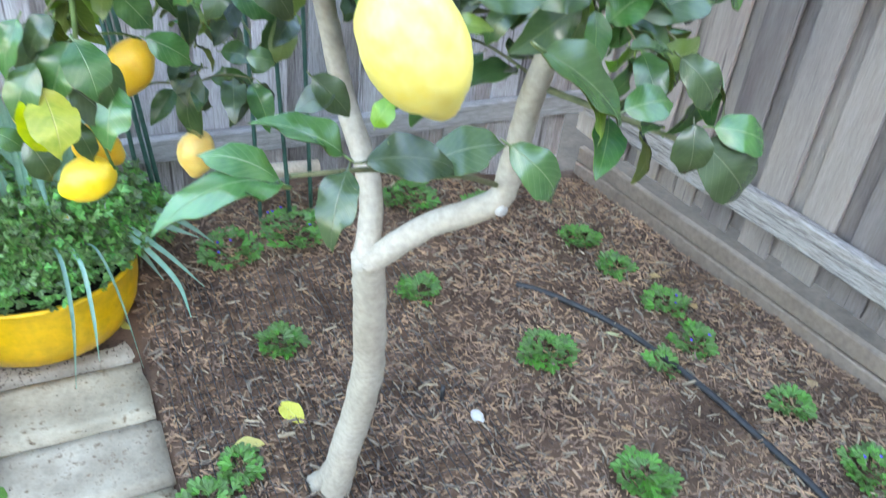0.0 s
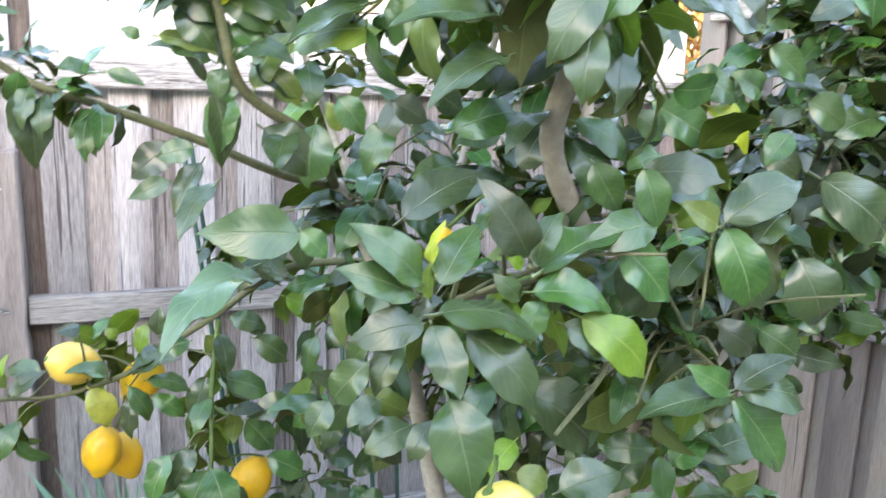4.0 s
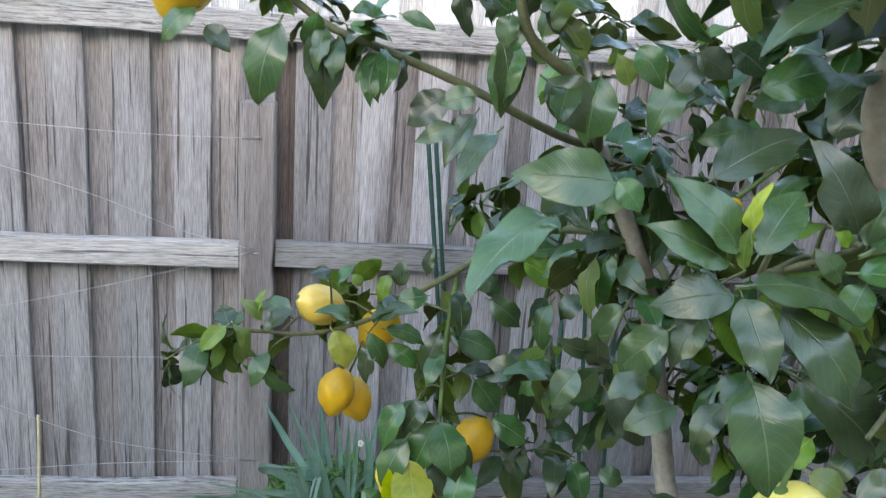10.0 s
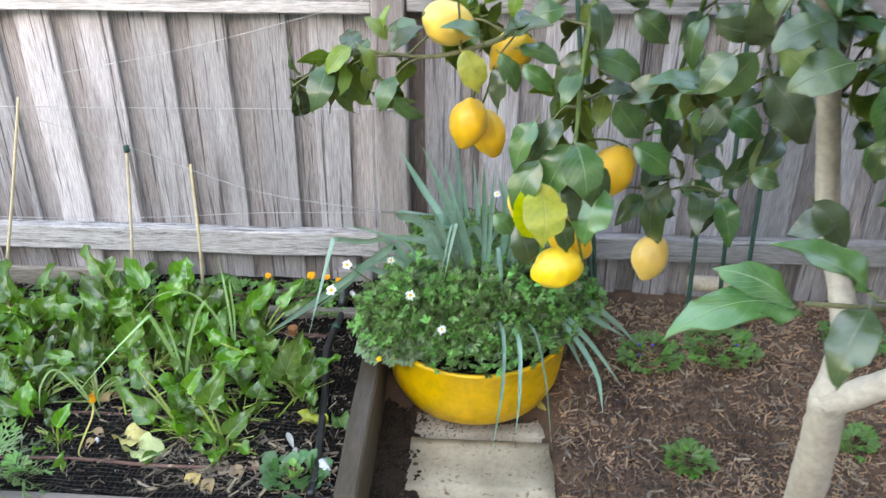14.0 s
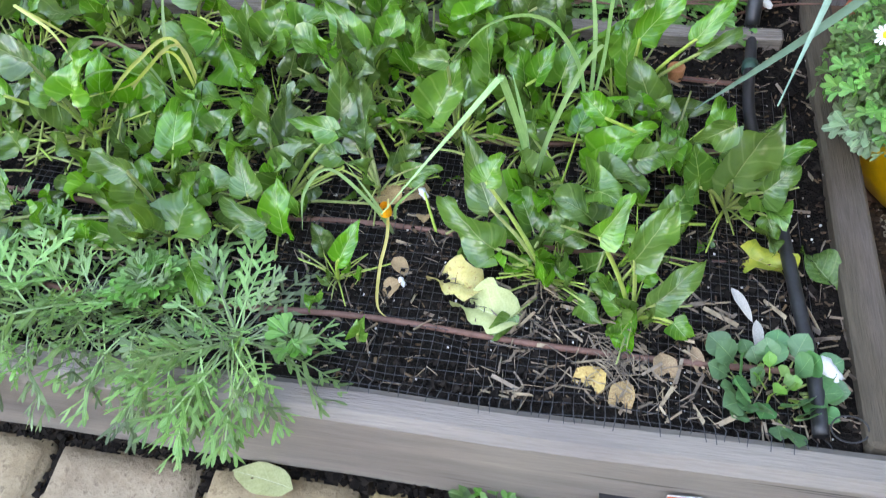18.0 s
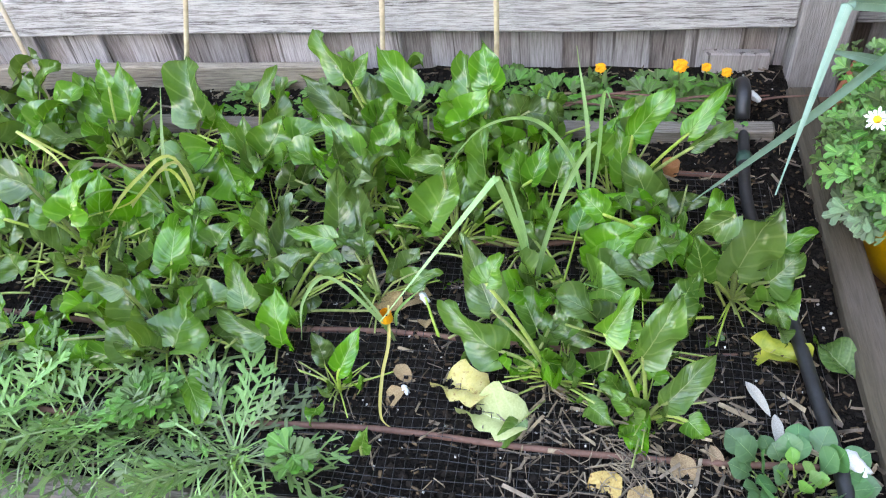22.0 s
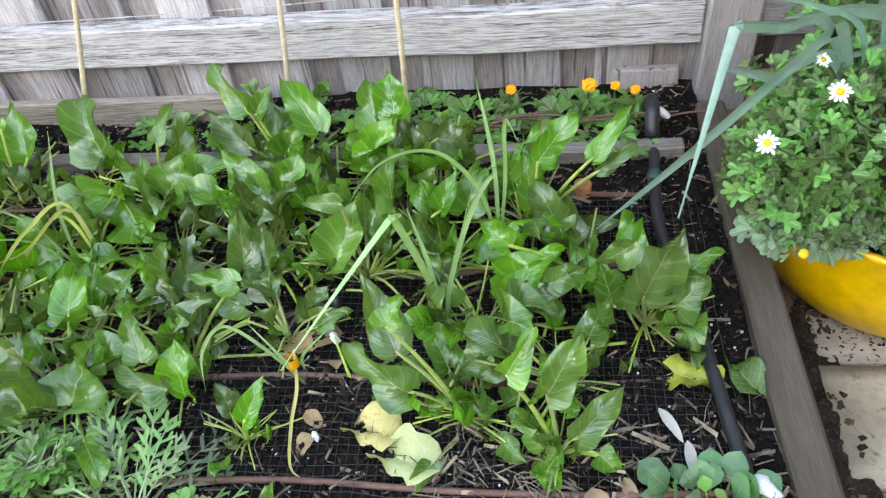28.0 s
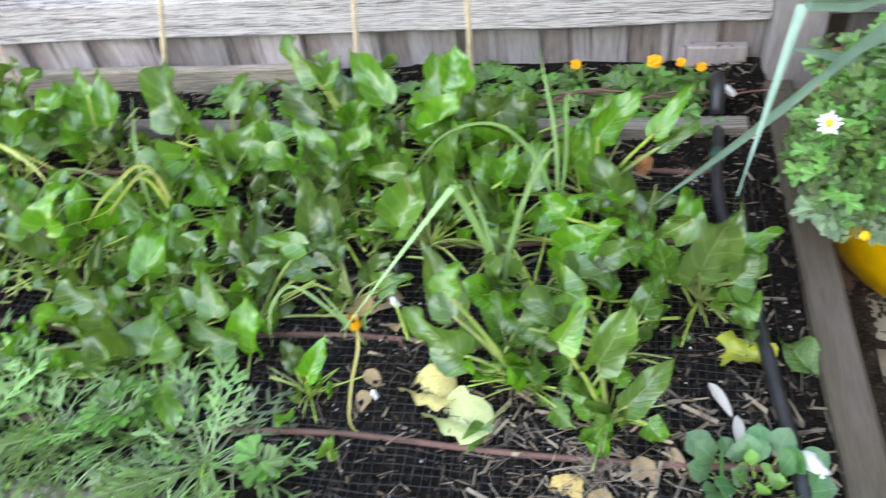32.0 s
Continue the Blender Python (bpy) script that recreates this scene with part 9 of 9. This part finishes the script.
for k in range(9):
    q = Vector((-0.5 + 0.05 * k + rr.uniform(-0.02, 0.02), -0.11 + rr.uniform(-0.03, 0.02), 0.178 + 0.006 * k % 0.02))
    d = Vector((rr.uniform(0.04, 0.09), rr.uniform(-0.03, 0.02), rr.uniform(-0.004, 0.02)))
    tube("twig", [q - d, q + Vector((0, 0.004, 0.006)), q + d], 0.003, 0.0015, M["brown_pipe"], brush, 5, 3)
stone = thing("white_stone", (1.175, -0.99, 0.01), "small smooth white stone on the mulch", "stone")
part("body", bm_data("body", pebble, M["perlite"], True), stone, pose(1.175, -0.99, mulch_z(1.175, -0.99) + 0.004))
peg = thing("black_peg", (1.12, -0.9, 0.02), "short black plastic peg in the mulch", "peg")
tube("rod", [(1.12, -0.9, -0.02), (1.12, -0.9, 0.05)], 0.006, 0.006, M["black"], peg, 8, 3)

# ---- loose litter ----
def litter(name, count, x0, x1, y0, y1, height, mat, seed, length, thin, label, category, keep=None, lift=0.003):
    r = random.Random(seed)
    box = [(-0.5, -0.5, -0.5), (0.5, -0.5, -0.5), (0.5, 0.5, -0.35), (-0.5, 0.5, -0.5), (-0.5, -0.5, 0.5), (0.5, -0.35, 0.4), (0.4, 0.5, 0.5), (-0.5, 0.5, 0.5)]
    faces = [(0, 3, 2, 1), (4, 5, 6, 7), (0, 1, 5, 4), (1, 2, 6, 5), (2, 3, 7, 6), (3, 0, 4, 7)]
    poses = []
    while len(poses) < count:
        x, y = r.uniform(x0, x1), r.uniform(y0, y1)
        if keep and not keep(x, y):
            continue
        l = r.uniform(*length)
        m = pose(x, y, height(x, y) + lift * r.random(), r.gauss(0, 20), r.gauss(0, 20), r.uniform(0, 360)) @ Matrix.Diagonal((l, l * r.uniform(*thin), l * 0.12 + 0.0012, 1))
        poses.append(m)
    return tagged(new(name, scatter(name, (box, faces), poses, mat)), label, category, kind="stuff")


on_mulch = lambda x, y: x > 0.47 or y > -0.1  # noqa: E731
litter("mulch_chips", 32000, 0.3, 2.25, -1.75, 0.0, mulch_z, M["chip"], 1, (0.005, 0.03), (0.04, 0.18), "loose shreds of bark mulch", "mulch", on_mulch, 0.008)
litter("mulch_chips", 2500, 0.3, 2.25, -3.2, -1.75, mulch_z, M["chip"], 2, (0.015, 0.05), (0.1, 0.3), "loose shreds of bark mulch", "mulch", on_mulch, 0.008)
litter("pale_chips", 3400, 0.47, 2.2, -1.75, 0.0, mulch_z, M["straw"], 3, (0.01, 0.04), (0.05, 0.16), "pale wood splinters on the mulch", "mulch", on_mulch, 0.012)
litter("soil_crumbs", 9000, -1.7, -0.05, -0.9, 0.03, soil_z, M["crumb"], 4, (0.004, 0.012), (0.6, 1.0), "loose crumbs of dark soil", "soil", None, 0.006)
litter("straw_bits", 1900, -1.5, -0.05, -0.9, 0.03, soil_z, M["straw"], 5, (0.008, 0.034), (0.012, 0.03), "bits of dry straw on the soil", "straw", None, 0.008)
litter("straw_bits", 260, -0.5, -0.05, -0.9, -0.72, soil_z, M["straw"], 6, (0.015, 0.05), (0.01, 0.026), "bits of dry straw on the soil", "straw", None, 0.01)
litter("debris_bits", 5200, -1.7, -0.05, -0.9, 0.03, soil_z, M["debris"], 17, (0.003, 0.011), (0.12, 0.5), "brown leaf and bark debris on the soil", "debris", None, 0.008)
litter("perlite_bits", 1300, -1.7, -0.05, -0.9, 0.03, soil_z, M["perlite"], 7, (0.0013, 0.0035), (0.7, 1.0), "white perlite grains in the soil", "perlite", None, 0.006)
litter("joint_soil", 2600, -1.7, 0.05, -1.6, -0.955, lambda x, y: -0.014, M["crumb"], 8, (0.004, 0.014), (0.5, 1.0), "dark crumbs in the paver joints", "soil", lambda x, y: y > -0.985 or (x * 4.237 - 0.23) % 1 < 0.09, 0.006)
# these crumbs darken the pavers where the pot's shade falls
litter("spilled_soil", 2600, 0.03, 0.46, -0.66, -0.04, lambda x, y: 0.001, M["soil_shade"], 9, (0.0012, 0.0042), (0.5, 1.0), "dark earth crumbs standing in for the pot's shade on the pavers", "soil", lambda x, y: (x - 0.25) ** 2 + (y + 0.29) ** 2 > 0.018 and noise.noise((x * 7, y * 7, 3.0)) + 0.9 * noise.noise((x * 190, y * 190, 1.0)) > 0.0 + 3.0 * max(0.0, -0.42 - y), 0.003)
litter("spilled_soil", 7000, 0.004, 0.2, -1.0, -0.04, lambda x, y: -0.012 if x < 0.08 else 0.0, M["soil_shade"], 19, (0.004, 0.014), (0.5, 1.0), "dark earth between the sleeper and the pavers", "soil", lambda x, y: x < 0.085 + 0.05 * noise.noise((x * 30, y * 9, 5.0)) + 0.04 * noise.noise((x * 150, y * 150, 2.0)), 0.006)
litter("path_crumbs", 500, -1.5, 0.46, -1.6, -0.5, lambda x, y: 0.002, M["soil_shade"], 10, (0.0015, 0.0045), (0.3, 0.9), "crumbs of earth scattered on the pavers", "soil", lambda x, y: (x > 0.04 or y < -0.97) and noise.noise((x * 6, y * 6, 8.0)) > 0.0, 0.002)
# black netting laid on the soil
net = []
cut = random.Random(77)
for k in range(94):
    x = -1.27 + 0.0127 * k
    bow = 0.003 * math.sin(k * 0.7)
    net.append(tube_lists([Vector((x + bow * math.sin(y * 14), y, soil_z(x, y) + 0.006)) for y in [-0.9 + 0.05 * j for j in range(13)]], 0.0006, 0.0006, 3))
    if x > -0.7:
        end = -0.921 - cut.uniform(0.0, 0.014)
        net.append(tube_lists([Vector((x, -0.9, soil_z(x, -0.9) + 0.006)), Vector((x, -0.914, 0.185)), Vector((x + cut.uniform(-0.003, 0.003), end, 0.1862))], 0.0009, 0.0007, 3))
for k in range(50):
    y = -0.912 + 0.0127 * k
    net.append(tube_lists([Vector((x, y + 0.003 * math.sin(x * 17 + k), soil_z(x, y) + 0.006)) for x in [-1.27 + 0.05 * j for j in range(24)]], 0.0006, 0.0006, 3))
v, f = joined(net)
tagged(new("soil_netting", mesh_data("soil_netting", v, f, M["netting"], False)), "fine black plastic netting over the soil", "netting", kind="stuff")
mesh_lines = []
for k in range(34):
    x = 0.5 + 0.022 * k
    mesh_lines.append(tube_lists([Vector((x + 0.004 * math.sin(9 * y + k), y, mulch_z(x, y) + 0.008)) for y in [-1.35 + 0.06 * j for j in range(18)]], 0.0013, 0.0013, 3))
for k in range(24):
    y = -1.33 + 0.042 * k
    mesh_lines.append(tube_lists([Vector((x, y + 0.004 * math.sin(11 * x + k), mulch_z(x, y) + 0.008)) for x in [0.49 + 0.06 * j for j in range(13)]], 0.0009, 0.0009, 3))
v, f = joined(mesh_lines)
tagged(new("mulch_netting", mesh_data("mulch_netting", v, f, M["netting"], False)), "black plastic netting pegged over the mulch beside the path", "netting", kind="stuff")
